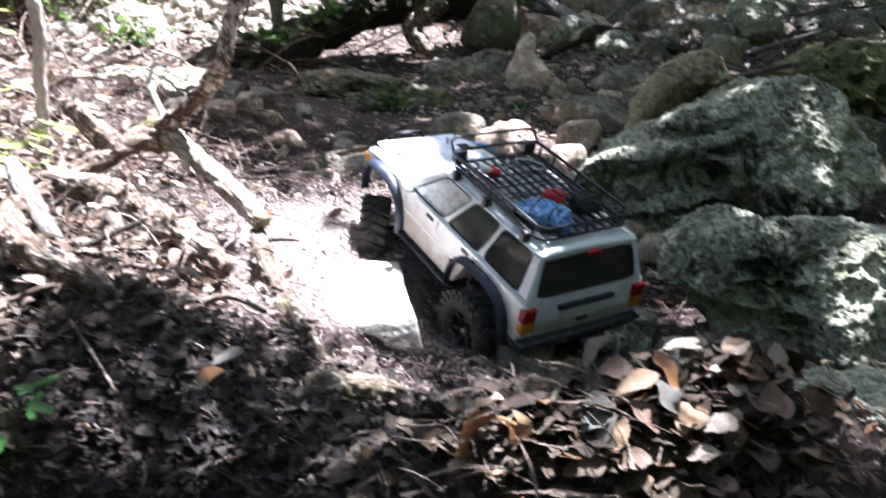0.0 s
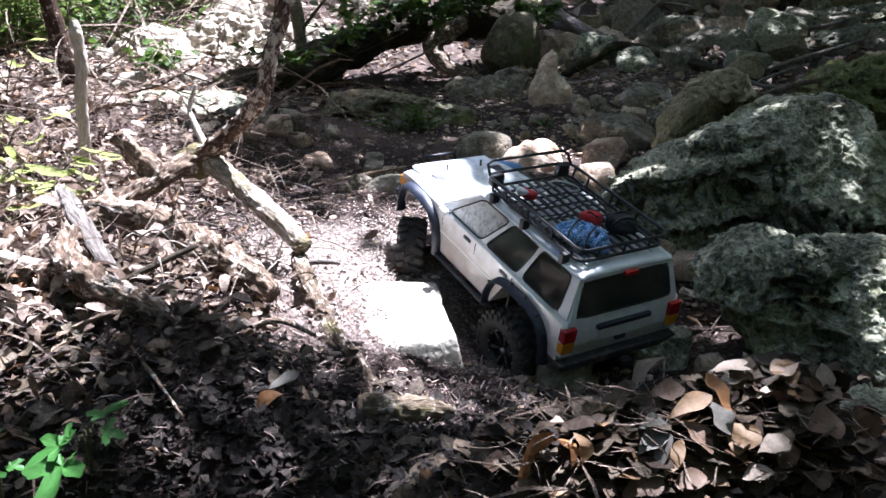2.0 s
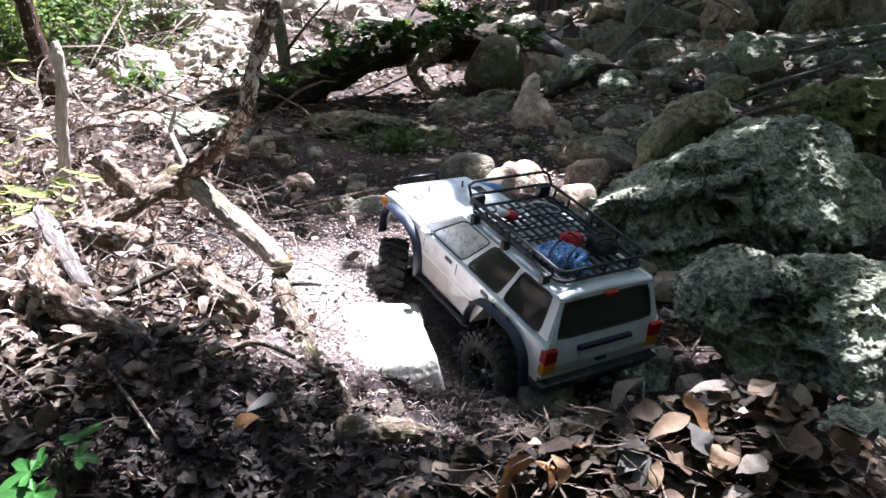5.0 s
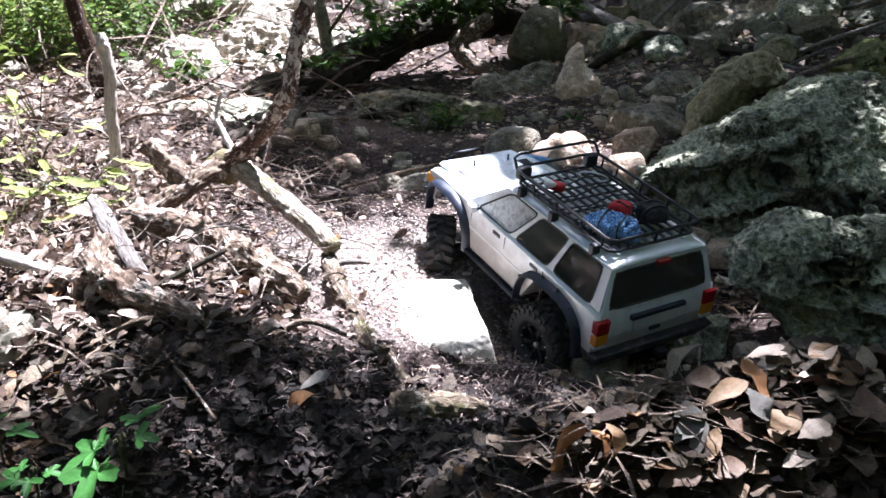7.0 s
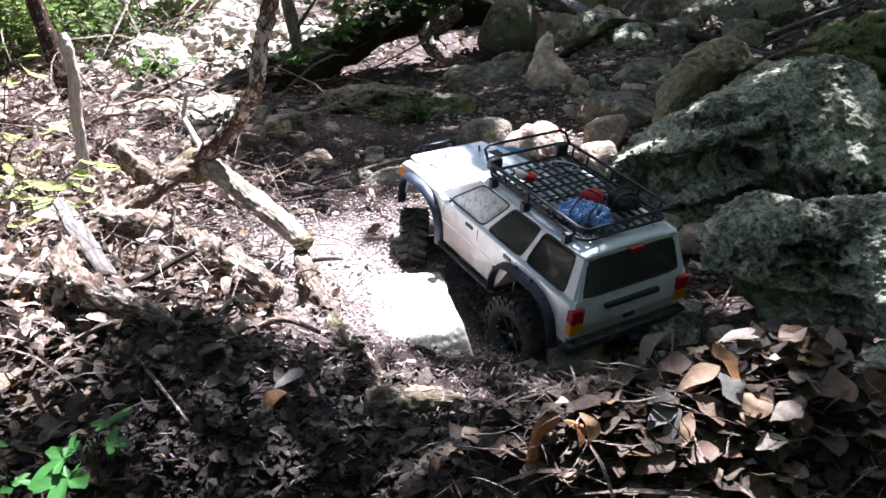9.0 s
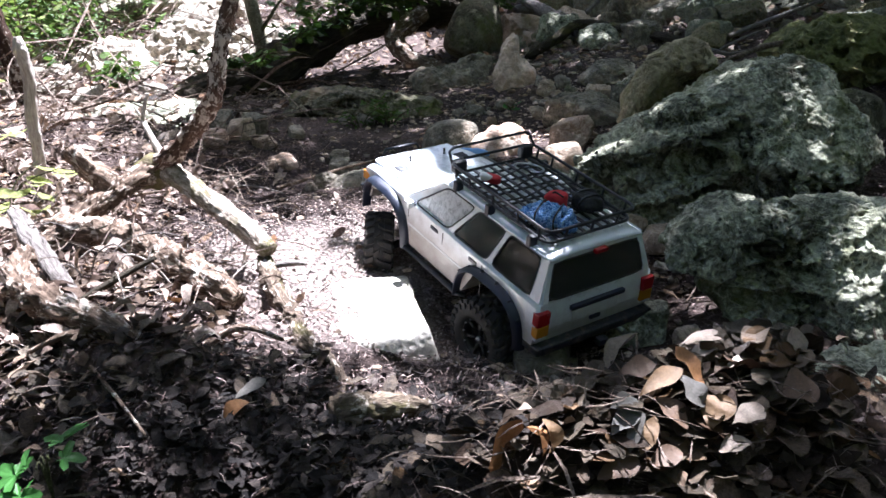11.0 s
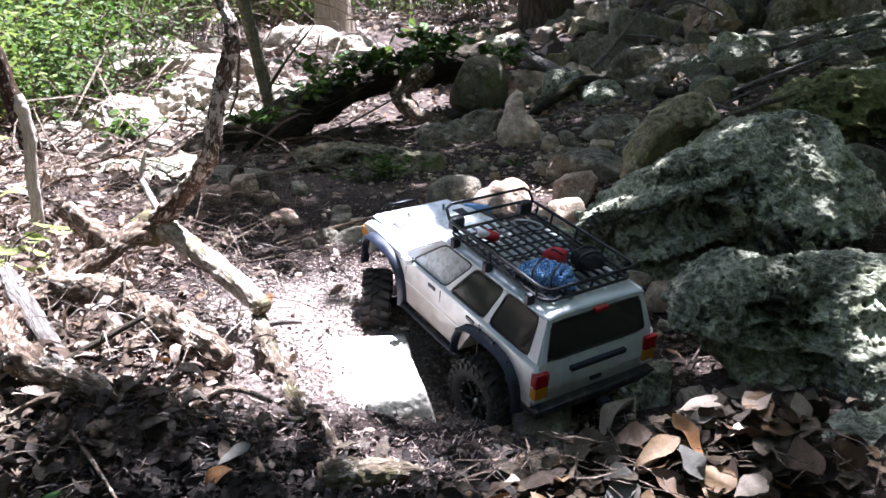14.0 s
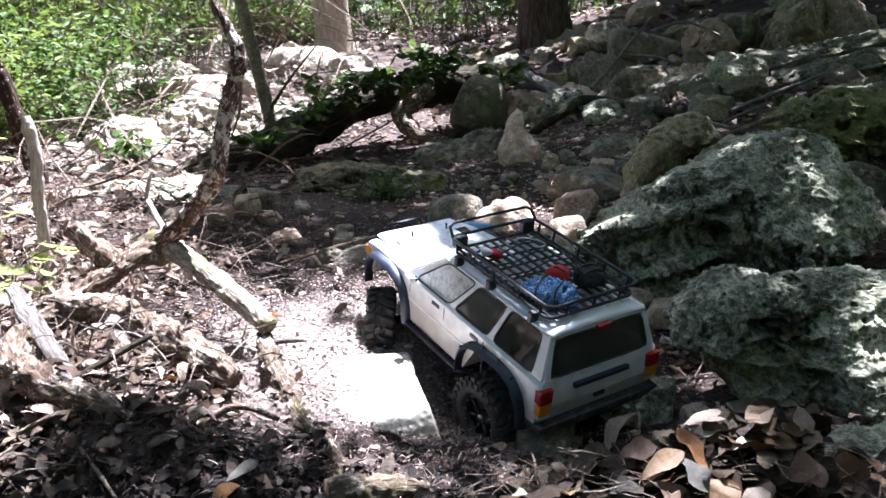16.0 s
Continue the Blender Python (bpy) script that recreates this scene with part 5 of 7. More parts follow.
# ---- leaf litter, mulch and gravel ----
def strewn(n, box, size, aspect, tilt, lift, seed, keep=None, rows=4, curl=(-0.35, 0.45), fold=(-0.15, 0.35), jitter=0.03):
    r = np.random.RandomState(seed)
    x, y = r.uniform(box[0], box[1], n), r.uniform(box[2], box[3], n)
    if keep is not None:
        k = r.rand(n) < keep(x, y)
        x, y = x[k], y[k]
    m = len(x)
    L = r.uniform(size[0], size[1], m) * r.uniform(0.7, 1.15, m)
    W = L * r.uniform(aspect[0], aspect[1], m)
    z = ground_z(x, y) + lift * r.rand(m) + 0.002
    return leaves_shape(np.stack([x, y, z], -1), r.uniform(0, 6.283, m), r.normal(0.05, tilt, m), r.normal(0, tilt * 1.3, m), L, W, r.uniform(*curl, m), r.uniform(*fold, m), rows, jitter)


def blob(x, y, mx, my, rx, ry):
    return np.exp(-((x - mx) / rx) ** 2 - ((y - my) / ry) ** 2)


def near_cover(x, y):
    """How thickly leaves lie: thin on the bare track, thick on the banks."""
    bare = 1.0 * blob(x, y, -0.02, 1.38, 0.30, 0.45) + 1.0 * blob(x, y, -0.09, 1.08, 0.13, 0.2) + 0.85 * blob(x, y, 0.1, 1.0, 0.2, 0.14) + 0.8 * blob(x, y, -0.05, 0.86, 0.14, 0.09) + 0.95 * blob(x, y, 0.25, 2.2, 0.5, 0.7) + 0.5 * blob(x, y, 0.6, 1.5, 0.3, 0.4) + 0.7 * blob(x, y, -0.16, 0.66, 0.14, 0.08) + 1.0 * blob(x, y, -0.02, 0.74, 0.11, 0.09) + 1.2 * blob(x, y, 0.30, 0.95, 0.12, 0.16) + 0.9 * blob(x, y, -0.17, 1.2, 0.14, 0.2) + 1.15 * blob(x, y, -0.08, 0.67, 0.24, 0.17) + 1.1 * blob(x, y, -0.12, 1.75, 0.40, 0.42)
    bare = bare + 0.4 * blob(x, y, -0.42, 1.12, 0.2, 0.2) + 1.3 * blob(x, y, -0.20, 0.60, 0.09, 0.13)
    return np.clip(1.0 - bare, 0.02, 1) * (0.55 + 0.9 * vnoise(np.stack([x * 9, y * 9, x * 0], -1), 77))


litter_label = "loose dry brown leaves covering the forest floor"
v, f = strewn(7800, (-0.75, 0.62, 0.42, 1.25), (0.011, 0.032), (0.24, 0.5), 0.32, 0.014, 1, near_cover, 6)
tagged(from_arrays("leaf_litter", v, f, M_DRYLEAF), litter_label, "leaves", kind="stuff")
v, f = strewn(330, (-0.75, 0.62, 0.42, 1.25), (0.018, 0.03), (0.42, 0.62), 0.25, 0.018, 21, near_cover, 8, jitter=0.015)
tagged(from_arrays("leaf_litter", v, f, M_DRYLEAF), "broad dry oak leaves on the forest floor", "leaves", kind="stuff")
v, f = strewn(6400, (-1.0, -0.16, 0.80, 1.6), (0.012, 0.042), (0.18, 0.42), 0.5, 0.026, 2, near_cover, 6, curl=(-0.6, 0.7), fold=(-0.2, 0.6))
tagged(from_arrays("leaf_litter", v, f, M_PALELEAF), "dry leaves on the bank, coloured paler for the sunlight", "leaves", kind="stuff")
v, f = strewn(520, (-0.5, -0.05, 0.6, 0.86), (0.02, 0.042), (0.3, 0.5), 0.28, 0.012, 51, lambda x, y: np.clip(0.7 - 1.1 * blob(x, y, -0.19, 0.61, 0.12, 0.13), 0, 1) * (0.25 + 0.75 * (x < -0.22)), 8, curl=(-0.4, 0.4))
tagged(from_arrays("leaf_litter", v, f, M_GREYLEAF), "large dull grey-brown leaves on the near bank", "leaves", kind="stuff")
v, f = strewn(9000, (-2.6, 1.4, 1.5, 4.2), (0.022, 0.048), (0.35, 0.55), 0.3, 0.015, 3, near_cover, 1)
tagged(from_arrays("leaf_litter", v, f, M_DRYLEAF), litter_label, "leaves", kind="stuff")
v, f = strewn(6500, (-2.8, -0.3, 1.6, 4.6), (0.02, 0.05), (0.35, 0.6), 0.35, 0.02, 23, lambda x, y: np.clip((-0.35 - x) * 3, 0.0, 1) * 0.9, 1)
tagged(from_arrays("leaf_litter", v, f, M_PALELEAF), "dry leaves on the upper bank, coloured paler for the sunlight", "leaves", kind="stuff")
v, f = strewn(7000, (-7, 5, 4, 11), (0.06, 0.12), (0.4, 0.6), 0.3, 0.03, 4, None, 1)
tagged(from_arrays("leaf_litter", v, f, M_PALELEAF), "sunlit dry leaves under the distant trees", "leaves", kind="stuff")
# these two layers put the near bank's shade into the leaf colour
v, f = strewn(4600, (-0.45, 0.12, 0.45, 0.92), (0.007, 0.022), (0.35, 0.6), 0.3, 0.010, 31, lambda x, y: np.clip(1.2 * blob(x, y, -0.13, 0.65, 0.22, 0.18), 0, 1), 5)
tagged(from_arrays("leaf_litter", v, f, M_SHADELEAF), "leaves on bare humus, coloured dark for the heavy shade there", "leaves", kind="stuff")
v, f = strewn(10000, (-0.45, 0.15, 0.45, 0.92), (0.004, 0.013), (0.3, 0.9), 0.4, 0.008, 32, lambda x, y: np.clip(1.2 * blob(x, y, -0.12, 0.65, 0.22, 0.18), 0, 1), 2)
tagged(from_arrays("leaf_crumbs", v, f, M_SHADELEAF), "leaf crumbs on bare humus, coloured dark for the heavy shade there", "leaf fragments", kind="stuff")
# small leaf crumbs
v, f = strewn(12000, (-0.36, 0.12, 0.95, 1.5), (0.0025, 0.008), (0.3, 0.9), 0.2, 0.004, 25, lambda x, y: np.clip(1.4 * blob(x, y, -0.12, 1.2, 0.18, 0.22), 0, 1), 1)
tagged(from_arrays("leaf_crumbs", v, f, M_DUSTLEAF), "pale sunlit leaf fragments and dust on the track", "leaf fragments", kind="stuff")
v, f = strewn(750, (-0.85, -0.25, 0.95, 1.8), (0.05, 0.16), (0.012, 0.022), 0.32, 0.05, 26, None, 6, curl=(-0.35, 0.5), fold=(0.3, 0.6), jitter=0.0)
tagged(from_arrays("dry_brush", v, f, M_TWIG), "tangled thin dead stems on the bank", "brush", kind="stuff")
v, f = strewn(12000, (-0.9, 0.8, 0.4, 2.0), (0.004, 0.014), (0.35, 0.9), 0.35, 0.006, 5, lambda x, y: 1 - 1.6 * blob(x, y, -0.13, 0.63, 0.24, 0.19) - 1.0 * blob(x, y, -0.1, 1.75, 0.42, 0.42) - 1.0 * blob(x, y, -0.15, 1.17, 0.18, 0.24) - 1.0 * blob(x, y, 0.3, 0.97, 0.13, 0.15), 2)
tagged(from_arrays("leaf_crumbs", v, f, M_MULCH), "crumbled leaf fragments on the soil", "leaf fragments", kind="stuff")
# shredded mulch: thin curved strips
v, f = strewn(15000, (-0.5, 0.4, 0.55, 1.6), (0.008, 0.024), (0.05, 0.1), 0.3, 0.008, 6, lambda x, y: np.clip(blob(x, y, -0.08, 1.02, 0.3, 0.36) * 1.2, 0, 1), 3, curl=(-0.9, 0.9), jitter=0.0)
tagged(from_arrays("shredded_mulch", v, f, M_MULCH), "thin shredded bark and grass fibres on the track", "mulch", kind="stuff")
v, f = strewn(2600, (-1.4, 0.6, 0.45, 2.2), (0.04, 0.12), (0.02, 0.035), 0.2, 0.02, 7, lambda x, y: np.clip(near_cover(x, y), 0.1, 1), 5, curl=(-0.5, 0.5), fold=(0.3, 0.6), jitter=0.0)
tagged(from_arrays("fine_twigs", v, f, M_TWIG), "fine dry twigs and leaf stalks among the litter", "twigs", kind="stuff")
v, f = strewn(1100, (-3.4, -0.4, 1.6, 5.0), (0.12, 0.5), (0.012, 0.02), 0.28, 0.08, 8, None, 6, curl=(-0.35, 0.5), fold=(0.3, 0.6), jitter=0.0)
tagged(from_arrays("dry_brush", v, f, M_TWIG), "tangled dry brush and thin dead stems", "brush", kind="stuff")
v, f = strewn(560, (-0.03, 0.28, 0.42, 0.59), (0.02, 0.055), (0.02, 0.035), 0.06, 0.02, 28, None, 5, curl=(-0.4, 0.4), fold=(0.3, 0.6), jitter=0.0)
v[:, 2] += 0.010
tagged(from_arrays("fine_twigs", v, f, M_TWIG), "fine dry stalks among the piled leaves", "twigs", kind="stuff")
v, f = strewn(520, (-4.2, 0.0, 4.3, 8.0), (0.4, 1.3), (0.007, 0.012), 0.75, 0.3, 38, None, 6, curl=(-0.3, 0.3), fold=(0.3, 0.6), jitter=0.0)
tagged(from_arrays("dry_brush", v, f, M_TWIG), "thin bare stems in the undergrowth", "brush", kind="stuff")
# gravel
r = np.random.RandomState(15)
gp, gf = ICO[1][0], np.array(ICO[1][1])
n = 4600
x, y = np.r_[r.uniform(-0.5, 0.6, 2000), r.uniform(-0.1, 0.8, 2600)], np.r_[r.uniform(0.8, 2.8, 2000), r.uniform(1.75, 2.9, 2600)]
s = 0.002 + 0.007 * r.rand(n) ** 4
jit = 1 + 0.42 * r.uniform(-1, 1, (n, len(gp), 1))
gvv = gp[None] * jit * np.stack([s, s * 0.75, s * 0.4], -1)[:, None] + np.stack([x, y, ground_z(x, y) + s * 0.3], -1)[:, None]
tagged(from_arrays("gravel", gvv.reshape(-1, 3), (gf[None] + (np.arange(n) * len(gp))[:, None, None]).reshape(-1, 3), M_TAN, smooth=False), "small tan gravel strewn over the track", "gravel", kind="stuff")

# ---- the leaf pile: single leaves over a thick heap ----
pile = empty("leaf_pile", pose(0.22, 0.60, 0.1), "heap of curled dry brown oak leaves", "leaf pile")
proto_leaf = []
r = np.random.RandomState(41)
for k in range(16):
    one = lambda a: np.array([a])
    pv, pf = leaves_shape(np.zeros((1, 3)), one(0.0), one(0.0), one(0.0), one(1.0), one(r.uniform(0.34, 0.6)), one(r.uniform(-0.12, 0.16)), one(r.uniform(-0.08, 0.16)), 8)
    pv = pv - np.array([0.5, 0, 0])
    pv[:, 2] += 0.22 * np.sin(pv[:, 0] * 5 + k) * pv[:, 1] + 0.02 * np.sin(pv[:, 0] * 14 + k)
    pv[:, 1] += 0.05 * np.sin(pv[:, 0] * 3 + 2 * k)
    pv[:, 1] *= 1 + (0.5, -0.4, 0.2, 0.0)[k % 4] * pv[:, 0] * 2
    pv += r.normal(0, 0.004, pv.shape)
    me = bpy.data.meshes.new("leaf")
    me.from_pydata(pv.tolist(), [], pf.tolist())
    me.materials.append(M_PILELEAF)
    proto_leaf.append(me)


def pile_z(x, y):
    return gz(x, y) + 0.02 * math.exp(-((x - 0.2) / 0.2) ** 2 - ((y - 0.6) / 0.1) ** 2)


base = pile.matrix_world.inverted()
for k in range(290):
    while True:
        x, y = r.normal(0.2, 0.13), r.normal(0.585, 0.06)
        if 0.06 + max(0.0, y - 0.53) * 0.55 < x + 0.05 * (y < 0.53) and x < 0.42 and 0.45 < y < 0.70 and not (x > 0.275 and y > 0.52) and math.hypot(x - 0.012, (y - 0.6) * 0.6) > 0.03:
            break
    ob = new("leaf", proto_leaf[r.randint(16)])
    ob.parent = pile
    s = r.uniform(0.017, 0.036)
    ob.matrix_basis = base @ pose(x, y, pile_z(x, y) + r.uniform(0.0, 0.012), r.normal(0, 20), r.normal(0, 20), r.uniform(0, 360)) @ Matrix.Scale(s, 4)
x, y = r.normal(0.2, 0.15, 2400), r.normal(0.58, 0.08, 2400)
ok = (np.abs(x - 0.2) < 0.3) & (y > 0.38) & (y < 0.72) & ~((x > 0.265) & (y > 0.52))
x, y = x[ok], y[ok]
m = len(x)
L = r.uniform(0.016, 0.04, m)
z = ground_z(x, y) + 0.014 * np.exp(-((x - 0.2) / 0.2) ** 2 - ((y - 0.6) / 0.1) ** 2) * r.uniform(0.2, 1, m)
v, f = leaves_shape(np.stack([x, y, z], -1), r.uniform(0, 6.28, m), r.normal(0.02, 0.2, m), r.normal(0, 0.25, m), L, L * r.uniform(0.3, 0.55, m), r.uniform(-0.18, 0.2, m), r.uniform(-0.1, 0.25, m), 5, 0.02)
from_arrays("lower_leaves", v - np.array([0.22, 0.60, 0.1]), f, M_LOWLEAF, pile)["kind"] = "stuff"


def single_leaf(name, foot, tip, width, mat, label, curl=0.3, fold=0.2, roll=0.0, rows=10):
    a, b = Vector(foot), Vector(tip)
    d = b - a
    L = d.length
    pv, pf = leaves_shape(np.zeros((1, 3)), np.array([math.atan2(d.y, d.x)]), np.array([math.asin(d.z / L)]), np.array([roll]), np.array([L]), np.array([width]), np.array([curl]), np.array([fold]), rows, 0.003)
    ob = from_arrays(name, pv, pf, mat)
    ob.location = a
    return tagged(ob, label, "leaf")


single_leaf("upright_leaf", (0.132, 0.662, 0.172), (0.158, 0.664, 0.203), 0.014, M_CREAMLEAF, "pale rolled leaf standing up from the pile", 0.2, 0.5, 0.3)
single_leaf("curled_leaf", (0.030, 0.527, 0.166), (0.050, 0.532, 0.206), 0.026, M_ORANGELEAF, "curled orange-brown leaf at the foot of the pile", 0.12, 0.14, -0.9)
single_leaf("bleached_leaf", (0.034, 0.536, 0.199), (0.056, 0.534, 0.213), 0.020, M_CREAMLEAF, "bleached white leaf catching the sun", 0.1, 0.2, -0.4)
single_leaf("curled_leaf", (0.060, 0.521, 0.184), (0.050, 0.527, 0.203), 0.010, M_ORANGELEAF, "small curled orange leaf", 0.5, 0.5, 0.6)
single_leaf("curled_leaf", (0.065, 0.522, 0.186), (0.062, 0.527, 0.209), 0.010, M_TANLEAF, "small rolled tan leaf", 0.4, 0.6, 0.2)
for name, foot, tip, w, mat, label, roll in [
    ("tan_leaf", (0.131, 0.555, 0.206), (0.164, 0.569, 0.218), 0.012, M_TANLEAF, "long tan leaf lying on the pile", 0.5),
    ("orange_leaf", (0.176, 0.563, 0.203), (0.165, 0.592, 0.224), 0.015, M_ORANGELEAF, "glossy orange-brown leaf on the pile", 0.3),
    ("grey_leaf", (0.160, 0.566, 0.216), (0.175, 0.552, 0.197), 0.015, M_PALEGREYLEAF, "grey-white leaf hanging on the pile", 0.2),
    ("brown_leaf", (0.229, 0.556, 0.200), (0.253, 0.559, 0.206), 0.023, M_BROWNLEAF, "broad rounded flat brown leaf on the pile", 0.5),
    ("spotted_leaf", (0.191, 0.541, 0.189), (0.214, 0.546, 0.196), 0.015, M_CREAMLEAF, "pale spotted leaf catching the sun", 0.25),
    ("torn_leaf", (0.176, 0.543, 0.184), (0.192, 0.559, 0.201), 0.020, M_TANLEAF, "torn tan leaf on the pile", 0.2),
    ("grey_leaf", (0.108, 0.536, 0.189), (0.129, 0.550, 0.200), 0.014, M_PALEGREYLEAF, "dull grey leaf among others on the pile", 0.3),
    ("grey_leaf", (0.119, 0.528, 0.179), (0.131, 0.547, 0.200), 0.011, M_PALEGREYLEAF, "dull grey leaf among others on the pile", -0.3),
    ("yellow_leaf", (0.126, 0.527, 0.178), (0.140, 0.546, 0.195), 0.011, M_TANLEAF, "yellowish edged leaf on the pile", 0.3),
    ("brown_leaf", (0.143, 0.558, 0.203), (0.161, 0.543, 0.186), 0.017, M_BROWNLEAF, "reddish brown leaf hanging on the pile", 0.1),
    ("pale_leaf", (0.178, 0.620, 0.212), (0.212, 0.622, 0.216), 0.014, M_CREAMLEAF, "pale sunlit leaf on top of the pile", 0.1),
    ("pale_leaf", (0.176, 0.603, 0.209), (0.200, 0.602, 0.216), 0.013, M_CREAMLEAF, "pale sunlit leaf on top of the pile", 0.05),
    ("pale_leaf", (0.201, 0.586, 0.208), (0.218, 0.589, 0.213), 0.010, M_CREAMLEAF, "small pale leaf on the pile", 0.1),
    ("star_leaf", (0.261, 0.597, 0.200), (0.256, 0.612, 0.226), 0.016, M_CREAMLEAF, "pale torn leaf standing at the edge of the pile", 0.2),
    ("brown_leaf", (0.125, 0.594, 0.204), (0.152, 0.592, 0.211), 0.015, M_BROWNLEAF, "broad brown leaf on the pile", 0.5),
    ("round_leaf", (0.110, 0.548, 0.203), (0.130, 0.554, 0.203), 0.014, M_PALEGREYLEAF, "rounded grey leaf on the pile", 0.6),
    ("brown_leaf", (0.132, 0.527, 0.170), (0.155, 0.531, 0.176), 0.014, M_BROWNLEAF, "flat brown leaf low on the pile", 0.5),
    ("brown_leaf", (0.095, 0.515, 0.169), (0.125, 0.527, 0.175), 0.017, M_BROWNLEAF, "large flat brown leaf low on the pile", 0.4),
    ("spotted_leaf", (0.179, 0.531, 0.175), (0.201, 0.533, 0.180), 0.013, M_CREAMLEAF, "pale spotted leaf low on the pile", 0.25),
]:
    single_leaf(name, foot, tip, w, mat, label, 0.12, 0.12, roll)
single_leaf("orange_leaf", (-0.196, 0.713, 0.118), (-0.174, 0.722, 0.130), 0.016, M_ORANGELEAF, "small bright orange dead leaf in the litter", 0.3, 0.3, 0.4)
single_leaf("grey_leaf", (-0.188, 0.728, 0.132), (-0.162, 0.744, 0.142), 0.012, M_PALEGREYLEAF, "narrow bluish grey leaf in the litter", 0.05, 0.1, 0.3)

# ---- green plants ----
def plant(name, foot, label, stems, leaf_n, leaf_l, reach, rise, mat, seed, aspect=(0.4, 0.6), stem_r=0.0012, stem_mat=None, spread=0.0, split=False):
    r = np.random.RandomState(seed)
    p = empty(name, pose(*foot), label, "plant")
    lv, lf, off = [], [], 0
    sticks = []
    for s in range(stems):
        a = r.uniform(0, 6.28)
        d = reach * r.uniform(0.4, 1.0)
        tip = np.array([d * math.cos(a), d * math.sin(a), rise * r.uniform(0.55, 1.0)])
        mid = tip * np.array([0.35, 0.35, 0.7])
        root = np.array([*r.uniform(-spread, spread, 2), -0.01])
        stick = limb_shape([tuple(root), tuple(mid + root), tuple(tip + root)], [stem_r * 1.5, stem_r, stem_r * 0.5], 5, 8 if spread == 0 else 4, 0.02, s)
        t = r.uniform(0.08 if spread else 0.25, 1.0, leaf_n)
        at = root + (2 * t * (1 - t))[:, None] * mid + (t ** 2)[:, None] * tip + r.normal(0, spread * 0.15 + 1e-6, (leaf_n, 3))
        L = leaf_l * r.uniform(0.6, 1.1, leaf_n)
        bend = (a + r.normal(0, 1.1, leaf_n), r.normal(0.0, 0.35, leaf_n), r.normal(0, 0.4, leaf_n), L, L * r.uniform(*aspect, leaf_n), r.uniform(-0.5, 0.1, leaf_n), r.uniform(0, 0.3, leaf_n))
        if split:
            stem = part("stem", stick, stem_mat or M_STEM, p)
            for k in range(leaf_n):
                v, f = leaves_shape(np.zeros((1, 3)), *[b[k:k + 1] for b in bend], 7)
                leaf = from_arrays("leaf", v, f, mat, stem)
                leaf.location = at[k]
            continue
        v, f = leaves_shape(at, *bend, 5 if leaf_n < 20 else 1)
        sticks.append(stick)
        lv.append(v)
        lf.append(f + off)
        off += len(v)
    if not split:
        part("stem", merged(sticks), stem_mat or M_STEM, p)["kind"] = "stuff"
        from_arrays("foliage", np.concatenate(lv), np.concatenate(lf), mat, p)["kind"] = "stuff"
    return p


def palmate_leaf(parent, foot, tip, width, droop, seed):
    """A lobed, toothed green leaf from its foot to its tip."""
    r = np.random.RandomState(seed)
    a, b = Vector(foot), Vector(tip)
    L = (b - a).length
    n = 60
    t = np.linspace(-math.pi, math.pi, n, endpoint=False)
    lobes = (0.40 + 0.66 * np.abs(np.cos(2.5 * t)) ** 1.5) * (0.66 + 0.40 * np.cos(t)) + 0.05 * np.cos(19 * t + r.uniform(0, 6))
    rings = []
    for k in (0.0, 0.35, 0.68, 1.0):
        x = (0.42 + 0.58 * k * lobes * np.cos(t)) * L
        y = 0.62 * k * lobes * np.sin(t) * width
        z = -droop * L * (x / L) ** 2 + 0.10 * width * np.abs(np.sin(t)) * k + 0.012 * L * np.sin(7 * t + seed) * k
        rings.append(np.stack([x, y, z], -1))
    v = np.concatenate([rings[0][:1], *rings[1:]])
    faces = [[0, 1 + i, 1 + (i + 1) % n] for i in range(n)]
    for k in range(2):
        o = 1 + k * n
        faces += [[o + i, o + n + i, o + n + (i + 1) % n, o + (i + 1) % n] for i in range(n)]
    leaf = part("leaf", (v.tolist(), faces), M_SEEDLING, parent)
    d = b - a
    leaf.matrix_basis = Matrix.Translation(a) @ pose(0, 0, 0, r.uniform(-18, 18), -math.degrees(math.asin(d.z / L)), math.degrees(math.atan2(d.y, d.x)))
    part("stem", limb_shape([(0, 0, -0.03), tuple(a * 0.5 + Vector((0, 0, 0.004))), tuple(a)], [0.0009, 0.0008, 0.0007], 6, 8, 0.02, seed), M_STEM, parent)


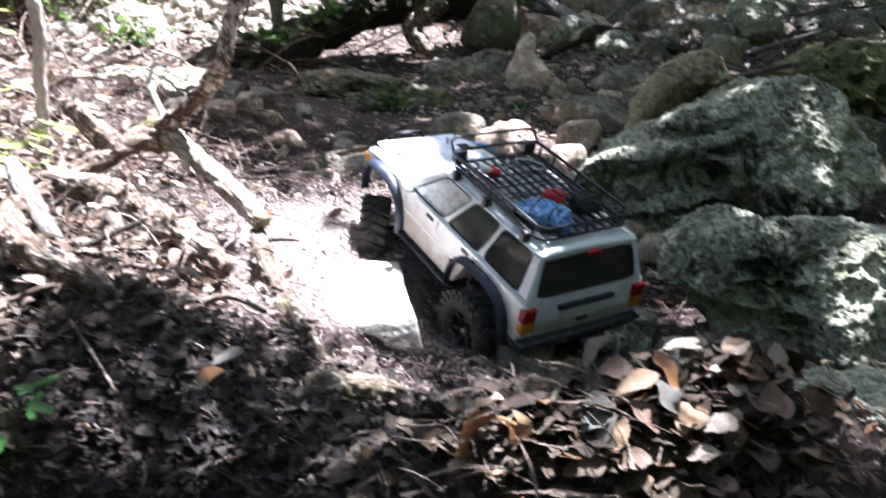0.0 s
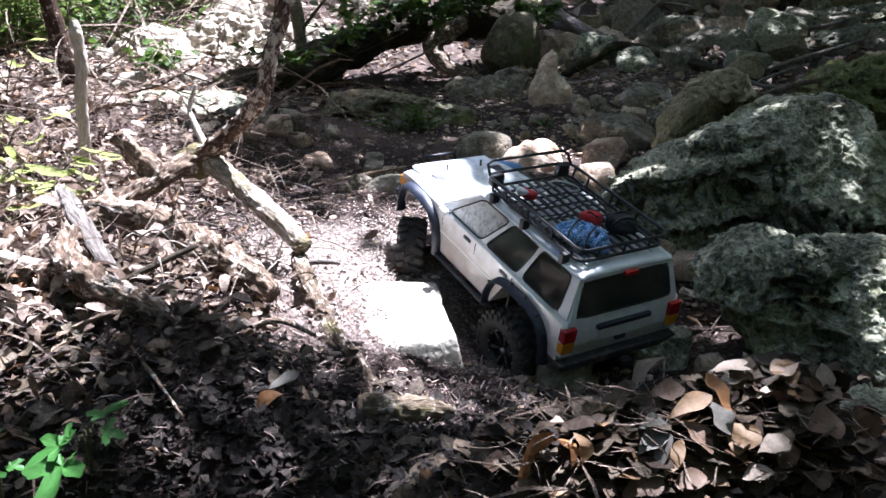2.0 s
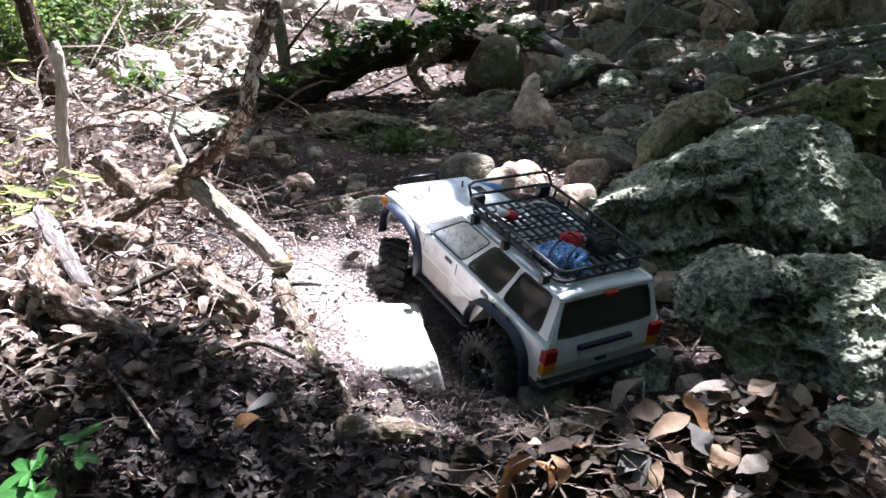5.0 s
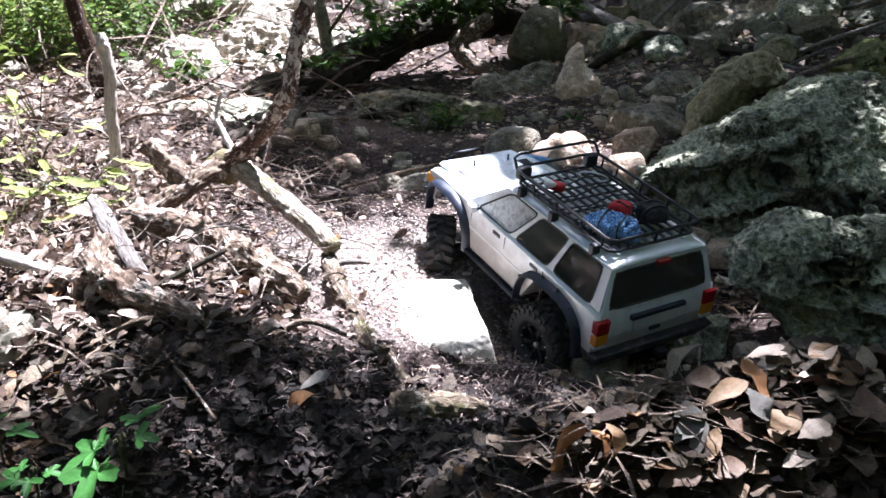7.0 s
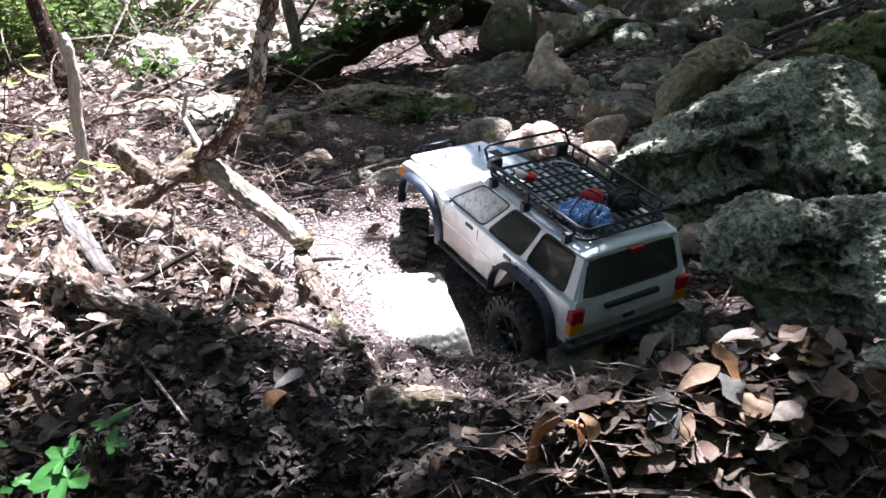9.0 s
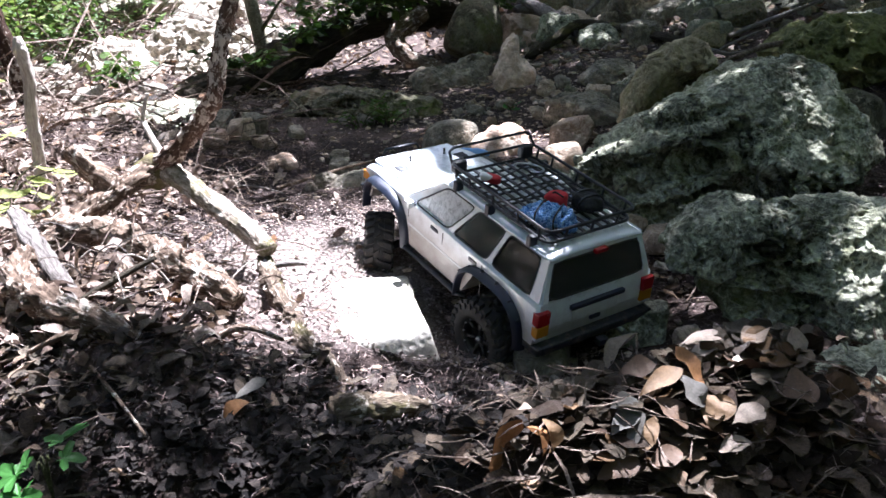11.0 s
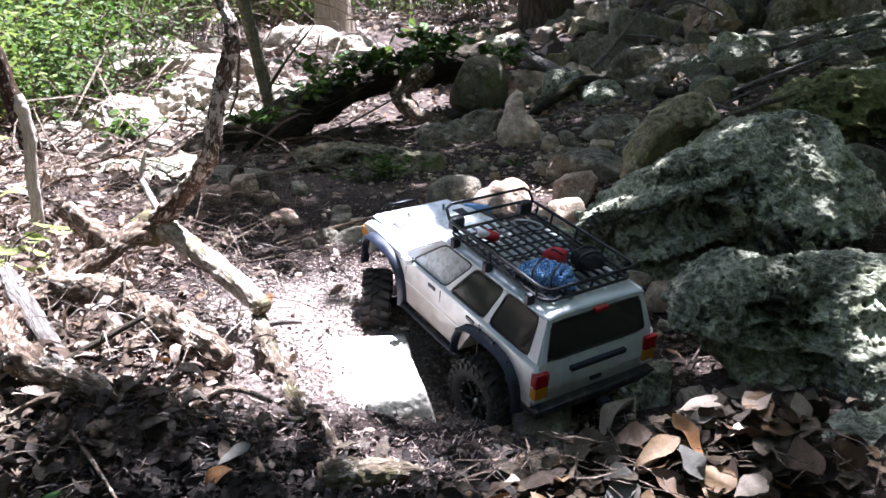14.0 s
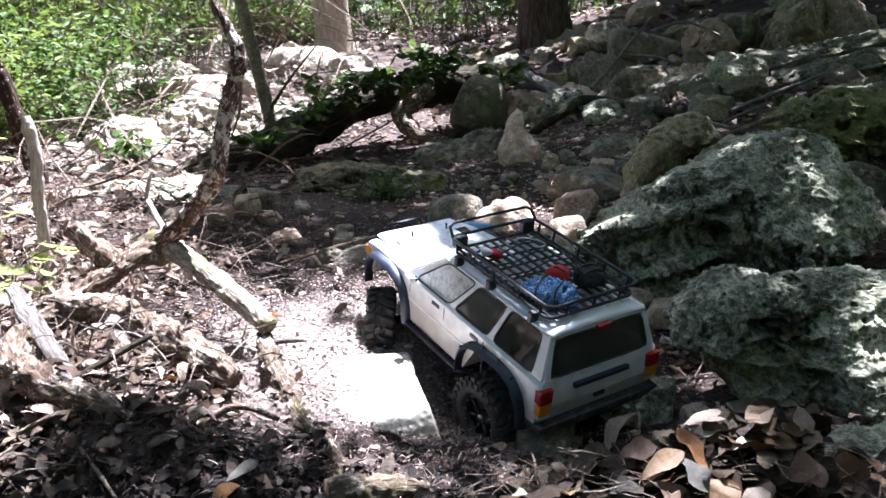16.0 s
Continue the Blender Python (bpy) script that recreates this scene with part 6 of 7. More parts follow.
SEEDLINGS = [  # foot, words, leaves: foot, tip, width
    ((-0.299, 0.600, 0.150), "bright green lobed seedling at the edge of the litter",
     [((0.001, 0.004, 0.004), (0.0, 0.062, 0.008), 0.030), ((-0.003, 0.0, 0.004), (-0.034, 0.002, -0.006), 0.030), ((-0.003, -0.003, 0.006), (-0.037, -0.026, -0.004), 0.034),
      ((-0.003, -0.010, 0.003), (-0.012, -0.062, -0.012), 0.044), ((0.003, 0.0, 0.004), (0.026, 0.005, 0.004), 0.032), ((-0.006, -0.004, 0.0), (-0.046, -0.006, -0.014), 0.026)]),
    ((-0.358, 0.575, 0.137), "low green seedling with spreading leaves in the shade",
     [((-0.002, 0.002, 0.003), (-0.026, 0.005, 0.004), 0.020), ((0.002, 0.0, 0.003), (0.022, 0.001, 0.002), 0.020), ((0.0, -0.002, 0.003), (0.006, -0.026, 0.004), 0.018), ((-0.002, -0.002, 0.003), (-0.02, -0.02, 0.003), 0.020)]),
    ((-0.412, 0.622, 0.146), "green seedling with broad leaves in the shade",
     [((0.002, 0.0, 0.003), (0.032, -0.002, 0.003), 0.026), ((-0.002, 0.003, 0.003), (-0.03, 0.024, 0.004), 0.03), ((-0.002, -0.002, 0.003), (-0.024, -0.024, 0.0), 0.028)]),
]
for j, (at, words, blades) in enumerate(SEEDLINGS):
    seedling = empty("seedling", pose(*at), words, "plant")
    for k, (foot, tip, w) in enumerate(blades):
        palmate_leaf(seedling, foot, tip, w * 1.25, 0.16, 610 + 20 * j + k)
plant("leafy_sprig", (-0.10, 2.12, gz(-0.1, 2.12)), "small green leafy sprig in front of a rock", 9, 9, 0.022, 0.09, 0.09, M_GREEN, 63, split=True)
plant("leafy_sprig", (-0.17, 2.08, gz(-0.17, 2.08)), "small green leafy sprig in front of a rock", 6, 8, 0.02, 0.08, 0.06, M_GREEN, 64, split=True)
plant("leafy_sprig", (0.20, 2.12, gz(0.2, 2.12)), "tiny green plant among stones", 5, 3, 0.028, 0.04, 0.035, M_SEEDLING, 65, split=True)
plant("leafy_sprig", (0.29, 2.05, gz(0.29, 2.05)), "tiny green plant among stones", 4, 3, 0.026, 0.035, 0.03, M_SEEDLING, 66, split=True)
for k, (x, y, h) in enumerate([(-0.66, 1.30, 0.14), (-0.72, 1.20, 0.10), (-0.80, 1.42, 0.15), (-0.95, 1.75, 0.16)]):
    plant("yellow_shrub", (x, y, gz(x, y)), "sunlit yellow-green shoots on the bank", 5, 4, 0.058, 0.15, h, M_SHOOT, 70 + k, (0.2, 0.3), split=True)
plant("ivy", (-0.30, 2.88, 0.36), "green leaves growing on the fallen log", 12, 10, 0.045, 0.22, 0.10, M_GREEN, 80)
plant("ivy", (-0.14, 2.98, 0.38), "green leaves growing on the fallen log", 16, 12, 0.05, 0.26, 0.09, M_GREEN, 85)
plant("ivy", (-0.42, 2.78, 0.3), "green leaves growing on the fallen log", 12, 10, 0.045, 0.2, 0.09, M_GREEN, 86)
plant("ivy", (0.02, 3.05, 0.42), "green leaves growing on the fallen log", 14, 12, 0.05, 0.25, 0.12, M_GREEN, 81)
plant("ivy", (0.25, 3.12, 0.36), "green leaves beside the fallen log", 12, 12, 0.045, 0.14, 0.10, M_GREEN, 82)
plant("ivy", (-0.52, 2.62, 0.25), "green leaves beside the fallen log", 7, 8, 0.045, 0.16, 0.08, M_GREEN, 83)
plant("fern", (-1.05, 2.9, gz(-1.05, 2.9)), "low green plant in dry brush", 9, 8, 0.05, 0.2, 0.14, M_GREEN, 84)

# ---- the model car ----
car = empty("model_car", pose(0.1829, 0.9968, 0.0595, -2.16, -14.73, 122.09), "silver radio-controlled off-road model car climbing over a slab", "model car")


def box_bm(x0, x1, y0, y1, z0, z1, bevel=0.0):
    bm = bmesh.new()
    bmesh.ops.create_cube(bm, size=1)
    for v in bm.verts:
        v.co = Vector((x0 if v.co.x < 0 else x1, y0 if v.co.y < 0 else y1, z0 if v.co.z < 0 else z1))
    if bevel:
        bmesh.ops.bevel(bm, geom=bm.edges[:], offset=bevel, segments=2, affect="EDGES", profile=0.6)
    return bm


def cbox(name, x0, x1, y0, y1, z0, z1, mat, parent, label="", bevel=0.001):
    return part(name, box_bm(x0, x1, y0, y1, z0, z1, bevel), mat, parent, label, smooth=False)


def rod(name, pts, radius, mat, parent, label="", seg=8, closed=False):
    """A round bar along straight or curved stretches."""
    pts = [Vector(p) for p in pts]
    verts, faces = [], []
    n = len(pts)
    for i, p in enumerate(pts):
        a = pts[i - 1] if i or closed else p
        b = pts[(i + 1) % n] if i < n - 1 or closed else p
        t = (b - a).normalized()
        s = t.cross(Vector((0.13, 0.21, 0.97)) if abs(t.z) < 0.9 else Vector((1, 0.1, 0))).normalized()
        u = t.cross(s)
        for k in range(seg):
            q = 2 * math.pi * k / seg
            verts.append(tuple(p + radius * (math.cos(q) * s + math.sin(q) * u)))
    for i in range(n if closed else n - 1):
        j = (i + 1) % n
        for k in range(seg):
            faces.append([i * seg + k, i * seg + (k + 1) % seg, j * seg + (k + 1) % seg, j * seg + k])
    if not closed:
        faces += [list(range(seg))[::-1], [(n - 1) * seg + k for k in range(seg)]]
    return part(name, (verts, faces), mat, parent, label)


def rounded_loop(x0, x1, y0, y1, z, r, n=5):
    out = []
    for cx, cy, a0 in ((x1 - r, y1 - r, 0), (x0 + r, y1 - r, 90), (x0 + r, y0 + r, 180), (x1 - r, y0 + r, 270)):
        for k in range(n):
            a = radians(a0 + 90 * k / (n - 1))
            out.append((cx + r * math.cos(a), cy + r * math.sin(a), z))
    return out


REAR_X, FRONT_X, ARCH = 0.090, 0.352, 0.058


def arch(cx, top):
    """Points of a wheel opening from its front foot to its rear foot."""
    return [(cx + ARCH * 1.02, 0.0), (cx + ARCH * 0.86, top * 0.62), (cx + ARCH * 0.55, top * 0.95), (cx - ARCH * 0.5, top * 0.95), (cx - ARCH * 0.88, top * 0.62), (cx - ARCH * 1.06, 0.0)]


side = [(0.004, 0.006), (0.0, 0.03), (0.004, 0.064), (0.15, 0.066), (0.29, 0.067), (0.335, 0.066), (0.39, 0.063), (0.425, 0.057), (0.434, 0.050), (0.436, 0.014)]
front_arch = [(x, max(z, 0.012 if x > FRONT_X else 0.0)) for x, z in arch(FRONT_X, 0.052)]
outline = side + front_arch + arch(REAR_X, 0.046)


def body_bm():
    bm = bmesh.new()
    rings = []
    for y, ins in ((-0.0925, 0.035), (-0.0905, 0.012), (-0.0865, 0.0), (0.0865, 0.0), (0.0905, 0.012), (0.0925, 0.035)):
        ring = []
        for x, z in outline:
            taper = 1.0 - 0.13 * max(0.0, (x - 0.30) / 0.13) ** 1.5
            upper = 1.0 - 0.35 * max(0.0, z - 0.035)
            zz = z - (0.10 * ins if z > 0.05 else 0.0)
            ring.append(bm.verts.new((0.21 + (x - 0.21) * (1 - 0.25 * ins), y * taper * upper, zz)))
        rings.append(ring)
    n = len(outline)
    for a, b in zip(rings, rings[1:]):
        for k in range(n):
            bm.faces.new((a[k], a[(k + 1) % n], b[(k + 1) % n], b[k]))
    for ring, flip in ((rings[0], False), (rings[-1], True)):
        f = bm.faces.new(ring if not flip else ring[::-1])
        bmesh.ops.triangulate(bm, faces=[f], ngon_method="EAR_CLIP")
    return bm


body = part("body", body_bm(), M_PAINT, car, "silver body shell with dust and scratches", smooth=False)
for p in body.data.polygons:
    p.use_smooth = abs(p.normal.y) < 0.9 and p.area < 0.002

# upper body: pillars and roof as a frame with real openings
BELT, TOP = 0.0655, 0.116


def at_face(a, b, c, d, u, v):
    """A place on a four-cornered face: a, b along the foot, d, c along the head."""
    a, b, c, d = map(Vector, (a, b, c, d))
    return (a * (1 - u) + b * u) * (1 - v) + (d * (1 - u) + c * u) * v


def framed(name, quad, us, holes, vs, parent, thick=0.004, mat=None, label=""):
    """A face split at us and vs, with the cells in holes left open; given thickness."""
    bm = bmesh.new()
    grid = [[bm.verts.new(at_face(*quad, u, v)) for u in us] for v in vs]
    for j in range(len(vs) - 1):
        for i in range(len(us) - 1):
            if (i, j) not in holes:
                bm.faces.new((grid[j][i], grid[j][i + 1], grid[j + 1][i + 1], grid[j + 1][i]))
    bmesh.ops.recalc_face_normals(bm, faces=bm.faces)
    bmesh.ops.solidify(bm, geom=bm.faces[:], thickness=thick)
    return part(name, bm, mat or M_PAINT, parent, label, smooth=False)


def pane(quad, u0, u1, v0, v1, parent, label="", mat=None):
    q = [at_face(*quad, u, v) for u, v in ((u0, v0), (u1, v0), (u1, v1), (u0, v1))]
    bm = bmesh.new()
    bm.faces.new([bm.verts.new(p) for p in q])
    bmesh.ops.recalc_face_normals(bm, faces=bm.faces)
    bmesh.ops.solidify(bm, geom=bm.faces[:], thickness=0.0008)
    ob = part("window", bm, mat or M_GLASS, parent, label, smooth=False)
    ob.visible_shadow = False
    return ob


def seal(quad, u0, u1, v0, v1, parent):
    """Black rubber round a window, with rounded corners."""
    ru, rv = 0.12 * (u1 - u0), 0.14 * (v1 - v0)
    loop = []
    for cu, cv, a0 in ((u1 - ru, v1 - rv, 0), (u0 + ru, v1 - rv, 90), (u0 + ru, v0 + rv, 180), (u1 - ru, v0 + rv, 270)):
        for k in range(4):
            a = radians(a0 + 30 * k)
            loop.append(at_face(*quad, cu + ru * math.cos(a), cv + rv * math.sin(a)))
    rod("window_seal", loop, 0.0011, M_RUBBER, parent, seg=6, closed=True)


HB, HT = 0.0875, 0.0715
for s, word in ((1, "left"), (-1, "right")):
    quad = ((0.006, s * HB, BELT), (0.300, s * HB, BELT), (0.232, s * HT, TOP), (0.016, s * HT, TOP))
    us, vs = [0.0, 0.06, 0.322, 0.361, 0.610, 0.650, 0.93, 1.0], [0.0, 0.02, 0.92, 1.0]
    framed("side_frame", quad, us, {(1, 1), (3, 1), (5, 1)}, vs, body)
    inner = [tuple(Vector(c) - Vector((0, s * 0.0022, 0))) for c in quad]
    for (i, lab) in ((1, "dusty tinted rear quarter window"), (3, "tinted rear door window"), (5, "dusty front door window, whitened for the sky's reflection")):
        pane(inner, us[i] - 0.004, us[i + 1] + 0.004, vs[1] - 0.01, vs[2] + 0.01, body, lab, M_WHITEGLASS if i == 5 else None)
        seal(quad, us[i], us[i + 1], vs[1], vs[2], body)
rear_quad = ((0.0035, HB - 0.004, 0.0645), (0.0035, -HB + 0.004, 0.0645), (0.016, -HT, TOP), (0.016, HT, TOP))
framed("tailgate_frame", rear_quad, [0.0, 0.05, 0.95, 1.0], {(1, 1)}, [0.0, 0.03, 0.88, 1.0], body)
seal(rear_quad, 0.05, 0.95, 0.03, 0.88, body)
pane([tuple(Vector(c) + Vector((0.002, 0, 0))) for c in rear_quad], 0.046, 0.954, 0.02, 0.89, body, "dusty tinted tailgate window")
front_quad = ((0.300, HB - 0.003, BELT), (0.300, -HB + 0.003, BELT), (0.232, -HT, TOP), (0.232, HT, TOP))
framed("windscreen_frame", front_quad, [0.0, 0.06, 0.94, 1.0], {(1, 1)}, [0.0, 0.06, 0.92, 1.0], body)
pane([tuple(Vector(c) - Vector((0.002, 0, 0.001))) for c in front_quad], 0.055, 0.945, 0.05, 0.93, body, "dusty windscreen", M_WHITEGLASS)


def roof_bm():
    bm = bmesh.new()
    xs = [0.013, 0.018, 0.03, 0.09, 0.15, 0.20, 0.226, 0.234]
    ys = [-0.0725, -0.069, -0.06, -0.03, 0, 0.03, 0.06, 0.069, 0.0725]
    g = []
    for x in xs:
        row = []
        for y in ys:
            crown = 0.0065 * (1 - (abs(y) / 0.0725) ** 4) * min(1, (x - 0.011) / 0.008, (0.238 - x) / 0.012)
            row.append(bm.verts.new((x, y, TOP - 0.001 + crown)))
        g.append(row)
    for i in range(len(xs) - 1):
        for j in range(len(ys) - 1):
            bm.faces.new((g[i][j], g[i + 1][j], g[i + 1][j + 1], g[i][j + 1]))
    bmesh.ops.recalc_face_normals(bm, faces=bm.faces)
    bmesh.ops.solidify(bm, geom=bm.faces[:], thickness=0.002)
    return bm


roof = part("roof", roof_bm(), M_PAINT, car, "silver roof with raised ribs")
for y in (-0.05, -0.025, 0.0, 0.025, 0.05):
    cbox("roof_rib", 0.03, 0.215, y - 0.003, y + 0.003, 0.1195, 0.1226, M_PAINT, roof, bevel=0.0012)
for s in (1, -1):
    rod("drip_rail", [(0.018, s * 0.0735, 0.1155), (0.12, s * 0.0738, 0.1162), (0.23, s * 0.0735, 0.1155), (0.296, s * 0.0885, 0.069)], 0.0013, M_PAINT, roof, seg=6)

# bonnet with its louvres, wipers and washers
hood_bm = bmesh.new()
hx, hy = [0.302, 0.33, 0.36, 0.39, 0.415, 0.427], [-0.07, -0.066, -0.045, -0.04, 0, 0.04, 0.045, 0.066, 0.07]
g = [[hood_bm.verts.new((x, y * (1 - 0.7 * max(0, x - 0.34)), 0.0675 - 0.0062 * ((x - 0.30) / 0.13) ** 1.6 * 1.2 - (0.002 if abs(y) > 0.068 else 0) + (0.003 if abs(y) < 0.042 and 0.305 < x < 0.425 else 0) + 0.0012)) for y in hy] for x in hx]
for i in range(len(hx) - 1):
    for j in range(len(hy) - 1):
        hood_bm.faces.new((g[i][j], g[i + 1][j], g[i + 1][j + 1], g[i][j + 1]))
bmesh.ops.recalc_face_normals(hood_bm, faces=hood_bm.faces)
bmesh.ops.solidify(hood_bm, geom=hood_bm.faces[:], thickness=-0.0025)
hood = part("bonnet", hood_bm, M_PAINT, car, "dusty silver bonnet", smooth=False)
for s in (1, -1):
    vent = cbox("louvre", 0.358, 0.382, s * 0.052 - 0.009, s * 0.052 + 0.009, 0.0655, 0.0695, M_RIM, hood, "grey bonnet louvre", 0.0006)
    for k in range(5):
        cbox("slat", 0.360 + k * 0.0045, 0.3622 + k * 0.0045, s * 0.052 - 0.008, s * 0.052 + 0.008, 0.0693, 0.0702, M_TRIM, vent, bevel=0.0003)
    rod("body_post", [(0.385, s * 0.03, 0.064), (0.387, s * 0.03, 0.079)], 0.0016, M_RIM, hood, "black body post")
    rod("body_clip", [(0.379, s * 0.027, 0.0745), (0.394, s * 0.034, 0.0745)], 0.0009, M_STEEL, hood, "wire body clip", seg=6)
    rod("wiper", [(0.305, s * 0.035, 0.0705), (0.285, s * 0.0, 0.0805)], 0.001, M_RIM, car, "black windscreen wiper", seg=6)

# sides: mouldings, handles, mirrors, flares, side steps
for s in (1, -1):
    cbox("moulding", 0.148, 0.293, s * 0.0915 - 0.0012, s * 0.0915 + 0.0012, 0.030, 0.0335, M_STRIPE, body, "pale side moulding", 0.0008)
    cbox("belt_moulding", 0.008, 0.31, s * 0.0895 - 0.001, s * 0.0895 + 0.001, 0.0605, 0.0625, M_STRIPE, body, "pale belt moulding", 0.0006)
    for x in (0.123, 0.212):
        cbox("door_handle", x, x + 0.017, s * 0.0915 - 0.0016, s * 0.0915 + 0.0016, 0.0525, 0.0575, M_TRIM, body, "black door handle", 0.001)
    for x in (0.112, 0.2, 0.286):
        cbox("door_gap", x - 0.0006, x + 0.0006, s * 0.0918 - 0.0004, s * 0.0918 + 0.0004, 0.012, 0.06, M_RIM, body, "", 0.0)
    m = cbox("mirror", 0.268, 0.283, s * 0.094, s * 0.104, 0.064, 0.074, M_PAINT, car, "small silver door mirror", 0.003)
    cbox("mirror_arm", 0.272, 0.28, s * 0.086, s * 0.096, 0.064, 0.069, M_TRIM, m, "", 0.001)
    rod("side_step", [(0.145, s * 0.088, -0.006), (0.15, s * 0.098, -0.004), (0.29, s * 0.098, -0.004), (0.295, s * 0.088, -0.006)], 0.0032, M_RACK, car, "black tubular side step")
    for x in (0.17, 0.27):
        rod("step_bracket", [(x, s * 0.098, -0.004), (x, s * 0.075, 0.004)], 0.002, M_RACK, car, "")


def flare_bm(cx, top, s):
    key = [(cx + ARCH * 1.12, -0.006), (cx + ARCH * 1.08, top * 0.35), (cx + ARCH * 0.90, top * 0.76), (cx + ARCH * 0.55, top * 1.0), (cx, top * 1.05), (cx - ARCH * 0.55, top * 1.0), (cx - ARCH * 0.92, top * 0.75), (cx - ARCH * 1.10, top * 0.35), (cx - ARCH * 1.16, -0.006)]
    pts = [(p[0], p[1]) for p in spline([(x, z, 0) for x, z in key], 40)]
    bm = bmesh.new()
    rows = []
    for i, (x, z) in enumerate(pts):
        dx, dz = x - cx, z - top * 0.25
        l = math.hypot(dx, dz)
        ox, oz = dx / l, dz / l
        taper = 1 - 0.1 * max(0.0, (x - 0.36) / 0.06) ** 1.5
        prof = ((0.005, 0.089), (0.0042, 0.096), (0.0018, 0.1015), (-0.002, 0.1035), (-0.0036, 0.1015), (-0.0025, 0.088))
        rows.append([bm.verts.new((x + ox * a, s * b * taper, z + oz * a)) for a, b in prof])
    for a, b in zip(rows, rows[1:]):
        for k in range(6):
            bm.faces.new((a[k], a[(k + 1) % 6], b[(k + 1) % 6], b[k]))
    bm.faces.new(rows[0])
    bm.faces.new(rows[-1][::-1])
    return bm


for cx, top in ((REAR_X, 0.048), (FRONT_X, 0.054)):
    for s in (1, -1):
        fl = part("wheel_flare", flare_bm(cx, top, s), M_TRIM, car, "dark blue-black plastic wheel arch flare")
        fl.data.set_sharp_from_angle(angle=radians(50))
        for k in range(6):
            a = radians(25 + 26 * k)
            rod("bolt", [(cx + 0.068 * math.cos(a), s * 0.094, top * 0.25 + 0.046 * math.sin(a)), (cx + 0.068 * math.cos(a), s * 0.0985, top * 0.25 + 0.046 * math.sin(a))], 0.0016, M_RACK, fl, "", seg=6)

# tail: lamps, garnish, plate recess, bumper, hitch
for s in (1, -1):
    lamp = cbox("tail_lamp", -0.003, 0.008, min(s * 0.074, s * 0.0925), max(s * 0.074, s * 0.0925), 0.038, 0.056, M_RED, car, "red tail lamp", 0.0015)
    cbox("indicator", -0.003, 0.008, min(s * 0.074, s * 0.0925), max(s * 0.074, s * 0.0925), 0.0225, 0.0375, M_AMBER, lamp, "amber lamp lens", 0.0015)
    cbox("lamp_foot", -0.002, 0.008, min(s * 0.075, s * 0.092), max(s * 0.075, s * 0.092), 0.0185, 0.022, M_STRIPE, lamp, "pale lamp edge", 0.0008)
cbox("brake_lamp", 0.0055, 0.012, -0.0095, 0.0095, 0.1112, 0.1162, M_RED, car, "red high brake lamp", 0.001)
garnish = cbox("tailgate_garnish", -0.004, 0.002, -0.042, 0.042, 0.047, 0.053, M_TRIM, body, "black tailgate handle strip", 0.001)
cbox("plate_recess", -0.0015, 0.002, -0.036, 0.036, 0.028, 0.0465, M_PAINT, body, "", 0.0015)
cbox("latch", -0.0035, 0.0, -0.007, 0.009, 0.0235, 0.029, M_TRIM, body, "black tailgate latch", 0.0008)
bumper = cbox("rear_bumper", -0.010, 0.006, -0.086, 0.086, 0.0, 0.0115, M_SCUFFED, car, "black rear bumper", 0.003)
for s in (1, -1):
    cbox("bumper_end", -0.009, 0.024, min(s * 0.084, s * 0.093), max(s * 0.084, s * 0.093), 0.0, 0.011, M_SCUFFED, bumper, "", 0.003)
cbox("hitch", -0.024, -0.014, -0.007, 0.007, -0.004, 0.004, M_RACK, bumper, "black tow hitch", 0.001)
rod("exhaust", [(-0.012, -0.045, -0.008), (0.03, -0.045, -0.006)], 0.004, M_STEEL, car, "exhaust pipe")
# nose: grille, lamps, bumper with hoop
grille = cbox("grille", 0.4335, 0.4385, -0.05, 0.05, 0.022, 0.05, M_RIM, car, "black grille", 0.001)
for k in range(9):
    y = -0.042 + k * 0.0105
    cbox("bar", 0.436, 0.4405, y - 0.0022, y + 0.0022, 0.023, 0.049, M_PAINT, grille, "", 0.0008)
for s in (1, -1):
    hl = cbox("headlamp", 0.434, 0.4395, min(s * 0.051, s * 0.073), max(s * 0.051, s * 0.073), 0.026, 0.048, M_WHITE, car, "square headlamp", 0.002)
    cbox("side_marker", 0.415, 0.437, min(s * 0.0735, s * 0.0815), max(s * 0.0735, s * 0.0815), 0.032, 0.046, M_AMBER, car, "amber front side lamp", 0.0015)
fb = cbox("front_bumper", 0.438, 0.455, -0.075, 0.075, 0.0, 0.014, M_RACK, car, "black front bumper", 0.003)
rod("bull_bar", [(0.452, 0.036, 0.012), (0.462, 0.034, 0.045), (0.463, 0.028, 0.056), (0.463, -0.028, 0.056), (0.462, -0.034, 0.045), (0.452, -0.036, 0.012)], 0.0026, M_RACK, fb, "black tubular bull bar")

# chassis
ch = cbox("chassis_rail", 0.03, 0.42, -0.040, -0.032, -0.008, 0.006, M_RIM, car, "black chassis rail", 0.001)
cbox("chassis_rail", 0.03, 0.42, 0.032, 0.040, -0.008, 0.006, M_RIM, car, "black chassis rail", 0.001)
cbox("skid_plate", 0.18, 0.27, -0.035, 0.035, -0.014, -0.007, M_RIM, car, "black skid plate", 0.002)
cbox("floor_pan", 0.15, 0.30, -0.085, 0.085, -0.001, 0.002, M_RIM, car, "black floor under the shell", 0.0)
WHEELS = [  # x, y, z, steer, side
    (0.356, 0.097, -0.046, -31, 1), (0.352, -0.090, -0.024, -26, -1), (0.090, 0.090, -0.036, 0, 1), (0.090, -0.090, -0.030, 0, -1),
]
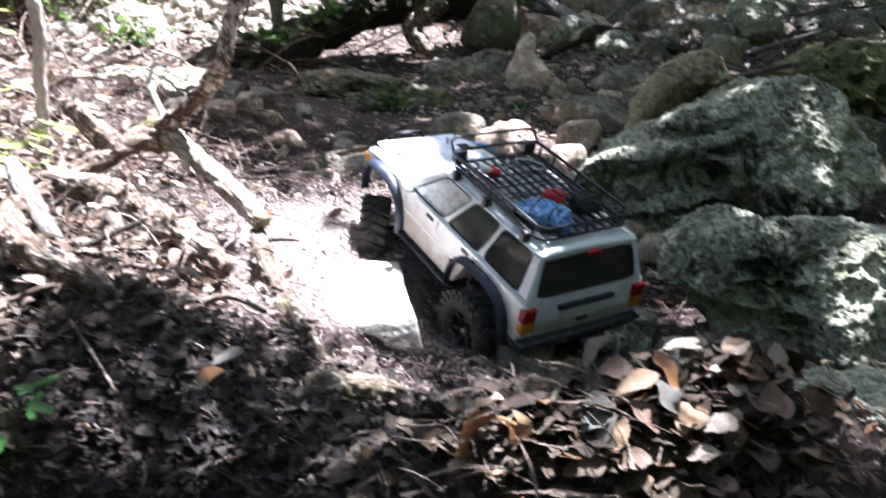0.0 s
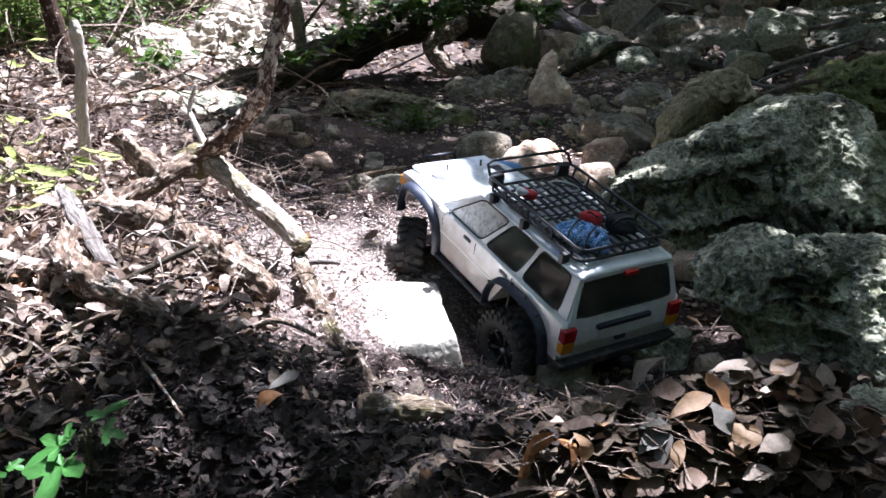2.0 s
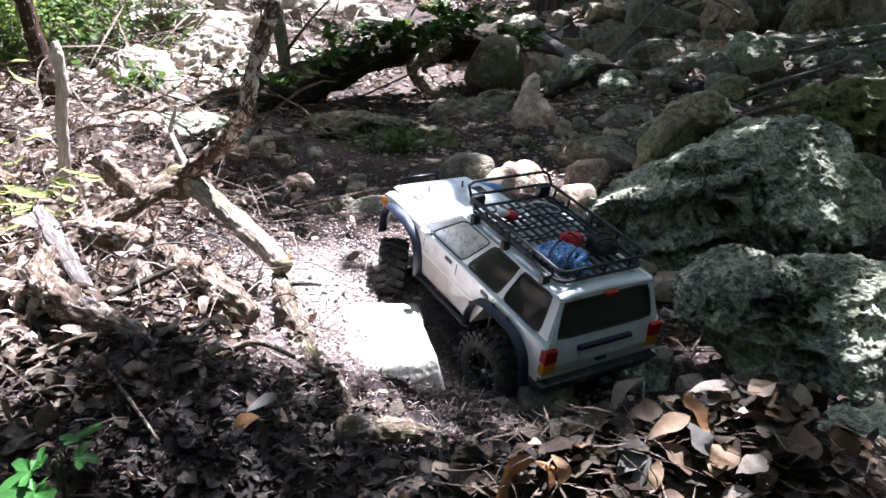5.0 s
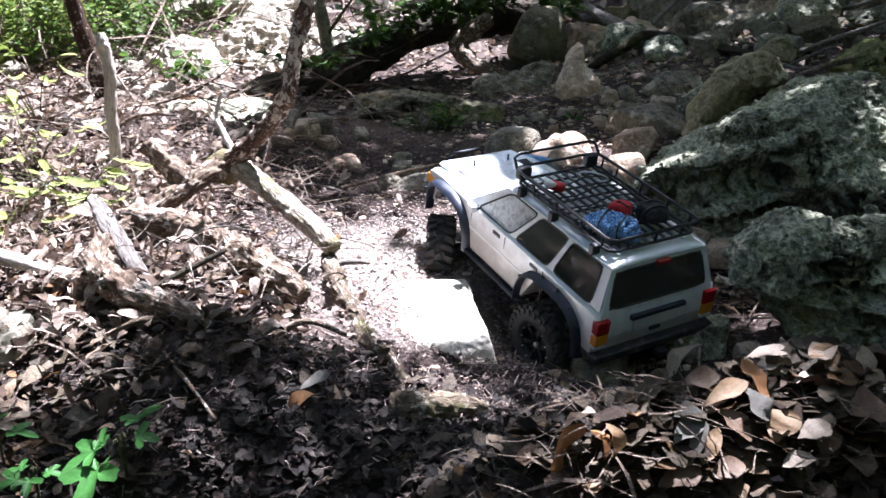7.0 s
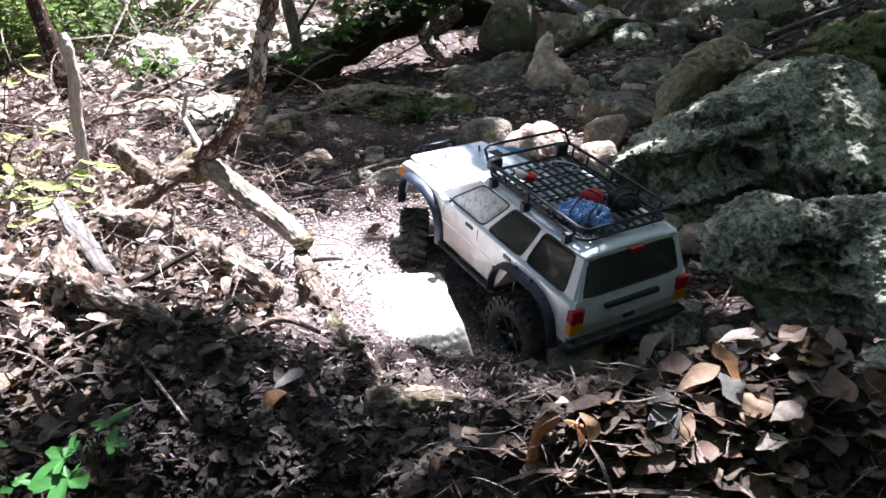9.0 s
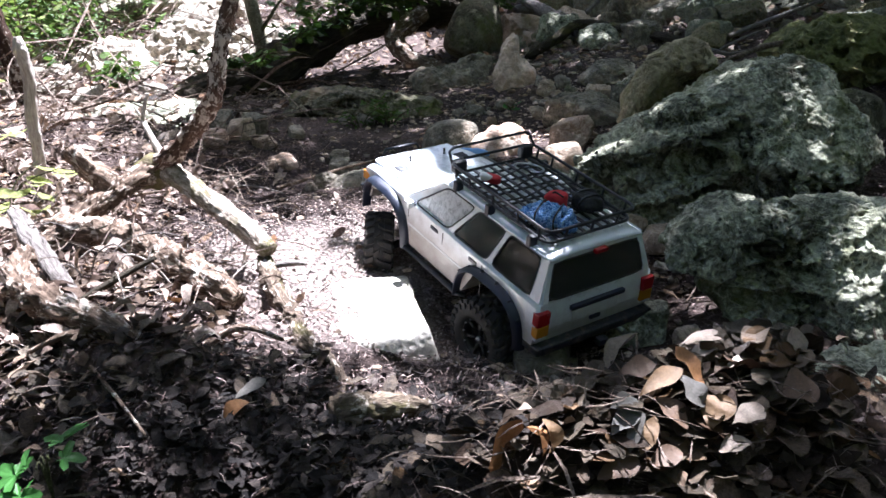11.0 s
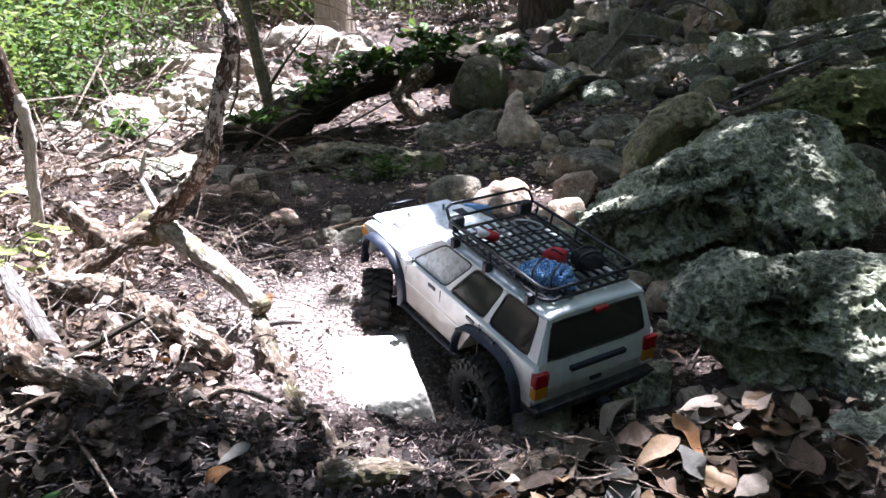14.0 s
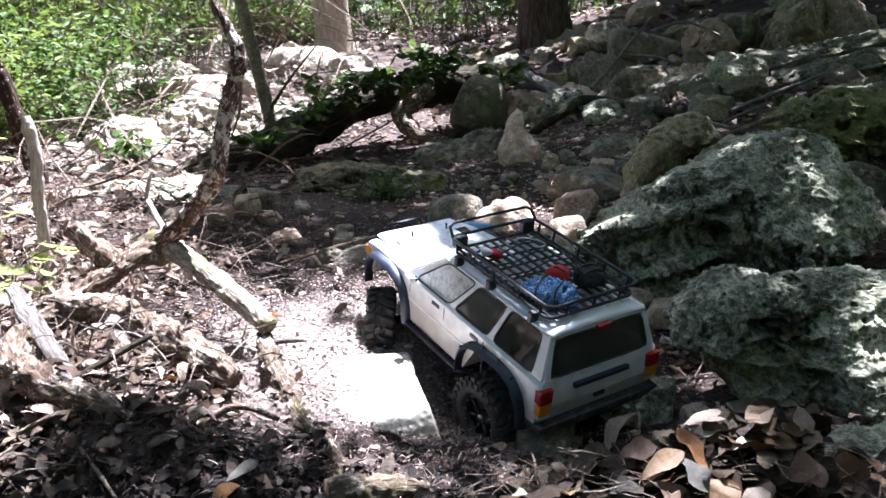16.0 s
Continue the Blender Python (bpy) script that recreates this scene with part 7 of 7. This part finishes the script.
for x, (za, zb) in ((FRONT_X, (-0.046, -0.024)), (REAR_X, (-0.036, -0.030))):
    ax = rod("axle", [(x, 0.075, za), (x, -0.075, zb)], 0.006, M_RIM, car, "black solid axle")
    p, f = rock_shape((0.014, 0.016, 0.015), subdiv=3, seed=3, rough=0.0, facets=0, soft=4)
    d = part("differential", ((p + np.array([x, -0.012, (za + zb) / 2])).tolist(), f), M_RIM, ax, "")
    for s, z in ((1, za), (-1, zb)):
        rod("shock_absorber", [(x - 0.012, s * 0.055, z + 0.006), (x - 0.028, s * 0.045, 0.05)], 0.005, M_STEEL, car, "coil-over shock absorber", seg=10)
        rod("link", [(x, s * 0.045, z), (x + (0.11 if x < 0.2 else -0.11), s * 0.028, -0.008)], 0.003, M_STEEL, car, "suspension link")


def lathe(profile, seg=40):
    """A ring about the y axis from (radius, y) pairs."""
    v, f = [], []
    n = len(profile)
    for k in range(seg):
        a = 2 * math.pi * k / seg
        v += [(r * math.cos(a), y, r * math.sin(a)) for r, y in profile]
    for k in range(seg):
        j = (k + 1) % seg
        for i in range(n):
            i2 = (i + 1) % n
            f.append([k * n + i, k * n + i2, j * n + i2, j * n + i])
    return v, f


def block(cy, r0, r1, da, dy, ang, skew=0.0):
    """A tread block at an angle round the tyre."""
    v = []
    for r in (r0, r1):
        for a, y in ((-da, -dy), (da, -dy), (da, dy), (-da, dy)):
            t = ang + a * (0.82 if r == r1 else 1) + skew * y
            v.append((r * math.cos(t), cy + y * (0.85 if r == r1 else 1), r * math.sin(t)))
    return v, [[3, 2, 1, 0], [4, 5, 6, 7], [0, 1, 5, 4], [1, 2, 6, 5], [2, 3, 7, 6], [3, 0, 4, 7]]


R = 0.0545
for x, y, z, steer, s in WHEELS:
    hub = new("wheel")
    hub.empty_display_size = 0.01
    hub.parent = car
    hub.matrix_basis = pose(x, y, z, 0, 20 * x * 10 % 30, steer)
    tyre = part("tyre", lathe([(0.029, -0.017), (0.036, -0.0205), (0.045, -0.0205), (0.0495, -0.017), (0.0502, 0.0), (0.0495, 0.017), (0.045, 0.0205), (0.036, 0.0205), (0.029, 0.017)]), M_RUBBER, hub, "muddy knobbly rubber tyre")
    blocks = []
    for k in range(24):
        a = 2 * math.pi * k / 24
        blocks.append(block(0.013, 0.048, R, 0.085, 0.0065, a, 6))
        blocks.append(block(-0.013, 0.048, R, 0.085, 0.0065, a + 0.13, -6))
        blocks.append(block(0.003 if k % 2 else -0.003, 0.048, R, 0.07, 0.005, a + 0.065, 10 if k % 2 else -10))
        blocks.append(block(0.0195, 0.043, 0.0505, 0.06, 0.0025, a))
        blocks.append(block(-0.0195, 0.043, 0.0505, 0.06, 0.0025, a + 0.13))
    part("tread", merged(blocks), M_RUBBER, tyre, "chunky tread blocks with dry mud", smooth=False)
    rim = part("rim", lathe([(0.0295, -0.016), (0.0295, 0.016), (0.0275, 0.0165), (0.025, 0.010), (0.0245, -0.014)]), M_RIM, hub, "black beadlock rim")
    part("disc", lathe([(0.0245, s * 0.006), (0.012, s * 0.010), (0.006, s * 0.010), (0.006, s * 0.006), (0.0245, s * 0.003)]), M_RIM, rim)
    for k in range(6):
        a = 2 * math.pi * k / 6
        rod("spoke", [(0.009 * math.cos(a), s * 0.011, 0.009 * math.sin(a)), (0.025 * math.cos(a), s * 0.013, 0.025 * math.sin(a))], 0.0025, M_RIM, rim, "", seg=6)
    for k in range(12):
        a = 2 * math.pi * (k + 0.5) / 12
        rod("bolt", [(0.0275 * math.cos(a), s * 0.015, 0.0275 * math.sin(a)), (0.0275 * math.cos(a), s * 0.0175, 0.0275 * math.sin(a))], 0.0011, M_STEEL, rim, "", seg=6)
    rod("wheel_nut", [(0, s * 0.009, 0), (0, s * 0.0145, 0)], 0.0045, M_STEEL, rim, "steel wheel nut", seg=6)

# roof rack
rack = new("roof_rack")
rack.empty_display_size = 0.01
rack.parent = car
RX0, RX1, RY, RZ, RT = 0.030, 0.226, 0.066, 0.1275, 0.1435
rod("lower_rail", rounded_loop(RX0, RX1, -RY, RY, RZ, 0.012), 0.0021, M_RACK, rack, closed=True)
rod("upper_rail", rounded_loop(RX0 - 0.003, RX1 + 0.006, -RY - 0.002, RY + 0.002, RT, 0.012), 0.0021, M_RACK, rack, closed=True)
rod("wind_hoop", [(RX1, RY + 0.001, RT), (RX1 + 0.010, RY, RT + 0.012), (RX1 + 0.012, RY - 0.008, RT + 0.016), (RX1 + 0.012, -RY + 0.008, RT + 0.016), (RX1 + 0.010, -RY, RT + 0.012), (RX1, -RY - 0.001, RT)], 0.0021, M_RACK, rack, "raised front hoop")
for s in (1, -1):
    for x in (RX0 + 0.015, 0.085, 0.135, 0.185, RX1 - 0.01):
        rod("post", [(x, s * RY, RZ), (x, s * (RY + 0.002), RT)], 0.0016, M_RACK, rack, seg=6)
    for x in (0.052, 0.135, 0.205):
        cbox("mount", x - 0.004, x + 0.004, min(s * 0.064, s * 0.0755), max(s * 0.064, s * 0.0755), 0.1145, 0.1285, M_RACK, rack, "black rack foot", 0.0015)
for y in (-0.04, 0.0, 0.04):
    rod("post", [(RX0, y, RZ), (RX0 - 0.003, y, RT)], 0.0016, M_RACK, rack, seg=6)
for k in range(10):
    y = -0.0585 + k * 0.013
    cbox("slat", RX0, RX1, y - 0.0022, y + 0.0022, RZ - 0.001, RZ + 0.0008, M_RACK, rack, bevel=0.0004)
for k in range(7):
    x = RX0 + 0.018 + k * 0.027
    rod("crossbar", [(x, -RY, RZ - 0.002), (x, RY, RZ - 0.002)], 0.0017, M_RACK, rack, seg=6)
for k in range(5):
    x = 0.075 + k * 0.028
    rod("net_cord", [(x, -0.062, RZ + 0.003), (x + 0.006, -0.02, RZ + 0.005), (x - 0.004, 0.02, RZ + 0.004), (x + 0.002, 0.062, RZ + 0.003)], 0.0012, M_BLACKCLOTH, rack, "", seg=5)
    y = -0.05 + k * 0.025
    rod("net_cord", [(0.06, y, RZ + 0.003), (0.11, y + 0.005, RZ + 0.005), (0.16, y - 0.004, RZ + 0.004), (0.215, y, RZ + 0.003)], 0.0012, M_BLACKCLOTH, rack, "", seg=5)
cbox("spot_lamp", 0.222, 0.234, 0.045, 0.064, 0.128, 0.145, M_RACK, rack, "black spot lamp on the rack corner", 0.003)
cbox("spot_lamp", 0.222, 0.234, -0.064, -0.045, 0.128, 0.145, M_RACK, rack, "black spot lamp on the rack corner", 0.003)

# load on the rack
C = pose(0.1829, 0.9968, 0.0595, -2.16, -14.73, 122.09)


def cargo(name, at, dims, turn, mat, label, category, seed, rough=0.08, freq=1.6, subdiv=5):
    p, f = rock_shape(dims, subdiv=subdiv, seed=seed, rough=rough, facets=2, soft=4, freq=freq)
    ob = part(name, (p.tolist(), f), mat)
    ob.matrix_world = C @ pose(*at, *turn)
    return tagged(ob, label, category)


def fluffy_rope(turns, a, b, c, seed):
    """A hank of soft thick rope wound round its long way."""
    q = np.random.RandomState(seed)
    shapes = []
    for k in range(turns):
        w = (k + 0.5) / turns * 2 - 1
        h = math.sqrt(max(0.15, 1 - 0.8 * w * w))
        t = np.linspace(0, 2 * math.pi, 26)
        lean, ph = q.normal(0, 0.4), q.uniform(0, 6)
        pts = np.stack([a * h * np.cos(t), b * 0.82 * w + lean * a * np.sin(t) + 0.002 * np.sin(3 * t + ph), c * h * np.sin(t) + 0.0015 * np.sin(5 * t + ph)], -1)
        shapes.append(limb_shape(pts.tolist(), [0.0038, 0.0038], 9, 60, 0.45, seed + k))
    return merged(shapes)


blue = part("coiled_rope", fluffy_rope(11, 0.0165, 0.033, 0.0095, 5), M_FLUFF)
blue.matrix_world = C @ pose(0.066, 0.034, 0.139, 0, 0, -58)
tagged(blue, "bundle of light blue fluffy rope tied on the roof rack", "rope")
for k, y in enumerate((-0.011, 0.012)):
    loop = [(0.0222 * math.cos(a), y + 0.001 * math.sin(3 * a), 0.0148 * math.sin(a)) for a in np.linspace(0, 2 * math.pi, 20, endpoint=False)]
    rod("strap", loop, 0.0011, M_BLACKCLOTH, blue, "thin black strap", seg=6, closed=True)
red = cargo("red_bag", (0.090, 0.004, 0.140), (0.014, 0.014, 0.011), (0, 10, 20), M_REDCLOTH, "small red cloth bag on the roof rack", "bag", 6, 0.07, 1.5)
rod("strap", [(-0.012, 0.004, 0.008), (0.0, 0.003, 0.0125), (0.013, 0.002, 0.006)], 0.0012, M_BLACKCLOTH, red, "black strap", seg=6)
pack = cargo("black_pack", (0.072, -0.030, 0.141), (0.019, 0.016, 0.010), (0, 0, -10), M_BLACKCLOTH, "black strapped pack on the roof rack", "pack", 7, 0.14, 2.2)
for k, x in enumerate((-0.008, 0.007)):
    loop = [(x, 0.0175 * math.cos(a), 0.0115 * math.sin(a)) for a in np.linspace(0, 2 * math.pi, 18, endpoint=False)]
    rod("strap", loop, 0.0014, M_RACK, pack, "webbing strap", seg=6, closed=True)
tool = cargo("red_lamp", (0.182, 0.036, 0.134), (0.013, 0.009, 0.006), (0, 0, 30), M_REDCLOTH, "small red and white lamp lying on the rack", "lamp", 8, 0.03, 1.0, 4)
p, f = rock_shape((0.010, 0.008, 0.0065), subdiv=3, seed=9, rough=0.06)
part("lens", ((p + np.array([0.006, 0.004, 0.003])).tolist(), f), M_WHITE, tool, "white lens")
loop = [(0.020 * math.cos(a), 0.014 * math.sin(a), 0.008 + 0.006 * math.sin(a)) for a in np.linspace(0, 2 * math.pi, 24, endpoint=False)]
wire = rod("wire_loop", loop, 0.0012, M_WIRE, None, seg=6, closed=True)
wire.matrix_world = C @ pose(0.178, -0.022, 0.131, 20, 10, 30)
tagged(wire, "loop of thin grey winch wire on the rack", "wire")

# plastic bag by the boulders
p, f = rock_shape((0.022, 0.055, 0.018), subdiv=5, seed=71, rough=0.06, facets=8, soft=6, freq=2.2)
p[:, 0] *= 1 - 0.45 * np.clip(p[:, 1] / 0.055, -1, 1)
bag = part("plastic_bag", (p.tolist(), f), M_FILM)
bag.matrix_world = pose(0.238, 1.15, 0.078, 14, 0, 24)
tagged(bag, "crumpled clear plastic bag on the stones", "bag")
p, f = rock_shape((0.030, 0.022, 0.012), subdiv=4, seed=72, rough=0.09, facets=6, freq=2.2)
rag = part("blue_rag", (p.tolist(), f), M_BLUECLOTH)
rag.matrix_world = pose(0.085, 1.72, gz(0.085, 1.72) + 0.014, 0, 10, 40)
tagged(rag, "crumpled pale blue wrapper beside a rock", "wrapper")

# ---- the wood behind: trees, shrubs and the crowns overhead ----
r = np.random.RandomState(99)
for k in range(64):
    if k < 26:
        x, y, h = r.uniform(-3.6, -0.9), r.uniform(4.9, 6.6), r.uniform(0.45, 1.1)
        if -1.7 < x:
            y += 1.9
    elif k < 34:
        x, y, h = r.uniform(-2.4, -1.25), r.uniform(3.0, 4.6), r.uniform(0.25, 0.6)
    else:
        x, y, h = r.uniform(-7.5, 4.5), r.uniform(7.0, 10.0), r.uniform(0.9, 1.9)
        if x > 1.2:
            y += 2
    plant("shrub", (x, y, gz(x, y) - 0.02), "leafy green undergrowth shrub in dappled light", 18, 56, 0.045 + 0.016 * h, 0.45 * h + 0.15, h, M_YELLOW if k % 3 else M_GREEN, 200 + k, (0.26, 0.5), 0.0025, M_TWIG, 0.3)

# sunlit places below openings in the crowns: x, y, half-widths
OPEN_WOOD = [  # in the wood behind
    (-1.1, 2.2, 0.5, 0.5), (-1.8, 3.2, 1.2, 1.0), (-0.28, 3.3, 0.45, 0.42), (-0.95, 3.2, 0.5, 0.35),
    (-0.9, 5.5, 1.5, 2.2), (-3.0, 5.8, 2.0, 1.4), (1.0, 7.0, 0.6, 0.5), (-4.0, 8.5, 3.0, 1.6),
    (0.5, 9.0, 2.0, 1.2), (0.75, 4.9, 0.15, 0.12), (2.6, 5.5, 0.3, 0.2), (0.9, 2.0, 0.05, 0.04),
]
OPEN_TRACK = [  # along the track and its bank
    (-0.125, 1.115, 0.135, 0.165), (-0.5, 1.2, 0.34, 0.3), (-0.78, 1.5, 0.36, 0.3), (-0.12, 1.4, 0.09, 0.09),
    (-0.34, 1.03, 0.2, 0.17), (0.145, 1.79, 0.11, 0.085), (-0.2, 1.58, 0.05, 0.04), (-0.32, 1.75, 0.04, 0.03),
    (-1.4, 1.5, 0.5, 0.4),
]
OPEN_ROCKS = [  # on the boulders
    (0.215, 1.56, 0.06, 0.07), (0.589, 1.343, 0.003, 0.006), (0.586, 1.315, 0.003, 0.009), (0.530, 1.333, 0.005, 0.003),
    (0.374, 1.312, 0.022, 0.006), (0.239, 1.309, 0.02, 0.008), (0.69, 1.34, 0.006, 0.004), (0.507, 1.376, 0.008, 0.003), (0.518, 1.293, 0.008, 0.004),
    (0.487, 1.004, 0.010, 0.005), (0.22, 1.27, 0.025, 0.016), (0.25, 1.13, 0.03, 0.03),
]
OPEN_LITTER = [  # on the leaves in the foreground
    (0.026, 0.522, 0.024, 0.020), (0.04, 0.502, 0.022, 0.018), (0.193, 0.530, 0.024, 0.016), (0.178, 0.514, 0.022, 0.014),
    (0.172, 0.572, 0.03, 0.014), (0.195, 0.552, 0.02, 0.008),
    (-0.06, 0.8, 0.045, 0.016), (0.005, 0.855, 0.028, 0.016), (-0.10, 0.772, 0.020, 0.016), (-0.04, 0.88, 0.04, 0.022), (-0.04, 0.83, 0.05, 0.02), (0.0, 0.875, 0.02, 0.01),
    (-0.485, 0.785, 0.045, 0.028), (-0.37, 0.735, 0.03, 0.015), (-0.51, 0.905, 0.1, 0.05), (-0.325, 0.552, 0.035, 0.036), (-0.425, 0.715, 0.036, 0.022), (-0.35, 0.69, 0.02, 0.012), (-0.44, 0.79, 0.03, 0.03), (-0.190, 0.718, 0.020, 0.018),
]
GAPS = OPEN_WOOD + OPEN_TRACK + OPEN_ROCKS + OPEN_LITTER


def in_gap(x, y, more=0.0):
    edge = 0.75 + 0.5 * vnoise(np.stack([x * 11, y * 11, x * 0], -1), 5)
    out = np.zeros(len(x), bool)
    for mx, my, rx, ry in GAPS:
        out |= ((x - mx) / (rx + more)) ** 2 + ((y - my) / (ry + more)) ** 2 < edge
    return out


# overhead leaves added to shape the light, left out where sun or sky should enter
def crown_leaves(n, box, seed, size):
    r = np.random.RandomState(seed)
    x, y, z = r.uniform(box[0], box[1], n), r.uniform(box[2], box[3], n), r.uniform(2.3, 3.6, n)
    fx, fy = x - SUN.x / SUN.z * (z - 0.1), y - SUN.y / SUN.z * (z - 0.1)
    ok = ~in_gap(fx, fy, size[1] * 0.2)
    if seed == 12:
        ok &= ~((np.abs(fx - 0.1) < 2.0) & (fy > -0.6) & (fy < 4.0))
    ragged = 0.9 * (vnoise(np.stack([fx * 1.7, fy * 1.7, fx * 0], -1), 6) - 0.5) + 0.4 * (vnoise(np.stack([fx * 5, fy * 5, fx * 0], -1), 7) - 0.5)
    gx, gy = fx + ragged, fy - np.abs(ragged)
    ok &= ~((fy < -0.25) & (gy > -1.9) & (np.abs(gx) < 2.2)) & ~((gx < -1.9) & (gx > -4.0) & (fy + ragged < 1.2))
    x, y, z = x[ok], y[ok], z[ok]
    m = len(x)
    L = r.uniform(size[0], size[1], m)
    return np.stack([x, y, z], -1), r.uniform(0, 6.28, m), r.normal(0, 0.4, m), r.normal(0, 0.4, m), L, L * r.uniform(0.5, 0.75, m), r.uniform(-0.3, 0.1, m), r.uniform(0, 0.2, m)


TREES = [  # foot, lean at 2.6 m, girth, bark, words
    ((0.748, 5.70), (-0.12, -0.1), 0.165, M_TRUNK, "dark furrowed oak trunk standing on the stony slope"),
    ((-0.72, 6.60), (-0.15, 0.0), 0.135, M_PALETRUNK, "pale smooth-barked tree in the sunlit wood"),
    # two unseen trees added to carry the shading crowns
    ((2.9, -0.8), (-0.6, 0.8), 0.15, M_TRUNK, "unseen oak added so that its crown shades the track"),
    ((-2.9, 0.2), (0.6, 0.6), 0.15, M_TRUNK, "unseen oak added so that its crown shades the bank"),
]
near = crown_leaves(45000, (-1.9, 2.6, -0.2, 5.0), 11, (0.045, 0.085))
slope = crown_leaves(8500, (0.3, 4.6, 4.4, 8.6), 13, (0.12, 0.2))
# extra unseen leaves that darken the boulders and the track behind
shade = crown_leaves(1500, (0.5, 1.5, 2.15, 3.2), 14, (0.05, 0.085))
hollow = crown_leaves(1500, (-0.05, 1.0, 2.7, 4.1), 15, (0.05, 0.085))
far = crown_leaves(18000, (-6, 6, -3, 11), 12, (0.18, 0.3))
data = [np.concatenate(a) for a in zip(near, far, slope, shade, hollow)]
feet = np.array([t[0] for t in TREES])
owner = np.argmin(((data[0][:, None, :2] - feet[None]) ** 2).sum(-1), axis=1)
for k, ((x, y), lean, girth, mat, words) in enumerate(TREES):
    z = gz(x, y)
    t = empty("tree", pose(x, y, z), words, "tree")
    limb("trunk", [(0, 0, -0.1), (lean[0] * 0.1, lean[1] * 0.1, 0.3), (lean[0] * 0.5, lean[1] * 0.5, 1.3), (lean[0], lean[1], 2.6)], [girth * 1.35, girth, girth * 0.9, girth * 0.75], mat, t, seg=20, rings=40, rough=0.07, seed=40 + k)
    for j in range(5):
        a = j * 1.257 + k
        limb("limb", [(lean[0] * 0.95, lean[1] * 0.95, 2.45), (lean[0] + 0.8 * math.cos(a), lean[1] + 0.8 * math.sin(a), 2.85), (lean[0] + 2.2 * math.cos(a), lean[1] + 2.2 * math.sin(a), 3.1)], [girth * 0.45, girth * 0.3, 0.02], mat, t, seg=8, rings=12, seed=50 + j)
    sel = owner == k
    v, f = leaves_shape(*[d[sel] for d in data], 1)
    from_arrays("crown", v - np.array([x, y, z]), f, M_CANOPY, t)
# thin trees further back
for k in range(16):
    x, y = r.uniform(-8, 5), r.uniform(7.5, 13)
    if k < 4:
        x, y = (-2.6, -3.4, -1.9, 1.9)[k], (5.2, 6.0, 7.0, 7.6)[k]
    z = gz(x, y)
    loose("young_tree", [(x, y, z - 0.1), (x + r.normal(0, 0.1), y, z + 1.3), (x + r.normal(0, 0.2), y, z + 3.2)], [0.045, 0.035, 0.02], M_TRUNK if k % 3 else M_PALETRUNK, "slender tree trunk in the leafy wood", "tree", "trees of the wood", seg=9, rings=14, seed=60 + k)
# the far wood, as one mass of leaves
n = 18000
x, y = r.uniform(-14, 12, n), r.uniform(9.5, 17, n)
z = ground_z(x, y) + 4.5 * r.rand(n) ** 1.2
L = r.uniform(0.12, 0.3, n)
v, f = leaves_shape(np.stack([x, y, z], -1), r.uniform(0, 6.28, n), r.normal(0, 0.5, n), r.normal(0, 0.6, n), L, L * 0.6, r.uniform(-0.3, 0.1, n), r.uniform(0, 0.2, n), 1)
tagged(from_arrays("far_woods", v, f, M_GREEN), "dense green foliage of the wood behind", "woods", kind="stuff")

# unseen foliage behind the camera and to its sides, added to block low sky light
n = 26000
a, d = r.uniform(radians(150), radians(390), n), r.uniform(4.2, 7.5, n)
x, y = 1.15 * d * np.cos(a), d * np.sin(a)
z = ground_z(x, y) + 3.4 * r.rand(n)
L = r.uniform(0.16, 0.32, n)
v, f = leaves_shape(np.stack([x, y, z], -1), r.uniform(0, 6.28, n), r.normal(0, 0.5, n), r.normal(0, 0.6, n), L, L * 0.6, r.uniform(-0.3, 0.1, n), r.uniform(0, 0.2, n), 1)
tagged(from_arrays("sky_blocking_woods", v, f, M_GREEN), "unseen ring of green foliage added to block low sky light", "woods", kind="stuff")
